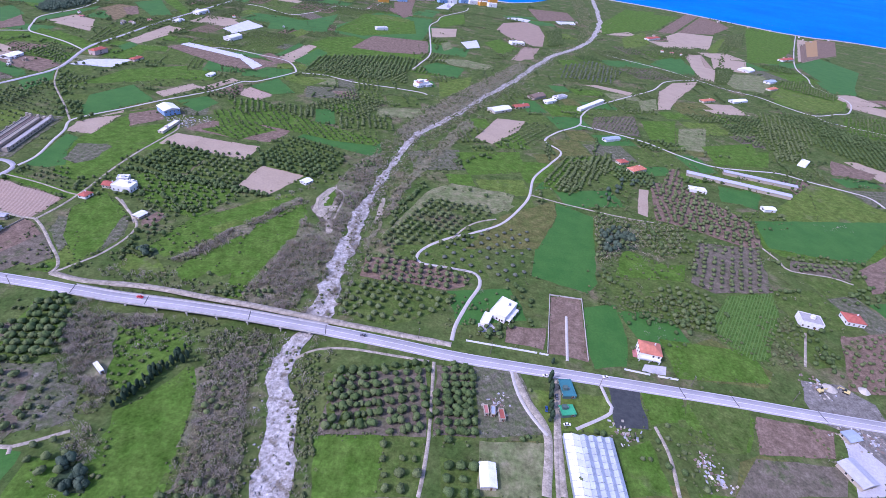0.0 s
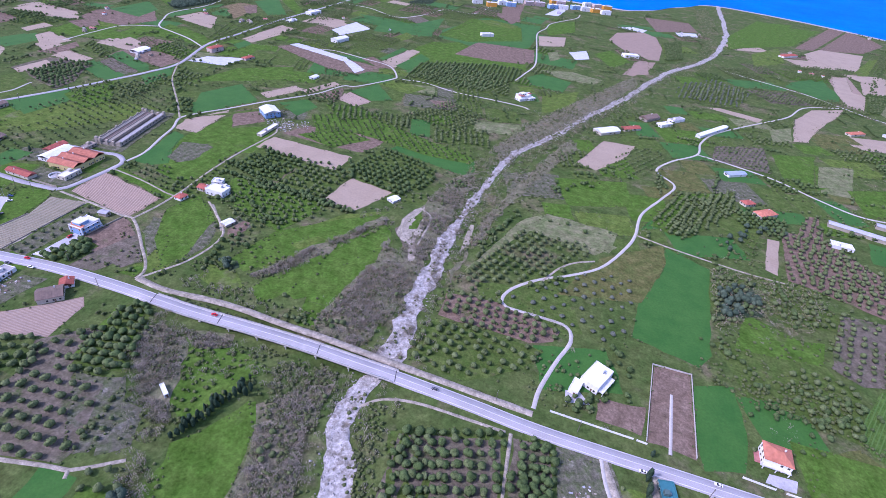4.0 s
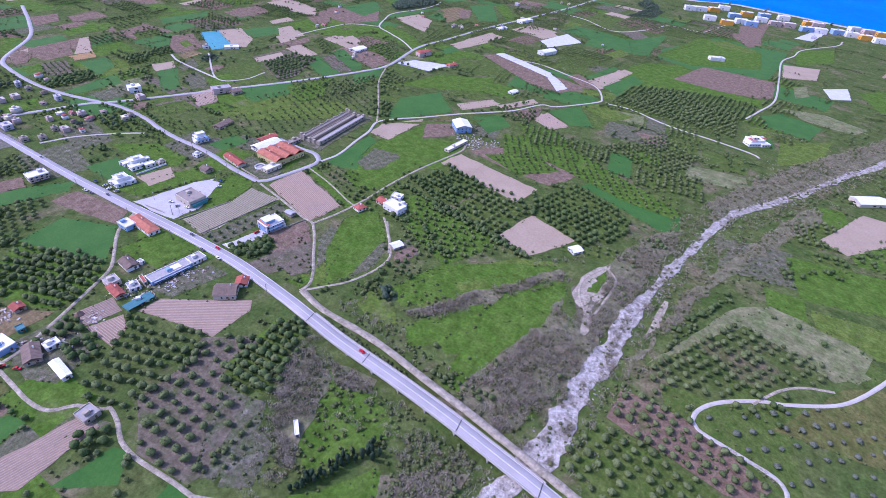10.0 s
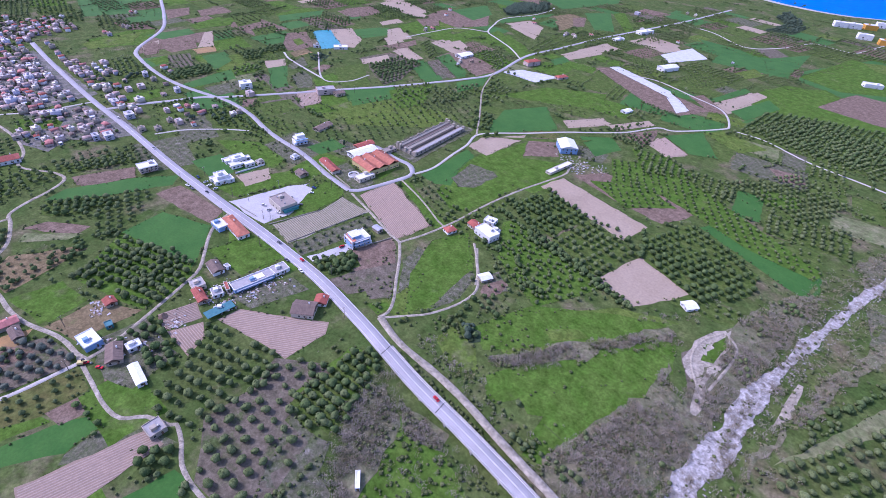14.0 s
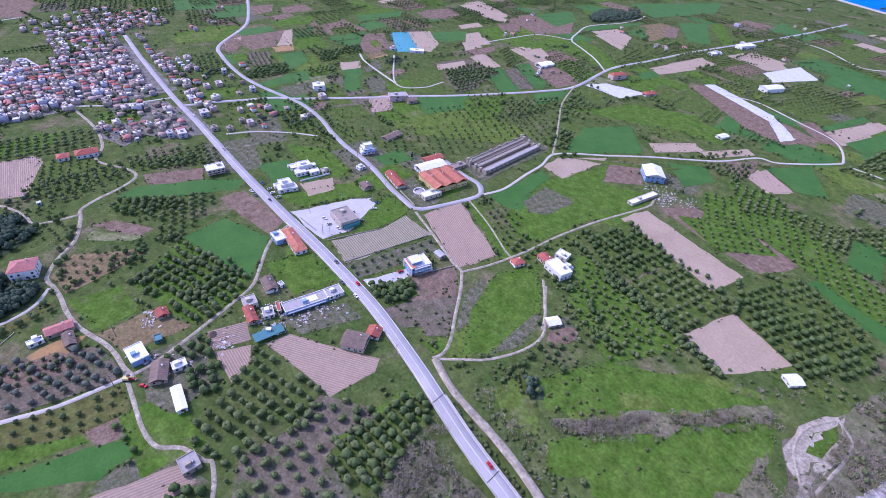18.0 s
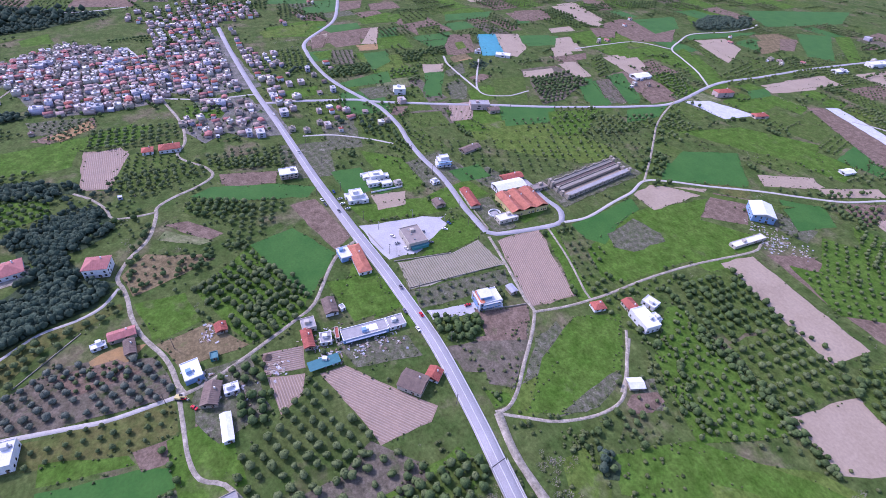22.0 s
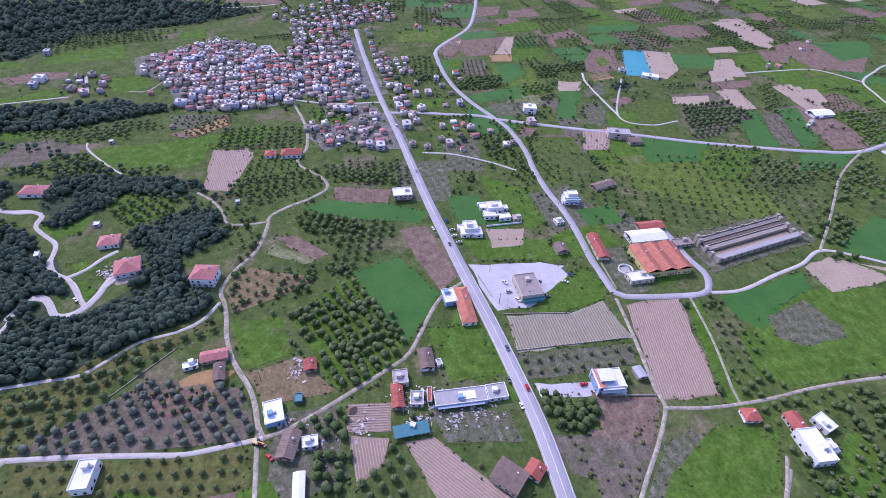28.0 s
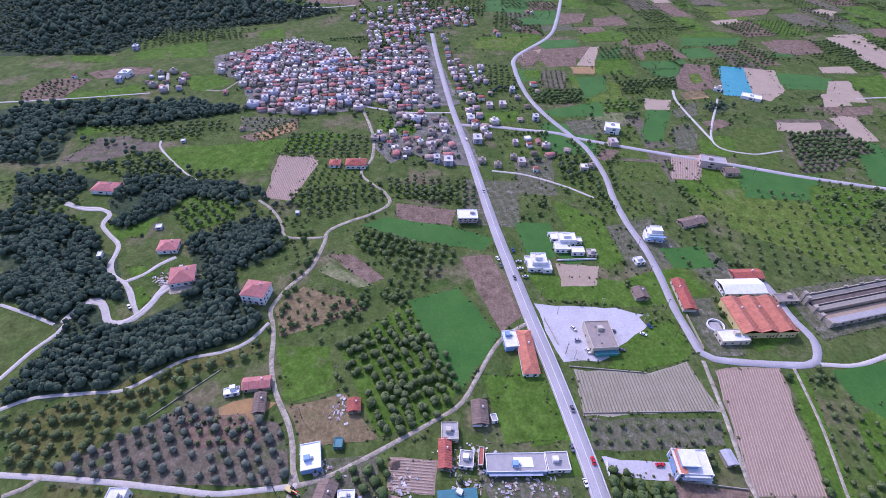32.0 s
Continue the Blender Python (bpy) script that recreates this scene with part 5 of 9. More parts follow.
road("road", 2.18, "concrete", (-436, 11), (-451, 2), (-462, -13), (-473, -20), (-493, -22), (-516, -43), (-533, -45), (-536, -64), (-543, -82))
road("road", 1.85, "concrete", (-439, -69), (-431, -49), (-422, -29))
road("road", 2.35, "dirtroad", (-326, 124), (-302, 125), (-283, 126), (-270, 130), (-263, 140), (-251, 147), (-249, 150), (-237, 148), (-226, 144), (-211, 144), (-189, 148), (-175, 150))
road("road", 2.02, "dirtroad", (-175, 150), (-168, 154), (-155, 163))
road("road", 1.85, "dirtroad", (-175, 150), (-173, 146))
road("road", 1.85, "dirtroad", (-62, 231), (-51, 239), (-30, 242), (-1, 241), (21, 240))
road("road", 2.02, "dirtroad", (24, 240), (25, 214), (26, 183), (25, 160), (24, 151))
road("road", 2.35, "concrete", (73, 243), (76, 226), (82, 211), (92, 196))
road("road", 2.69, "dirtroad", (103, 245), (99, 217), (96, 187), (94, 160))
road("road", 1.85, "concrete", (129, 242), (132, 227), (132, 218), (109, 203))
road("road", 2.02, "dirtroad", (157, 212), (160, 193), (158, 169))
road("road", 1.68, "concrete", (116, 301), (111, 256))
road("road", 1.68, "dirtroad", (301, 318), (281, 280))
road("road", 3.19, "concrete", (-547, 1269), (-474, 1265), (-389, 1220), (-346, 1294), (-324, 1390), (-261, 1394), (-245, 1433), (-234, 1534))
road("road", 2.69, "concrete", (1, 1623), (-7, 1559), (-60, 1437), (-68, 1362), (-80, 1289), (-66, 1153), (-54, 1024), (-65, 945), (-73, 901))
road("road", 2.35, "concrete", (-233, 801), (-199, 805), (-146, 789), (-87, 786), (-45, 781), (-34, 774))
road("road", 2.86, "concrete", (-555, 773), (-605, 804), (-653, 824), (-691, 841), (-719, 885), (-743, 939), (-736, 1021), (-744, 1087), (-756, 1114))
road("road", 2.35, "concrete", (-691, 841), (-734, 808), (-737, 749), (-733, 688))
road("road", 1.85, "dirtroad", (-753, -38), (-753, -20), (-784, -7))
road("road", 3.19, "concrete", (-750, -78), (-799, -94))
road("road", 1.85, "concrete", (-722, -232), (-728, -186), (-735, -145), (-745, -94))
road("road", 1.51, "concrete", (-641, -46), (-626, -40), (-592, -12), (-573, 8))
road("road", 2.6, "concrete", (-1070, -40), (-1061, 39), (-1076, 99))
road("road", 2.6, "concrete", (-698, 224), (-698, 178), (-705, 155), (-718, 131), (-754, 119), (-801, 125), (-886, 98))
road("road", 1.85, "concrete", (-586, 251), (-579, 279), (-561, 309), (-544, 329))
road("road", 1.85, "dirtroad", (-93, 449), (-100, 426), (-97, 407), (-84, 389))
road("road", 1.85, "dirtroad", (-93, 449), (-82, 441), (-79, 426), (-79, 393))
road("road", 1.68, "dirtroad", (26, 384), (38, 407), (50, 420), (66, 429))
road("road", 1.85, "concrete", (-732, 524), (-637, 473), (-612, 496), (-617, 532))
road("road", 2.6, "concrete", (-637, 473), (-720, 474), (-755, 482))
orchard("olive", 7.5, "none", (-401, 133), (-424, 176), (-403, 181), (-362, 199), (-342, 165), (-372, 153))
orchard("olive", 7, "none", (-506, 133), (-488, 209), (-474, 212), (-430, 176), (-438, 160), (-460, 170))
orchard("olive", 8, "none", (-362, -25), (-374, 24), (-391, 56), (-404, 98), (-393, 100), (-386, 76), (-357, 46), (-339, 16), (-334, -9))
orchard("greyolive", 6.5, "greysoil", (-336, 17), (-364, 65), (-363, 81), (-352, 85), (-355, 101), (-353, 115), (-329, 122), (-321, 118), (-324, 70), (-332, 15))
orchard("olive", 7, "none", (-274, 141), (-284, 164), (-309, 194), (-303, 197), (-252, 212), (-248, 208), (-238, 159), (-243, 151), (-256, 149))
orchard("olive", 8, "greysoil", (-244, 162), (-246, 190), (-258, 209), (-238, 226), (-228, 227), (-217, 192), (-199, 196), (-181, 160), (-181, 151), (-214, 145))
orchard("olive", 6, "grove", (-224, 199), (-232, 248), (-221, 257), (-201, 225), (-202, 199))
orchard("darkolive", 6.5, "grove", (-287, 446), (-286, 498), (-232, 488), (-234, 439))
orchard("olive", 7, "grove", (-232, 437), (-229, 487), (-177, 477), (-182, 426))
orchard("smallolive", 7, "none", (-262, 403), (-269, 433), (-186, 420), (-155, 415), (-179, 389), (-217, 344))
orchard("darkolive", 7, "grove", (-187, 499), (-171, 555), (-102, 531), (-97, 501), (-116, 462), (-169, 475))
orchard("darkolive", 6.5, "none", (-319, 269), (-313, 301), (-296, 293), (-303, 269))
orchard("smallolive", 7, "none", (-368, 398), (-365, 414), (-332, 421), (-318, 399), (-308, 381))
orchard("darkolive", 6.5, "none", (-325, 650), (-289, 702), (-276, 660), (-292, 648))
orchard("smallolive", 9, "none", (-544, 354), (-510, 450), (-497, 593), (-466, 590), (-429, 539), (-451, 519), (-448, 437), (-478, 371))
orchard("olive", 7.5, "greysoil", (229, 366), (257, 433), (317, 438), (299, 365), (244, 354))
orchard("olive", 8, "brownsoil", (247, 560), (285, 557), (335, 484), (315, 444), (228, 468))
orchard("olive", 7.5, "grove", (202, 356), (241, 350), (225, 301), (181, 314))
orchard("olive", 7, "none", (-31, 374), (4, 454), (57, 451), (62, 436), (6, 370), (-27, 350))
orchard("olive", 7, "brownsoil", (-40, 318), (-40, 343), (-2, 347), (44, 332), (40, 320), (25, 313))
orchard("olive", 7, "grove", (-50, 291), (-43, 314), (24, 311), (36, 309), (24, 290), (-8, 266), (-45, 273))
orchard("shrub", 10, "none", (3, 354), (26, 377), (67, 415), (99, 422), (91, 345), (50, 317), (48, 338))
orchard("olive", 7, "greysoil", (-34, 220), (20, 234), (24, 185), (-33, 179))
orchard("darkolive", 6.5, "greysoil", (26, 237), (46, 240), (52, 188), (28, 187))
orchard("smallolive", 7, "brownsoil", (329, 317), (371, 331), (326, 263), (301, 262))
orchard("olive", 6.5, "grove", (132, 503), (157, 580), (215, 632), (211, 583), (153, 505))
orchard("smallolive", 7, "greysoil", (218, 771), (286, 798), (273, 708), (205, 713))
orchard("olive", 7, "grove", (527, 909), (608, 878), (499, 689), (446, 676))
orchard("olive", 7, "grove", (217, 1058), (326, 1121), (310, 1020), (211, 974))
orchard("smallolive", 7, "greysoil", (342, 423), (401, 424), (384, 399), (333, 405))
orchard("olive", 7, "grove", (-239, 779), (-196, 926), (-83, 911), (-71, 813), (-144, 806))
orchard("olive", 7, "none", (-182, 659), (-141, 745), (-83, 713), (-102, 639))
orchard("smallolive", 7, "none", (-545, 52), (-538, 102), (-509, 106), (-507, 57))
orchard("olive", 7, "none", (-665, -125), (-669, -61), (-680, -10), (-665, 19), (-643, -35))
orchard("olive", 7, "none", (-653, 71), (-650, 145), (-634, 177), (-609, 135), (-615, 66))
orchard("olive", 7, "none", (-579, 153), (-573, 235), (-535, 239), (-544, 173))
orchard("olive", 7, "none", (-560, 89), (-569, 155), (-546, 164), (-521, 112), (-548, 83))
orchard("smallolive", 7, "none", (-575, -148), (-583, -86), (-556, -78), (-531, -114))
orchard("smallolive", 7, "none", (-326, 16), (-316, 93), (-318, 121), (-299, 122), (-299, 88), (-310, 31))
orchard("darkolive", 7, "greysoil", (-649, 555), (-641, 625), (-611, 618), (-599, 535))
orchard("olive", 8, "none", (-614, 730), (-621, 805), (-548, 731), (-538, 701))
orchard("olive", 8, "none", (-536, 562), (-515, 639), (-483, 586), (-490, 539))
orchard("smallolive", 7, "scrub", (-690, 14), (-686, 67), (-659, 63), (-659, 22))
orchard("olive", 7, "none", (-952, -168), (-982, -86), (-919, -30), (-896, -137))
orchard("olive", 7, "none", (-527, 1099), (-507, 1245), (-476, 1163), (-497, 1064))
orchard("smallolive", 8, "none", (-348, 266), (-345, 338), (-331, 333), (-332, 267))
orchard("darkolive", 6, "none", (-316, 133), (-328, 151), (-338, 166), (-314, 169))
orchard("olive", 8, "none", (-169, 152), (-152, 158), (-132, 136), (-147, 128))
orchard("olive", 7, "none", (-345, 168), (-374, 162), (-410, 177), (-395, 202), (-357, 205))
orchard("smallolive", 6, "brownsoil", (-358, 61), (-359, 95), (-344, 107), (-340, 76))
orchard("smallolive", 7, "none", (-530, 6), (-547, 42), (-515, 50), (-506, 21))
orchard("smallolive", 8, "none", (-480, 64), (-493, 112), (-469, 111), (-471, 78))
orchard("smallolive", 7, "meadow", (-283, 605), (-234, 639), (-70, 578), (-72, 561), (-125, 560), (-208, 580), (-255, 562))
orchard("darkolive", 6.5, "grove", (206, 1402), (251, 1456), (233, 1265), (193, 1222))
orchard("darkolive", 7, "grove", (574, 1230), (620, 1236), (541, 1081), (519, 1084))
orchard("olive", 7, "grove", (771, 1680), (882, 1806), (750, 1517), (707, 1516))
orchard("darkolive", 6, "none", (207, 588), (241, 599), (255, 571), (239, 537), (205, 556))
orchard("darkolive", 7, "grove", (616, 863), (701, 833), (608, 692), (574, 726), (551, 775))
orchard("olive", 7, "meadow", (691, 1176), (768, 1197), (784, 1108), (746, 1055), (667, 1110))
orchard("smallolive", 7, "none", (737, 984), (785, 961), (737, 888), (695, 909))
orchard("smallolive", 7, "none", (84, 658), (119, 714), (153, 682), (133, 635), (88, 614))
orchard("smallolive", 6, "none", (-182, 157), (-189, 191), (-182, 195), (-175, 177), (-175, 161))
orchard("smallolive", 6, "none", (278, 327), (303, 323), (276, 276), (258, 284))
orchard("smallolive", 7, "grove", (-721, 897), (-717, 911), (-626, 882), (-609, 854))
orchard("darkolive", 7, "none", (-920, 837), (-944, 914), (-902, 908), (-893, 835))
orchard("darkolive", 7, "none", (-934, 959), (-932, 1036), (-883, 989), (-892, 928))
orchard("smallolive", 9, "none", (-557, 459), (-542, 527), (-491, 576), (-466, 538), (-494, 492))
orchard("olive", 7, "meadow", (-687, 154), (-685, 188), (-659, 188), (-651, 173), (-664, 150))
orchard("smallolive", 6, "greysoil", (-814, 342), (-810, 370), (-755, 357), (-764, 330))
orchard("darkolive", 7, "none", (-749, 311), (-751, 370), (-719, 359), (-723, 308))
orchard("olive", 7, "grove", (-621, -64), (-619, -38), (-574, 0), (-570, -34), (-596, -60))
orchard("smallolive", 7, "none", (-776, -220), (-780, -199), (-736, -175), (-728, -196))
orchard("olive", 6.5, "grove", (-525, -96), (-532, -66), (-517, -54), (-501, -70), (-498, -83))
orchard("smallolive", 6, "orangesoil", (-650, 33), (-680, 67), (-663, 73), (-642, 48))
orchard("darkolive", 6.5, "none", (-920, 750), (-928, 781), (-862, 790), (-855, 744))
orchard("darkolive", 6.5, "grove", (-778, 426), (-788, 491), (-764, 491), (-744, 421))
orchard("darkolive", 6.5, "none", (-738, 311), (-752, 369), (-725, 370), (-717, 316))
orchard("smallolive", 8, "none", (-569, 535), (-552, 585), (-523, 549), (-531, 518))
orchard("olive", 7, "none", (-893, 434), (-892, 484), (-848, 473), (-849, 426))
orchard("darkolive", 6, "none", (-253, 129), (-240, 145), (-228, 142), (-229, 127))
orchard("darkolive", 5, "none", (-308, 153), (-306, 169), (-288, 166), (-289, 149))
thicket("woods", 1, (-535, -124), (-527, -76), (-503, -39), (-467, -20), (-444, 2), (-442, -14), (-426, -30), (-434, -47), (-444, -72))
thicket("woods", 1, (-390, -29), (-413, -14), (-417, 0), (-420, 24), (-444, 39), (-444, 70), (-424, 91), (-407, 83), (-397, 54), (-376, 23), (-374, -15), (-369, -29))
thicket("woods", 1, (-501, 21), (-507, 47), (-513, 86), (-497, 85), (-471, 64), (-455, 50), (-477, 33))
thicket("woods", 1, (-705, -222), (-724, -123), (-720, -20), (-705, 18), (-686, -27), (-669, -84), (-669, -141), (-642, -157), (-612, -123), (-603, -164))
thicket("woods", 0.9, (-1083, -440), (-1101, -64), (-1039, 76), (-988, 1), (-935, -139), (-860, -180), (-849, -305))
thicket("woods", 0.9, (-584, -51), (-564, 59), (-542, 72), (-554, 4), (-515, -19), (-540, -50))
thicket("woods", 0.8, (-494, 58), (-506, 87), (-487, 91), (-465, 69))
thicket("woods", 0.6, (-203, 319), (-190, 313), (-196, 306), (-210, 314))
thicket("reed", 1, (-115, 216), (-81, 244), (-83, 204), (-68, 163), (-63, 139), (-89, 136), (-98, 175))
thicket("reed", 1, (-212, 243), (-183, 243), (-164, 208), (-152, 185), (-182, 200))
thicket("reed", 1, (-176, 305), (-166, 332), (-140, 382), (-114, 420), (-132, 381), (-161, 326))
thicket("reed", 1, (-130, 254), (-108, 286), (-104, 351), (-104, 397), (-85, 339), (-77, 300), (-75, 281))
thicket("reed", 0.8, (-90, 378), (-85, 436), (-76, 496), (-67, 513), (-63, 437), (-67, 384), (-65, 304))
thicket("reed", 0.8, (-43, 389), (-34, 457), (0, 601), (32, 694), (40, 664), (-7, 532), (-30, 434), (-44, 345))
thicket("reed", 0.8, (-58, 618), (3, 784), (121, 1053), (130, 1015), (30, 742), (-40, 587))
thicket("cypress", 1, (-145, 187), (-139, 205), (-130, 229), (-126, 227), (-136, 201), (-141, 184))
thicket("woods", 0.6, (164, 431), (195, 449), (196, 410), (159, 392))
thicket("bush", 1, (-35, 324), (11, 342), (30, 324), (-13, 322))
thicket("bush", 0.7, (0, 236), (53, 246), (53, 241), (1, 232))
thicket("bush", 0.6, (-161, 162), (-138, 172), (-121, 140), (-139, 135))
thicket("bush", 0.8, (-250, 242), (-238, 256), (-208, 242), (-198, 212), (-213, 199))
thicket("bush", 1.6, (-206, 243), (-151, 253), (-92, 252), (-71, 220), (-100, 198), (-124, 222), (-145, 184), (-195, 224))
thicket("bush", 1.6, (-216, 282), (-182, 289), (-117, 290), (-84, 284), (-103, 267), (-170, 275))
thicket("bare", 1, (-198, 227), (-206, 243), (-151, 253), (-100, 251), (-108, 230), (-124, 222), (-177, 213))
thicket("bush", 1, (-73, 243), (-36, 237), (-33, 178), (-29, 144), (-38, 142), (-49, 179))
thicket("bush", 0.8, (162, 420), (219, 455), (268, 436), (228, 366), (198, 359), (149, 349))
thicket("bush", 0.8, (132, 331), (218, 321), (262, 277), (222, 297), (168, 311))
thicket("bush", 0.7, (-286, 293), (-300, 334), (-274, 316), (-254, 293))
thicket("bush", 0.6, (-62, 457), (-26, 517), (13, 561), (31, 525), (-5, 478), (-33, 407))
thicket("woods", 1, (-506, -97), (-502, -74), (-480, -44), (-485, -24), (-463, -14), (-449, 3), (-439, 5), (-443, -11), (-425, -22), (-424, -31), (-436, -60))
thicket("woods", 1, (-411, 2), (-418, 23), (-442, 40), (-456, 50), (-484, 46), (-511, 57), (-513, 82), (-496, 89), (-475, 63), (-447, 69), (-428, 68), (-418, 89), (-407, 72), (-400, 53), (-400, 17))
thicket("woods", 0.8, (-519, -36), (-547, -31), (-557, -19), (-576, 1), (-567, 24), (-558, 48), (-543, 47), (-552, 8), (-531, -2), (-524, -15), (-509, -25))
thicket("woods", 0.9, (-582, -137), (-584, -101), (-579, -73), (-568, -73), (-549, -81), (-539, -95), (-529, -109))
thicket("woods", 0.7, (-430, -34), (-438, -9), (-424, 0), (-409, -1), (-404, -14))
thicket("bare", 0.8, (161, 458), (212, 464), (213, 413), (155, 399))
thicket("bare", 1.2, (-201, 225), (-192, 240), (-161, 207), (-150, 181), (-156, 175), (-176, 196))
thicket("woods", 0.6, (-146, 142), (-143, 150), (-129, 140), (-126, 131), (-137, 129))
thicket("bare", 1.4, (-120, 236), (-88, 253), (-78, 241), (-86, 211), (-92, 204), (-106, 207))
thicket("bare", 1.4, (-98, 153), (-96, 185), (-78, 193), (-69, 175), (-68, 149), (-62, 139), (-92, 135))
thicket("bush", 1, (165, 208), (190, 214), (189, 194), (179, 173), (161, 169))
thicket("woods", 1.2, (-789, 987), (-816, 1056), (-784, 1135), (-759, 1099), (-762, 968))
thicket("woods", 0.5, (-709, 495), (-724, 520), (-712, 533), (-694, 506))
thicket("bush", 1.2, (28, 264), (43, 268), (51, 296), (41, 316), (25, 303))
thicket("bush", 1.2, (150, 353), (185, 355), (234, 336), (220, 312), (168, 310), (149, 333))
thicket("bare", 0.8, (300, 420), (327, 439), (332, 427), (304, 397))
thicket("bare", 1.6, (-179, 306), (-168, 322), (-155, 352), (-138, 372), (-137, 383), (-121, 418), (-114, 419), (-115, 407), (-131, 386), (-143, 354), (-154, 329), (-168, 309))
thicket("reed", 1.6, (-179, 306), (-168, 322), (-155, 352), (-138, 372), (-137, 383), (-121, 418), (-114, 419), (-115, 407), (-131, 386), (-143, 354), (-154, 329), (-168, 309))
thicket("bush", 1.2, (-237, 280), (-231, 296), (-221, 305), (-205, 316), (-194, 312), (-201, 305), (-219, 293))
thicket("bush", 1, (-210, 281), (-194, 289), (-175, 296), (-172, 281), (-182, 275), (-195, 275))
thicket("bare", 1, (-222, 282), (-210, 301), (-196, 290), (-167, 296), (-172, 281), (-195, 275))
thicket("bare", 1.2, (-142, 414), (-129, 431), (-113, 452), (-109, 442), (-124, 422), (-137, 410))
thicket("bush", 1.2, (-255, 382), (-253, 404), (-209, 389), (-201, 374), (-229, 370))
thicket("bush", 0.8, (-219, 328), (-203, 364), (-183, 349), (-193, 325))
thicket("bare", 1.5, (-214, 223), (-208, 245), (-181, 224), (-156, 194), (-155, 181), (-180, 193))
thicket("reed", 1.5, (-190, 247), (-159, 253), (-155, 244), (-173, 238))
thicket("bare", 1.4, (-116, 283), (-106, 335), (-98, 378), (-71, 371), (-70, 337), (-71, 303), (-76, 274), (-94, 267))
thicket("reed", 1.2, (-116, 283), (-106, 335), (-98, 378), (-71, 371), (-70, 337), (-71, 303), (-76, 274), (-94, 267))
thicket("reed", 1.5, (-92, 465), (-80, 520), (-59, 550), (-63, 455), (-72, 420), (-74, 389), (-76, 370))
thicket("bare", 1.4, (-47, 508), (-23, 568), (-11, 548), (-21, 489), (-35, 449), (-46, 468))
thicket("bare", 1.4, (-176, 306), (-163, 333), (-139, 374), (-117, 421), (-107, 414), (-133, 365), (-151, 325), (-168, 304))
thicket("bush", 1.5, (-193, 317), (-185, 348), (-163, 333), (-170, 307))
hedge("bush", 2.5, (-432, 267), (-430, 283), (-428, 298), (-424, 309), wide=1)
hedge("darkolive", 4, (-287, 433), (-246, 428), (-206, 422), (-171, 417), (-149, 415), wide=1.2)
hedge("bush", 3, (-182, 426), (-163, 422), (-148, 418), wide=1.2)
hedge("bush", 4, (172, 312), (201, 308), (231, 299), (257, 276), wide=2.5)
hedge("darkolive", 5, (171, 325), (200, 334), (226, 333), (246, 327), wide=2.5)
hedge("cypress", 2, (99, 251), (97, 230), (94, 199), wide=0.5)
hedge("bush", 3, (-393, 226), (-381, 217), (-370, 210), wide=1)
hedge("bush", 3, (-308, 268), (-289, 268), (-274, 270), wide=1.2)
hedge("bush", 4, (167, 447), (190, 427), (207, 412), (238, 410), wide=3)
hedge("bare", 5, (162, 420), (192, 438), (199, 401), (182, 372), wide=4)
hedge("darkolive", 5, (49, 277), (57, 272), (65, 277), wide=2)
hedge("darkolive", 5, (74, 319), (80, 310), (83, 328), wide=2)
hedge("darkolive", 4, (-424, 100), (-453, 104), (-469, 111), (-481, 115), wide=1.5)
hedge("darkolive", 5, (-411, 98), (-419, 123), (-430, 139), (-444, 152), wide=2)
hedge("darkolive", 4, (-371, 144), (-367, 150), (-360, 158), (-356, 154), wide=2)
hedge("bush", 5, (-372, 104), (-356, 107), (-348, 115), wide=3)
hedge("bush", 4, (-213, 309), (-201, 307), (-191, 308), wide=3)
hedge("bush", 3, (-165, 270), (-138, 269), (-112, 268), wide=1.5)
hedge("bush", 6, (-144, 329), (-137, 369), (-118, 397), wide=4)
hedge("bush", 5, (-33, 367), (-39, 351), (-41, 335), wide=3)
hedge("bare", 6, (-88, 363), (-79, 393), (-73, 422), (-66, 454), wide=4)
hedge("bare", 6, (-45, 371), (-34, 422), (-26, 484), (9, 569), wide=5)
hedge("bare", 6, (-81, 314), (-81, 362), (-81, 421), wide=5)
hedge("bare", 6, (-91, 273), (-84, 300), (-83, 329), wide=4)
hedge("darkolive", 6, (-265, 490), (-208, 488), (-178, 475), wide=3)
hedge("bush", 5, (-151, 415), (-129, 431), (-112, 447), wide=2)
hedge("bare", 6, (-122, 467), (-110, 474), (-97, 466), wide=4)
hedge("woods", 6, (-643, -116), (-627, -66), (-594, -34), (-579, 13), wide=4)
hedge("woods", 6, (-559, 34), (-540, 55), (-538, 97), wide=4)
hedge("woods", 5, (-540, -41), (-567, -31), (-558, 3), (-566, 32), wide=5)
hedge("woods", 6, (-517, -75), (-510, -52), (-519, -37), wide=4)
hedge("woods", 5, (-466, 32), (-450, 44), (-435, 42), wide=3)
hedge("woods", 6, (-585, -127), (-593, -91), (-593, -49), wide=4)
hedge("cypress", 3, (-463, 392), (-460, 391), wide=1)
hedge("darkolive", 5, (-461, 372), (-456, 379), (-450, 372), wide=3)
hedge("woods", 7, (-599, 282), (-588, 307), (-584, 334), wide=5)
hedge("bush", 6, (-531, 302), (-507, 320), (-482, 331), wide=3)
hedge("bush", 5, (-508, 541), (-490, 569), (-492, 593), wide=3)
hedge("darkolive", 6, (-632, 145), (-604, 176), (-596, 217), wide=3)
hedge("darkolive", 5, (567, 993), (584, 925), (613, 879), (639, 837), wide=3)
hedge("bush", 4, (133, 635), (150, 616), (134, 555), (106, 500), wide=3)
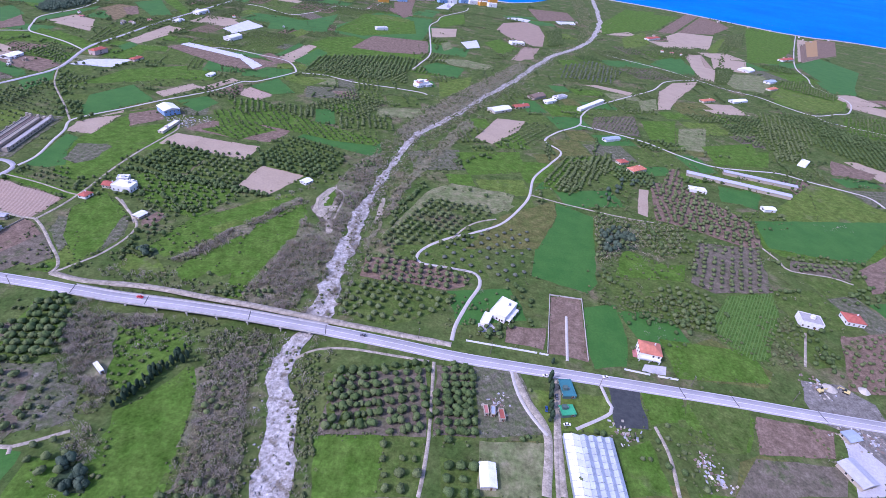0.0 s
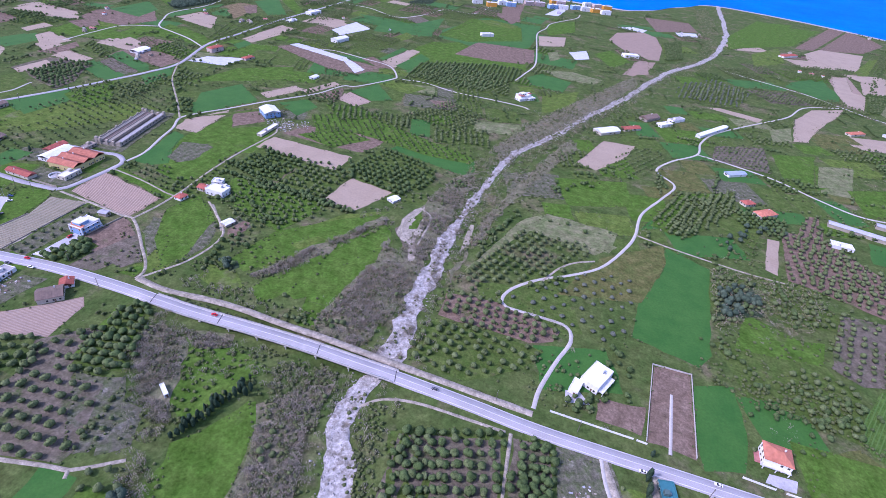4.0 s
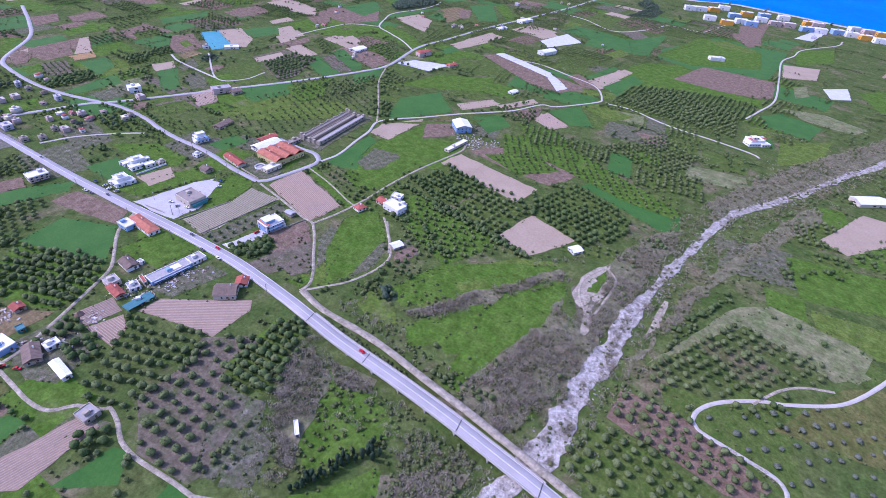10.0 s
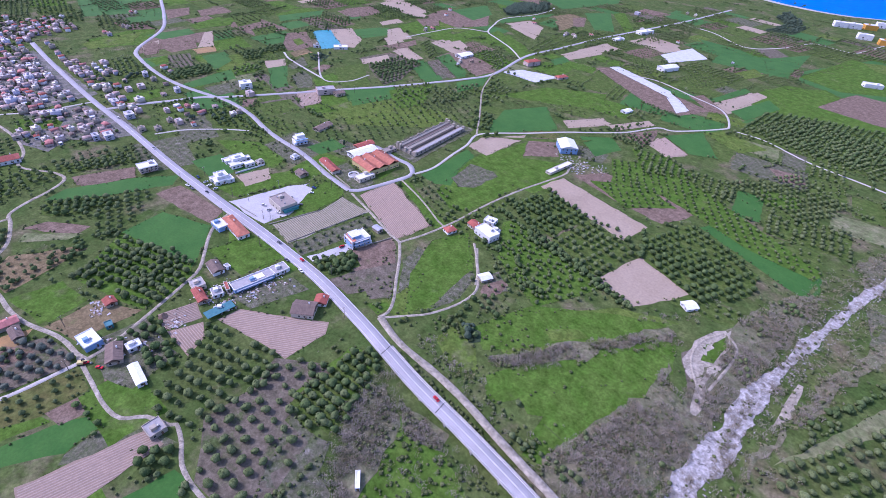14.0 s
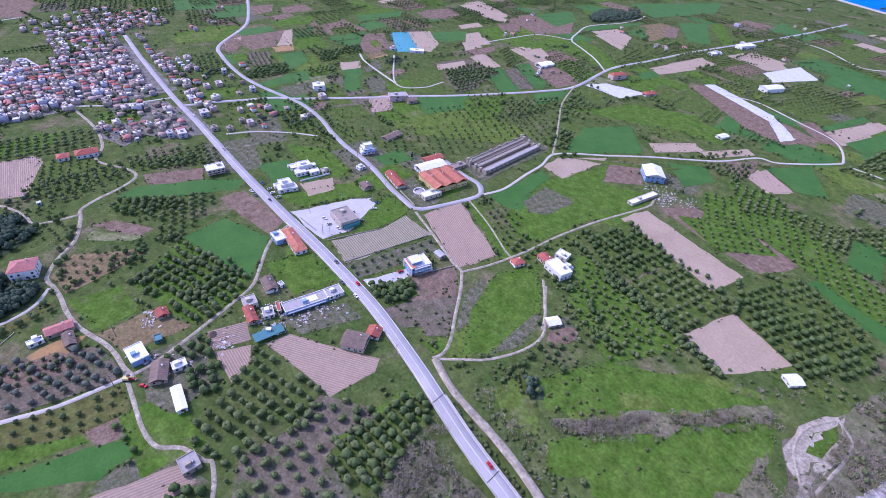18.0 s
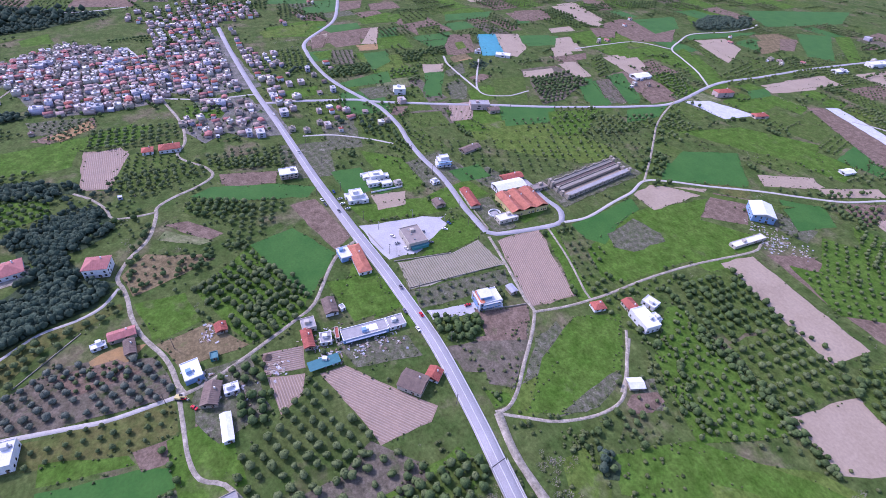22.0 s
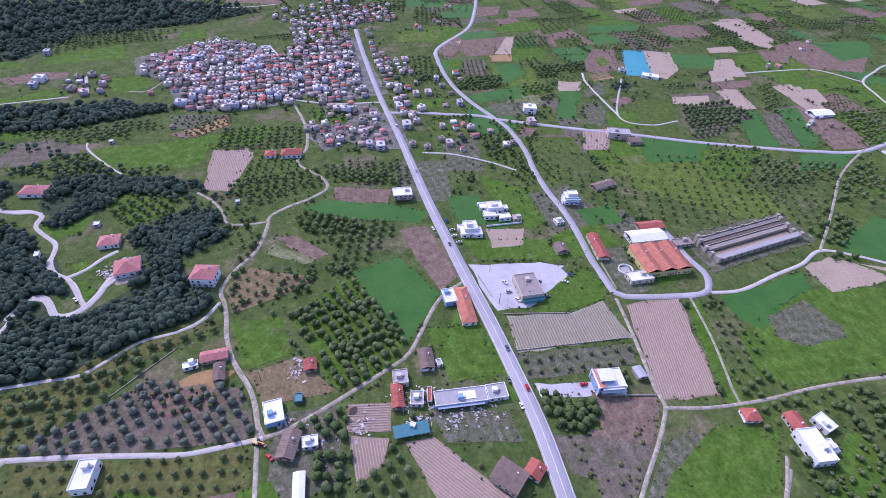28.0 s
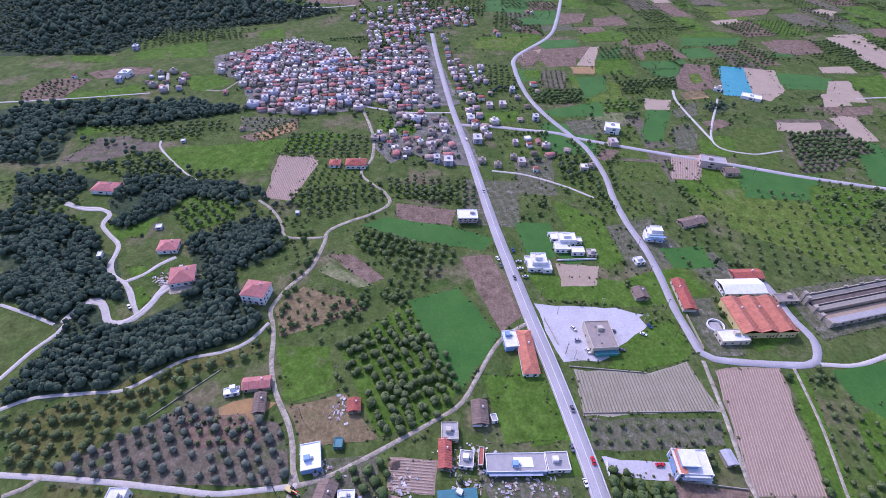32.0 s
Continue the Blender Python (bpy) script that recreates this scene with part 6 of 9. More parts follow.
hedge("bush", 4, (317, 1217), (357, 1170), (409, 1118), wide=3)
hedge("darkolive", 5, (435, 1426), (500, 1377), (538, 1318), wide=3)
hedge("darkolive", 6, (865, 1795), (674, 1432), (590, 1238), wide=3)
hedge("bush", 5, (1061, 2130), (1151, 2079), (1223, 1957), (1314, 1892), wide=4)
hedge("darkolive", 6, (868, 2070), (922, 1996), (970, 1893), wide=4)
hedge("bare", 4, (408, 498), (434, 504), (438, 497), wide=4)
hedge("darkolive", 4, (287, 580), (324, 581), (360, 581), (387, 569), wide=3)
hedge("woods", 5, (184, 496), (214, 540), (245, 558), wide=4)
hedge("darkolive", 4, (191, 323), (210, 318), (233, 331), (223, 312), (197, 311), wide=4)
hedge("darkolive", 4, (62, 285), (67, 277), (56, 269), wide=2)
hedge("bush", 3, (164, 253), (183, 250), (201, 245), (224, 242), wide=1.5)
hedge("darkolive", 5, (358, 361), (390, 388), (407, 386), wide=2)
hedge("darkolive", 5, (-345, 634), (-332, 654), (-314, 684), wide=2)
hedge("bare", 5, (-475, 460), (-474, 473), (-463, 477), wide=4)
hedge("darkolive", 5, (-504, 531), (-497, 547), (-493, 572), wide=3)
hedge("darkolive", 6, (-477, 614), (-449, 582), (-424, 553), (-408, 532), wide=5)
hedge("darkolive", 6, (-522, 678), (-499, 643), (-472, 599), wide=5)
hedge("bush", 4, (-401, 654), (-387, 667), (-390, 683), wide=3)
hedge("darkolive", 5, (-551, 282), (-534, 284), (-517, 267), wide=4)
hedge("bush", 5, (-535, 310), (-507, 330), (-473, 338), wide=4)
hedge("woods", 5, (-761, 295), (-745, 264), (-763, 250), wide=5)
hedge("darkolive", 6, (-537, 529), (-528, 567), (-514, 589), (-503, 587), wide=4)
hedge("bush", 5, (-530, 457), (-535, 470), (-528, 480), wide=4)
hedge("bush", 5, (-476, 462), (-470, 475), (-465, 481), wide=4)
hedge("darkolive", 6, (-629, 405), (-636, 424), (-668, 459), wide=4)
hedge("darkolive", 6, (-733, 431), (-680, 408), (-638, 389), wide=3)
hedge("darkolive", 4, (54, 274), (59, 270), (67, 277), (76, 286), wide=2)
hedge("darkolive", 4, (88, 321), (92, 315), (86, 302), wide=2)
hedge("bush", 3, (46, 265), (54, 270), (69, 270), wide=1.5)
hedge("darkolive", 5, (321, 419), (330, 409), (362, 410), wide=3)
hedge("darkolive", 5, (142, 362), (158, 350), (169, 342), wide=2.5)
hedge("bush", 3, (157, 212), (159, 194), (160, 176), wide=2)
hedge("bush", 3, (252, 226), (259, 222), (258, 204), wide=2)
hedge("darkolive", 4, (-252, 389), (-239, 393), (-220, 388), (-209, 383), (-201, 380), wide=2.5)
hedge("darkolive", 4, (-216, 317), (-205, 316), (-197, 314), wide=2)
hedge("darkolive", 4, (-232, 430), (-205, 426), (-174, 422), (-148, 419), wide=1.5)
hedge("darkolive", 4.5, (-285, 448), (-246, 434), (-218, 428), wide=1)
hedge("darkolive", 3, (-27, 420), (-16, 449), (-5, 481), wide=2)
hedge("bush", 3, (-42, 381), (-40, 403), (-29, 427), wide=1.5)
hedge("bush", 3, (-45, 322), (-42, 345), (-36, 371), wide=2)
hedge("darkolive", 3.5, (-422, 130), (-426, 143), (-435, 152), wide=1)
hedge("bush", 2.5, (-337, 165), (-341, 179), (-348, 193), (-363, 207), wide=1)

# ---- river bed ----
def river_bed():
    line = curve_through(RIVER, 5)
    V, F = [], []
    for i, p in enumerate(line):
        d = (line[min(i + 1, len(line) - 1)] - line[max(i - 1, 0)]).normalized()
        n = Vector((-d.y, d.x))
        w = (9.0 if p.y < 215 else 7.0 if p.y < 255 else 3.2 + 6.0 * max(0.0, min(1.0, (455 - p.y) / 110))) * 0.80 * (1 + 0.9 * noise.noise((p.x * 0.05, p.y * 0.05, 7.0))) + p.y * 0.0022
        shift = 5 * noise.noise((p.y * 0.02, 1.5, 2.0))
        for k in range(9):
            q = p + n * (shift + w * (k - 4) / 4 * (1 + 0.5 * noise.noise((p.x * 0.16, p.y * 0.16, float(k)))))
            V.append((q.x, q.y, lie(q.x, q.y) + 0.42 + 0.5 * noise.noise((q.x * 0.2, q.y * 0.2, 0.0)) - (0.15 if k in (0, 8) else 0)))
        if i:
            a = 9 * i - 9
            F += [(a + k + 1, a + k, a + k + 9, a + k + 10) for k in range(8)]
    tagged(mesh_of("river_bed", V, F, "gravel"), "dry stony river bed with pale grey gravel", "river", "", "structure")
    rng = np.random.default_rng(5)
    V, F = [], []
    for i in range(3600):
        p = line[int(rng.integers(0, int(len(line) * 0.55)))]
        v, f = clump(rng, rng.uniform(0.25, 0.9))
        x, y = p.x + rng.normal(0, 5), p.y + rng.normal(0, 5)
        F.append(f + 6 * i)
        V.append(v * (1, 1, 0.6) + (x, y, lie(x, y) + 0.45))
    tagged(mesh_of("river_stones", np.concatenate(V), np.concatenate(F), "gravel"), "pale boulders scattered on the dry river bed", "stones", "", "stuff")


river_bed()
rng = np.random.default_rng(77)
for p in curve_through(RIVER, 5):
    if rng.random() < 0.85:
        spot(["bare", "reed", "bush"][int(rng.integers(0, 3))], p.x + rng.normal(0, 5), p.y + rng.normal(0, 2), rng.uniform(0.3, 0.8), rng.uniform(0, 6))
for p in curve_through(RIVER, 2.6):
    for side in (-1, 1):
        for _ in range(2 if p.y < 900 else 1):
            off = side * (7 + abs(rng.normal(0, 10 if p.y < 700 else 17)))
            spot(["reed", "bush", "bare", "bare"][int(rng.integers(0, 4))], p.x + off, p.y + rng.normal(0, 3), rng.uniform(0.6, 1.2), rng.uniform(0, 6))


# brush islands in the wide bed
for p in curve_through(RIVER, 8):
    if 262 < p.y < 620:
        ix, iy = p.x + 5 * noise.noise((p.y * 0.02, 1.5, 2.0)) + rng.normal(0, 3.5), p.y + rng.normal(0, 3)
        for _ in range(int(rng.integers(6, 18))):
            spot(("bare", "reed", "bush", "bare")[int(rng.integers(0, 4))], ix + rng.normal(0, 1.6), iy + rng.normal(0, 3.2), rng.uniform(0.6, 1.1), rng.uniform(0, 6))


# ---- highway bridge ----
HIGHWAY = [(-944, 214), (-848, 217), (-711, 225), (-618, 234), (-516, 242), (-460, 248), (-417, 253), (-379, 258), (-340, 262), (-300, 265), (-250, 264), (-218, 262), (-190, 260.5), (-150, 260.5), (-110, 259.5), (-71, 257), (-49, 255.5), (-2, 251), (46, 246), (126, 243), (215, 239), (307, 234), (600, 222), (1100, 205)]
DECK = 0.75
main_line = curve_through(HIGHWAY, 4)
def highway_width(x):
    """Wider on the bridge than in the village street."""
    return 8.6 + min(0.0, max(-3.2, (x + 400) / 90))


road("road", highway_width, "asphalt", *HIGHWAY, z=DECK, skirt=0.5, label="two-lane grey asphalt highway with white edge lines", rough=0.01)


def along(line, off, lo, hi, z0, z1, wide):
    """A bar that follows a line at that distance to its side, from x lo to x hi."""
    V, F = [], []
    run = [(i, p) for i, p in enumerate(line) if lo <= p.x <= hi]
    for k, (i, p) in enumerate(run):
        d = (line[min(i + 1, len(line) - 1)] - line[max(i - 1, 0)]).normalized()
        n = Vector((-d.y, d.x))
        for o, z in ((off - wide / 2, z0), (off - wide / 2, z1), (off + wide / 2, z1), (off + wide / 2, z0)):
            q = p + n * o
            V.append((q.x, q.y, z))
        if k:
            a = 4 * k - 4
            F += [(a + m, a + (m + 1) % 4, a + 4 + (m + 1) % 4, a + 4 + m) for m in range(4)]
    return V, F


for off in (-3.9, 3.9):
    tagged(mesh_of("edge_line", *along(main_line, off, -420, 1000, DECK + 0.05, DECK + 0.09, 0.45), "paint_white"), "white painted edge line of the highway", "road marking", "road markings", "structure")
tagged(mesh_of("centre_line", *along(main_line, 0, -620, 1000, DECK + 0.05, DECK + 0.09, 0.4), "paint_white"), "white painted centre line of the highway", "road marking", "road markings", "structure")

bridge = thing("bridge", pose(0, 0, 0), "long low concrete girder bridge carrying the highway over a river", "bridge")
for off in (-3.9, -1.3, 1.3, 3.9):
    mesh_of("girder", *along(main_line, off, -222, -46, DECK - 1.5, DECK - 0.3, 0.7), "concrete", bridge)
mesh_of("deck", *along(main_line, 0, -222, -46, DECK - 0.35, DECK - 0.05, 9.8), "concrete", bridge)
for off in (-4.75, 4.75):
    mesh_of("kerb", *along(main_line, off, -222, -46, DECK - 0.4, DECK + 0.25, 0.5), "concrete", bridge)
    for z in (0.6, 0.95):
        mesh_of("handrail", *along(main_line, off, -222, -46, DECK + z, DECK + z + 0.09, 0.12), "metal_grey", bridge)
post = box(-0.08, 0.08, -0.08, 0.08, 0.2, 1.05)
post_mesh = part("railing_post", post, "metal_grey", bridge).data
pier_bm = bmesh.new()
for y in (-3.9, -1.3, 1.3, 3.9):
    bmesh.ops.create_cone(pier_bm, cap_ends=True, segments=10, radius1=0.45, radius2=0.4, depth=7, matrix=Matrix.Translation((0, y, -5.2)))
block(pier_bm, -0.7, 0.7, -4.8, 4.8, -2.3, -1.5)
pier_mesh = None
last, count = -999, 0
for p in main_line:
    if -222 <= p.x <= -46:
        for off in (-4.75, 4.75):
            ob = new("railing_post", post_mesh)
            ob.parent, ob.location = bridge, (p.x, p.y + off, DECK)
        if p.x - last > 19.0:
            last = p.x
            if pier_mesh is None:
                ob = part("pier", pier_bm, "concrete", bridge)
                pier_mesh = ob.data
            else:
                ob = new("pier", pier_mesh)
                ob.parent = bridge
            ob.location = (p.x, p.y, DECK)
joint_mesh = None
for x in (-221, -171, -99, -49, 183, 216, 268):
    p = min(main_line, key=lambda q: abs(q.x - x))
    bm = box(-0.22, 0.22, -4.3, 4.3, 0.045, 0.10)
    ob = tagged(part("expansion_joint", bm, "joint_dark"), "dark expansion joint across the road deck", "joint", "deck joints", "structure")
    ob.location, ob.rotation_euler = (p.x, p.y, DECK), (0, 0, 0.2)
# reeds and shade between the highway and the old road
hedge("bush", 2.0, (-222, 267.5), (-190, 268.5), (-165, 268.5), (-130, 267), (-80, 263.5), (-30, 259), wide=0.7)
hedge("bare", 6, (-215, 280), (-165, 281), (-120, 277), (-80, 273), wide=2.5)


# ---- houses ----
PALE = ["white", "white", "cream", "pinkwall", "lilac", "white"]


def windows(parent, w, d, h, floors, seed, plain):
    """Dark panes in pale frames; plain: panes alone, and fewer of them."""
    rng = random.Random(seed)
    if plain:
        first = None
        for side in range(4):
            if (side + seed) % 4 == 3:
                continue
            run, out = (w, d / 2) if side % 2 == 0 else (d, w / 2)
            for fl in range(floors):
                if first is None:
                    first = part("window", box(-1.5, 1.5, -0.06, 0.05, -0.7, 0.7), "glass_dark", parent)
                    ob = first
                else:
                    ob = new("window", first.data)
                    ob.parent = parent
                ob.matrix_basis = pose(0, 0, 0, 0, 0, 90 * side) @ pose(rng.uniform(-0.2, 0.2) * run, -out, 1.6 + fl * 2.9, 0, 0, 0)
        return
    step = 3.2
    frame_m = pane_m = None
    for side in range(4):
        run = w if side % 2 == 0 else d
        out = (d if side % 2 == 0 else w) / 2
        n = min(4, max(1, int(run / step)))
        for fl in range(floors):
            for i in range(n):
                if rng.random() < 0.25:
                    continue
                u = (i + 0.5) * run / n - run / 2
                ob = None
                if frame_m is None:
                    bm = bmesh.new()
                    for b in ((-0.75, 0.75, -0.06, 0.10, -0.85, -0.7), (-0.75, 0.75, -0.06, 0.10, 0.7, 0.85), (-0.75, -0.6, -0.06, 0.10, -0.7, 0.7), (0.6, 0.75, -0.06, 0.10, -0.7, 0.7)):
                        block(bm, *b)
                    ob = part("window", bm, "cream", parent)
                    pane = part("pane", box(-0.6, 0.6, -0.05, 0.02, -0.7, 0.7), "glass_dark", ob)
                    frame_m, pane_m = ob.data, pane.data
                else:
                    ob = new("window", frame_m)
                    ob.parent = parent
                    pane = new("pane", pane_m)
                    pane.parent = ob
                ob.matrix_basis = pose(0, 0, 0, 0, 0, 90 * side) @ pose(u, -out, 1.6 + fl * 2.9, 0, 0, 0)


def house_type(w, d, h, roof, wall, cover, seed=0, detail=True, label="", category="house", group="", plain=False):
    """A building at the origin: walls, roof, chimney or tank, windows and a door. Its base stands at z = 0."""
    base = tagged(new("house"), label, category, group)
    rng = random.Random(seed)
    a, b = w / 2, d / 2
    part("wall", box(-a, a, -b, b, -0.4, h), wall, base)
    if roof == "flat":
        bm = bmesh.new()
        block(bm, -a + 0.25, a - 0.25, -b + 0.25, b - 0.25, h - 0.1, h + 0.12)
        part("roof", bm, cover, base)
        bm = bmesh.new()
        for r in ((-a - 0.05, a + 0.05, -b - 0.05, -b + 0.25), (-a - 0.05, a + 0.05, b - 0.25, b + 0.05), (-a - 0.05, -a + 0.25, -b + 0.25, b - 0.25), (a - 0.25, a + 0.05, -b + 0.25, b - 0.25)):
            block(bm, *r, h - 0.1, h + 0.55)
        part("parapet", bm, wall if wall in ("white", "cream", "stone", "pinkwall") else cover if cover.startswith(("sheet", "tile")) else "white", base)
        if detail and w > 12 and h > 5.5 and not plain:
            part("upper_floor", box(-a * 0.75, a * 0.2, -b * 0.55, b * 0.7, h + 0.1, h + 2.6), wall, base)
            part("upper_roof", box(-a * 0.8, a * 0.25, -b * 0.6, b * 0.75, h + 2.6, h + 2.85), cover, base)
            part("terrace", box(a * 0.2, a * 1.15, -b * 1.2, -b * 0.3, -0.3, 0.35), "flat_white", base)
            part("pergola", box(a * 0.3, a * 1.1, -b * 1.15, -b, 2.6, 2.8), "white", base)
            for px in (a * 0.33, a * 1.06):
                part("column", box(px - 0.12, px + 0.12, -b * 1.13, -b * 1.13 + 0.24, 0.3, 2.6), "white", base)
        elif detail and w > 6:
            cx, cy = rng.uniform(-a * 0.5, a * 0.4), rng.uniform(-b * 0.4, b * 0.5)
            part("stair_head", box(cx - 1.4, cx + 1.4, cy - 1.2, cy + 1.2, h + 0.1, h + 2.3), wall, base)
            bm = bmesh.new()
            bmesh.ops.create_cone(bm, cap_ends=True, segments=10, radius1=0.5, radius2=0.5, depth=1.1, matrix=pose(cx + 2.3, cy, h + 0.7, 90, 0, 0))
            part("water_tank", bm, "metal_grey", base)
    else:
        rise = min(a, b) * (0.42 if cover.startswith("tile") else 0.28)
        o = 0.45
        long_x = w >= d
        inset = min(a, b) if roof == "hip" else 0.0
        A, B = a + o, b + o
        if long_x:
            ridge = [(-A + inset, 0), (A - inset, 0)]
        else:
            ridge = [(0, -B + inset), (0, B - inset)]
        bm = bmesh.new()
        for lift, flip in ((0.0, True), (0.22, False)):
            c = [bm.verts.new((x, y, h - 0.05 + lift)) for x, y in ((-A, -B), (A, -B), (A, B), (-A, B))]
            r = [bm.verts.new((x, y, h + rise + lift)) for x, y in ridge]
            fs = ([c[0], c[1], r[1], r[0]], [c[2], c[3], r[0], r[1]], [c[1], c[2], r[1]], [c[3], c[0], r[0]]) if long_x else ([c[1], c[2], r[1], r[0]], [c[3], c[0], r[0], r[1]], [c[0], c[1], r[0]], [c[2], c[3], r[1]])
            for f in fs:
                bm.faces.new(f[::-1] if flip else f)
        bmesh.ops.bridge_loops(bm, edges=[e for e in bm.edges if e.is_boundary])
        part("roof", bm, cover, base)
        if detail and cover.startswith("tile"):
            # raised tile courses
            bm = bmesh.new()
            n = int((2 * A if long_x else 2 * B) / 1.2)
            for k in range(1, n):
                u = (k / n - 0.5) * 2
                for s in (-1, 1):
                    if long_x:
                        x, top = u * A, max(0.0, 1 - max(0.0, (abs(u * A) - (A - inset)) / max(inset, 0.01))) if inset else 1.0
                        p, q = (x, s * B, h + 0.2), (x, s * B * (1 - top), h + 0.2 + rise * top)
                        e = (0.1, 0, 0)
                    else:
                        y, top = u * B, max(0.0, 1 - max(0.0, (abs(u * B) - (B - inset)) / max(inset, 0.01))) if inset else 1.0
                        p, q = (s * A, y, h + 0.2), (s * A * (1 - top), y, h + 0.2 + rise * top)
                        e = (0, 0.1, 0)
                    e = Vector(e)
                    vs = [bm.verts.new(Vector(p) - e), bm.verts.new(Vector(p) + e), bm.verts.new(Vector(q) + e), bm.verts.new(Vector(q) - e)]
                    up = [bm.verts.new(v.co + Vector((0, 0, 0.12))) for v in vs]
                    bm.faces.new(up)
                    for i in range(4):
                        bm.faces.new((vs[i], vs[(i + 1) % 4], up[(i + 1) % 4], up[i]))
            part("tile_course", bm, cover, base)
            part("chimney", box(a * 0.4 - 0.35, a * 0.4 + 0.35, b * 0.3 - 0.35, b * 0.3 + 0.35, h, h + rise + 0.9), "white", base)
    if detail:
        windows(base, w, d, h, 2 if h > 5.5 else 1, seed, plain)
    door = part("door", box(-0.5, 0.5, -b - 0.06, -b + 0.1, 0, 2.1), "wood_door", base)
    door.location.x = min(a - 0.8, w * 0.18)
    return base


def building(x, y, turn, w, d, h, roof, wall, cover, label):
    far = math.hypot(x + 100, y - 250) > 520
    kind = "barn" if any(k in label for k in ("shed", "barn", "store", "warehouse", "hall", "stable", "container", "greenhouse", "hut")) else "house"
    h *= 0.72 if h <= 5 else 0.88
    ob = house_type(w, d, h, roof, wall, cover, int(abs(x) + abs(y)), True, label, kind, "", far)
    ob.name = dict(barn="farm_shed").get(kind, "house")
    ob.matrix_basis = pose(x, y, lie(x, y) + 0.1, 0, 0, turn)
    return ob


# x, y, turn, width, depth, height, roof, wall, cover
# white workshop: the blue shade on its front is put into the wall colour
building(-333, 132, 99, 9.4, 13, 5, 'flat', 'bluewall', 'sheet_white', 'white flat-roofed workshop with pale blue walls beside a track')
building(-321, 310, 85, 15.8, 12, 7, 'flat', 'bluewall', 'white', 'two-storey villa with pale blue walls and white terrace')
building(-326, 228, 88, 28.1, 9, 4, 'flat', 'bluewall', 'flat_grey', 'long low blue-walled shop with a grey flat roof')
building(-326, 248, 90, 10.8, 9, 3.5, 'flat', 'white', 'flat_grey', 'low white annexe with a pale flat roof')
building(-332, 195, 87, 5.8, 14, 4, 'gable', 'stone', 'tile_red', 'red sheet-roofed store beside a rubbish-strewn yard')
building(-343, 198, 88, 8.3, 9, 5, 'flat', 'cream', 'flat_grey', 'unfinished grey flat-roofed block with open terrace')
building(-353, 214, 88, 7.7, 13, 4, 'gable', 'white', 'tile_brown', 'small white cottage with a weathered brown roof')
building(-390, 245, 90, 8.8, 30, 4.5, 'hip', 'white', 'tile_orange', 'long single-storey house with orange tiled hip roof')
building(-399, 237, 94, 8, 12, 5, 'flat', 'bluewall', 'flat_white', 'white flat-roofed house with blue lower wall')
building(-399, 290, 91, 15, 20, 6, 'flat', 'cream', 'flat_brown', 'roadside restaurant with brown flat roof and teal front')
building(-466, 338, 99, 6.4, 6, 3, 'flat', 'white', 'flat_white', 'small white roadside pump house')
building(-434, 327, 92, 8.3, 9, 4, 'gable', 'stone', 'tile_brown', 'small stone barn with a grey-brown gable roof')
building(-432, 355, 175, 26.3, 8, 4, 'gable', 'cream', 'tile_red', 'long narrow roadside shed with red tiled roof')
building(-437, 396, 90, 28, 13, 5, 'gable', 'white', 'sheet_white', 'long white warehouse with low metal roof')
building(-449, 406, 91, 20, 9, 4, 'gable', 'stone', 'tile_red', 'old stone shed with a patched red roof')
building(-411, 381, 90, 10.9, 28, 6, 'gable', 'yellow', 'tile_orange', 'oil mill hall with orange tiled gable roof')
building(-411, 392, 90, 11, 28, 6, 'gable', 'yellow', 'tile_orange', 'oil mill hall with orange tiled gable roof')
building(-411, 404, 90, 11, 28, 6, 'gable', 'yellow', 'tile_orange', 'oil mill hall with orange tiled gable roof')
building(-397, 370, 91, 17.4, 9, 4.5, 'flat', 'cream', 'flat_white', 'cream annexe of the oil mill with flat roof')
building(-562, -59, 84, 18, 12, 4.5, 'hip', 'white', 'tile_pink', 'hilltop bungalow with pink-red hip roof')
building(-489, 14, 94, 12.9, 11, 4.5, 'hip', 'white', 'tile_pink', 'hillside house with pale red hip roof')
building(-459, 33, 102, 15.1, 15, 5, 'hip', 'white', 'tile_pink', 'large hillside house with pale red hip roof')
building(-441, 84, 79, 14.6, 13, 8, 'hip', 'white', 'tile_pink', 'white two-storey villa with red canopy roofs')
building(-360, 150, 94, 6.3, 7, 3.5, 'gable', 'stone', 'tile_red', 'small red-roofed shed in a straw yard')
building(-340, 144, 88, 4.1, 5, 3, 'flat', 'teal', 'sheet_teal', 'small teal-covered store beside a yard')
building(-375, 98, 95, 13.8, 7, 4, 'gable', 'stone', 'tile_pink', 'long low barn with faded pink roof')
building(-363, 102, 94, 5.5, 11, 4, 'gable', 'stone', 'tile_brown', 'dark grey gabled animal shed')
building(-371, 86, 100, 7.8, 4, 3, 'flat', 'white', 'sheet_white', 'narrow white shed beside an olive grove')
building(-597, 116, 89, 9.1, 9, 4, 'hip', 'white', 'tile_red', 'small village house with red hip roof')
building(-596, 134, 89, 17.3, 11, 5, 'hip', 'white', 'tile_red', 'wide village house with red tiled roof')
building(-314, 140, 74, 8.3, 14, 4, 'gable', 'stone', 'tile_brown', 'old barn with weathered brown roof beside a lane')
building(-291, 145, 89, 4.8, 16, 4, 'gable', 'white', 'sheet_white', 'long white metal-roofed shed among trees')
building(-314, 150, 91, 7.6, 6, 3.5, 'flat', 'white', 'sheet_white', 'small white shed under trees')
building(-252, 141, 97, 8.4, 9, 4, 'flat', 'stone', 'flat_grey', 'ruined pale house with a broken flat roof')
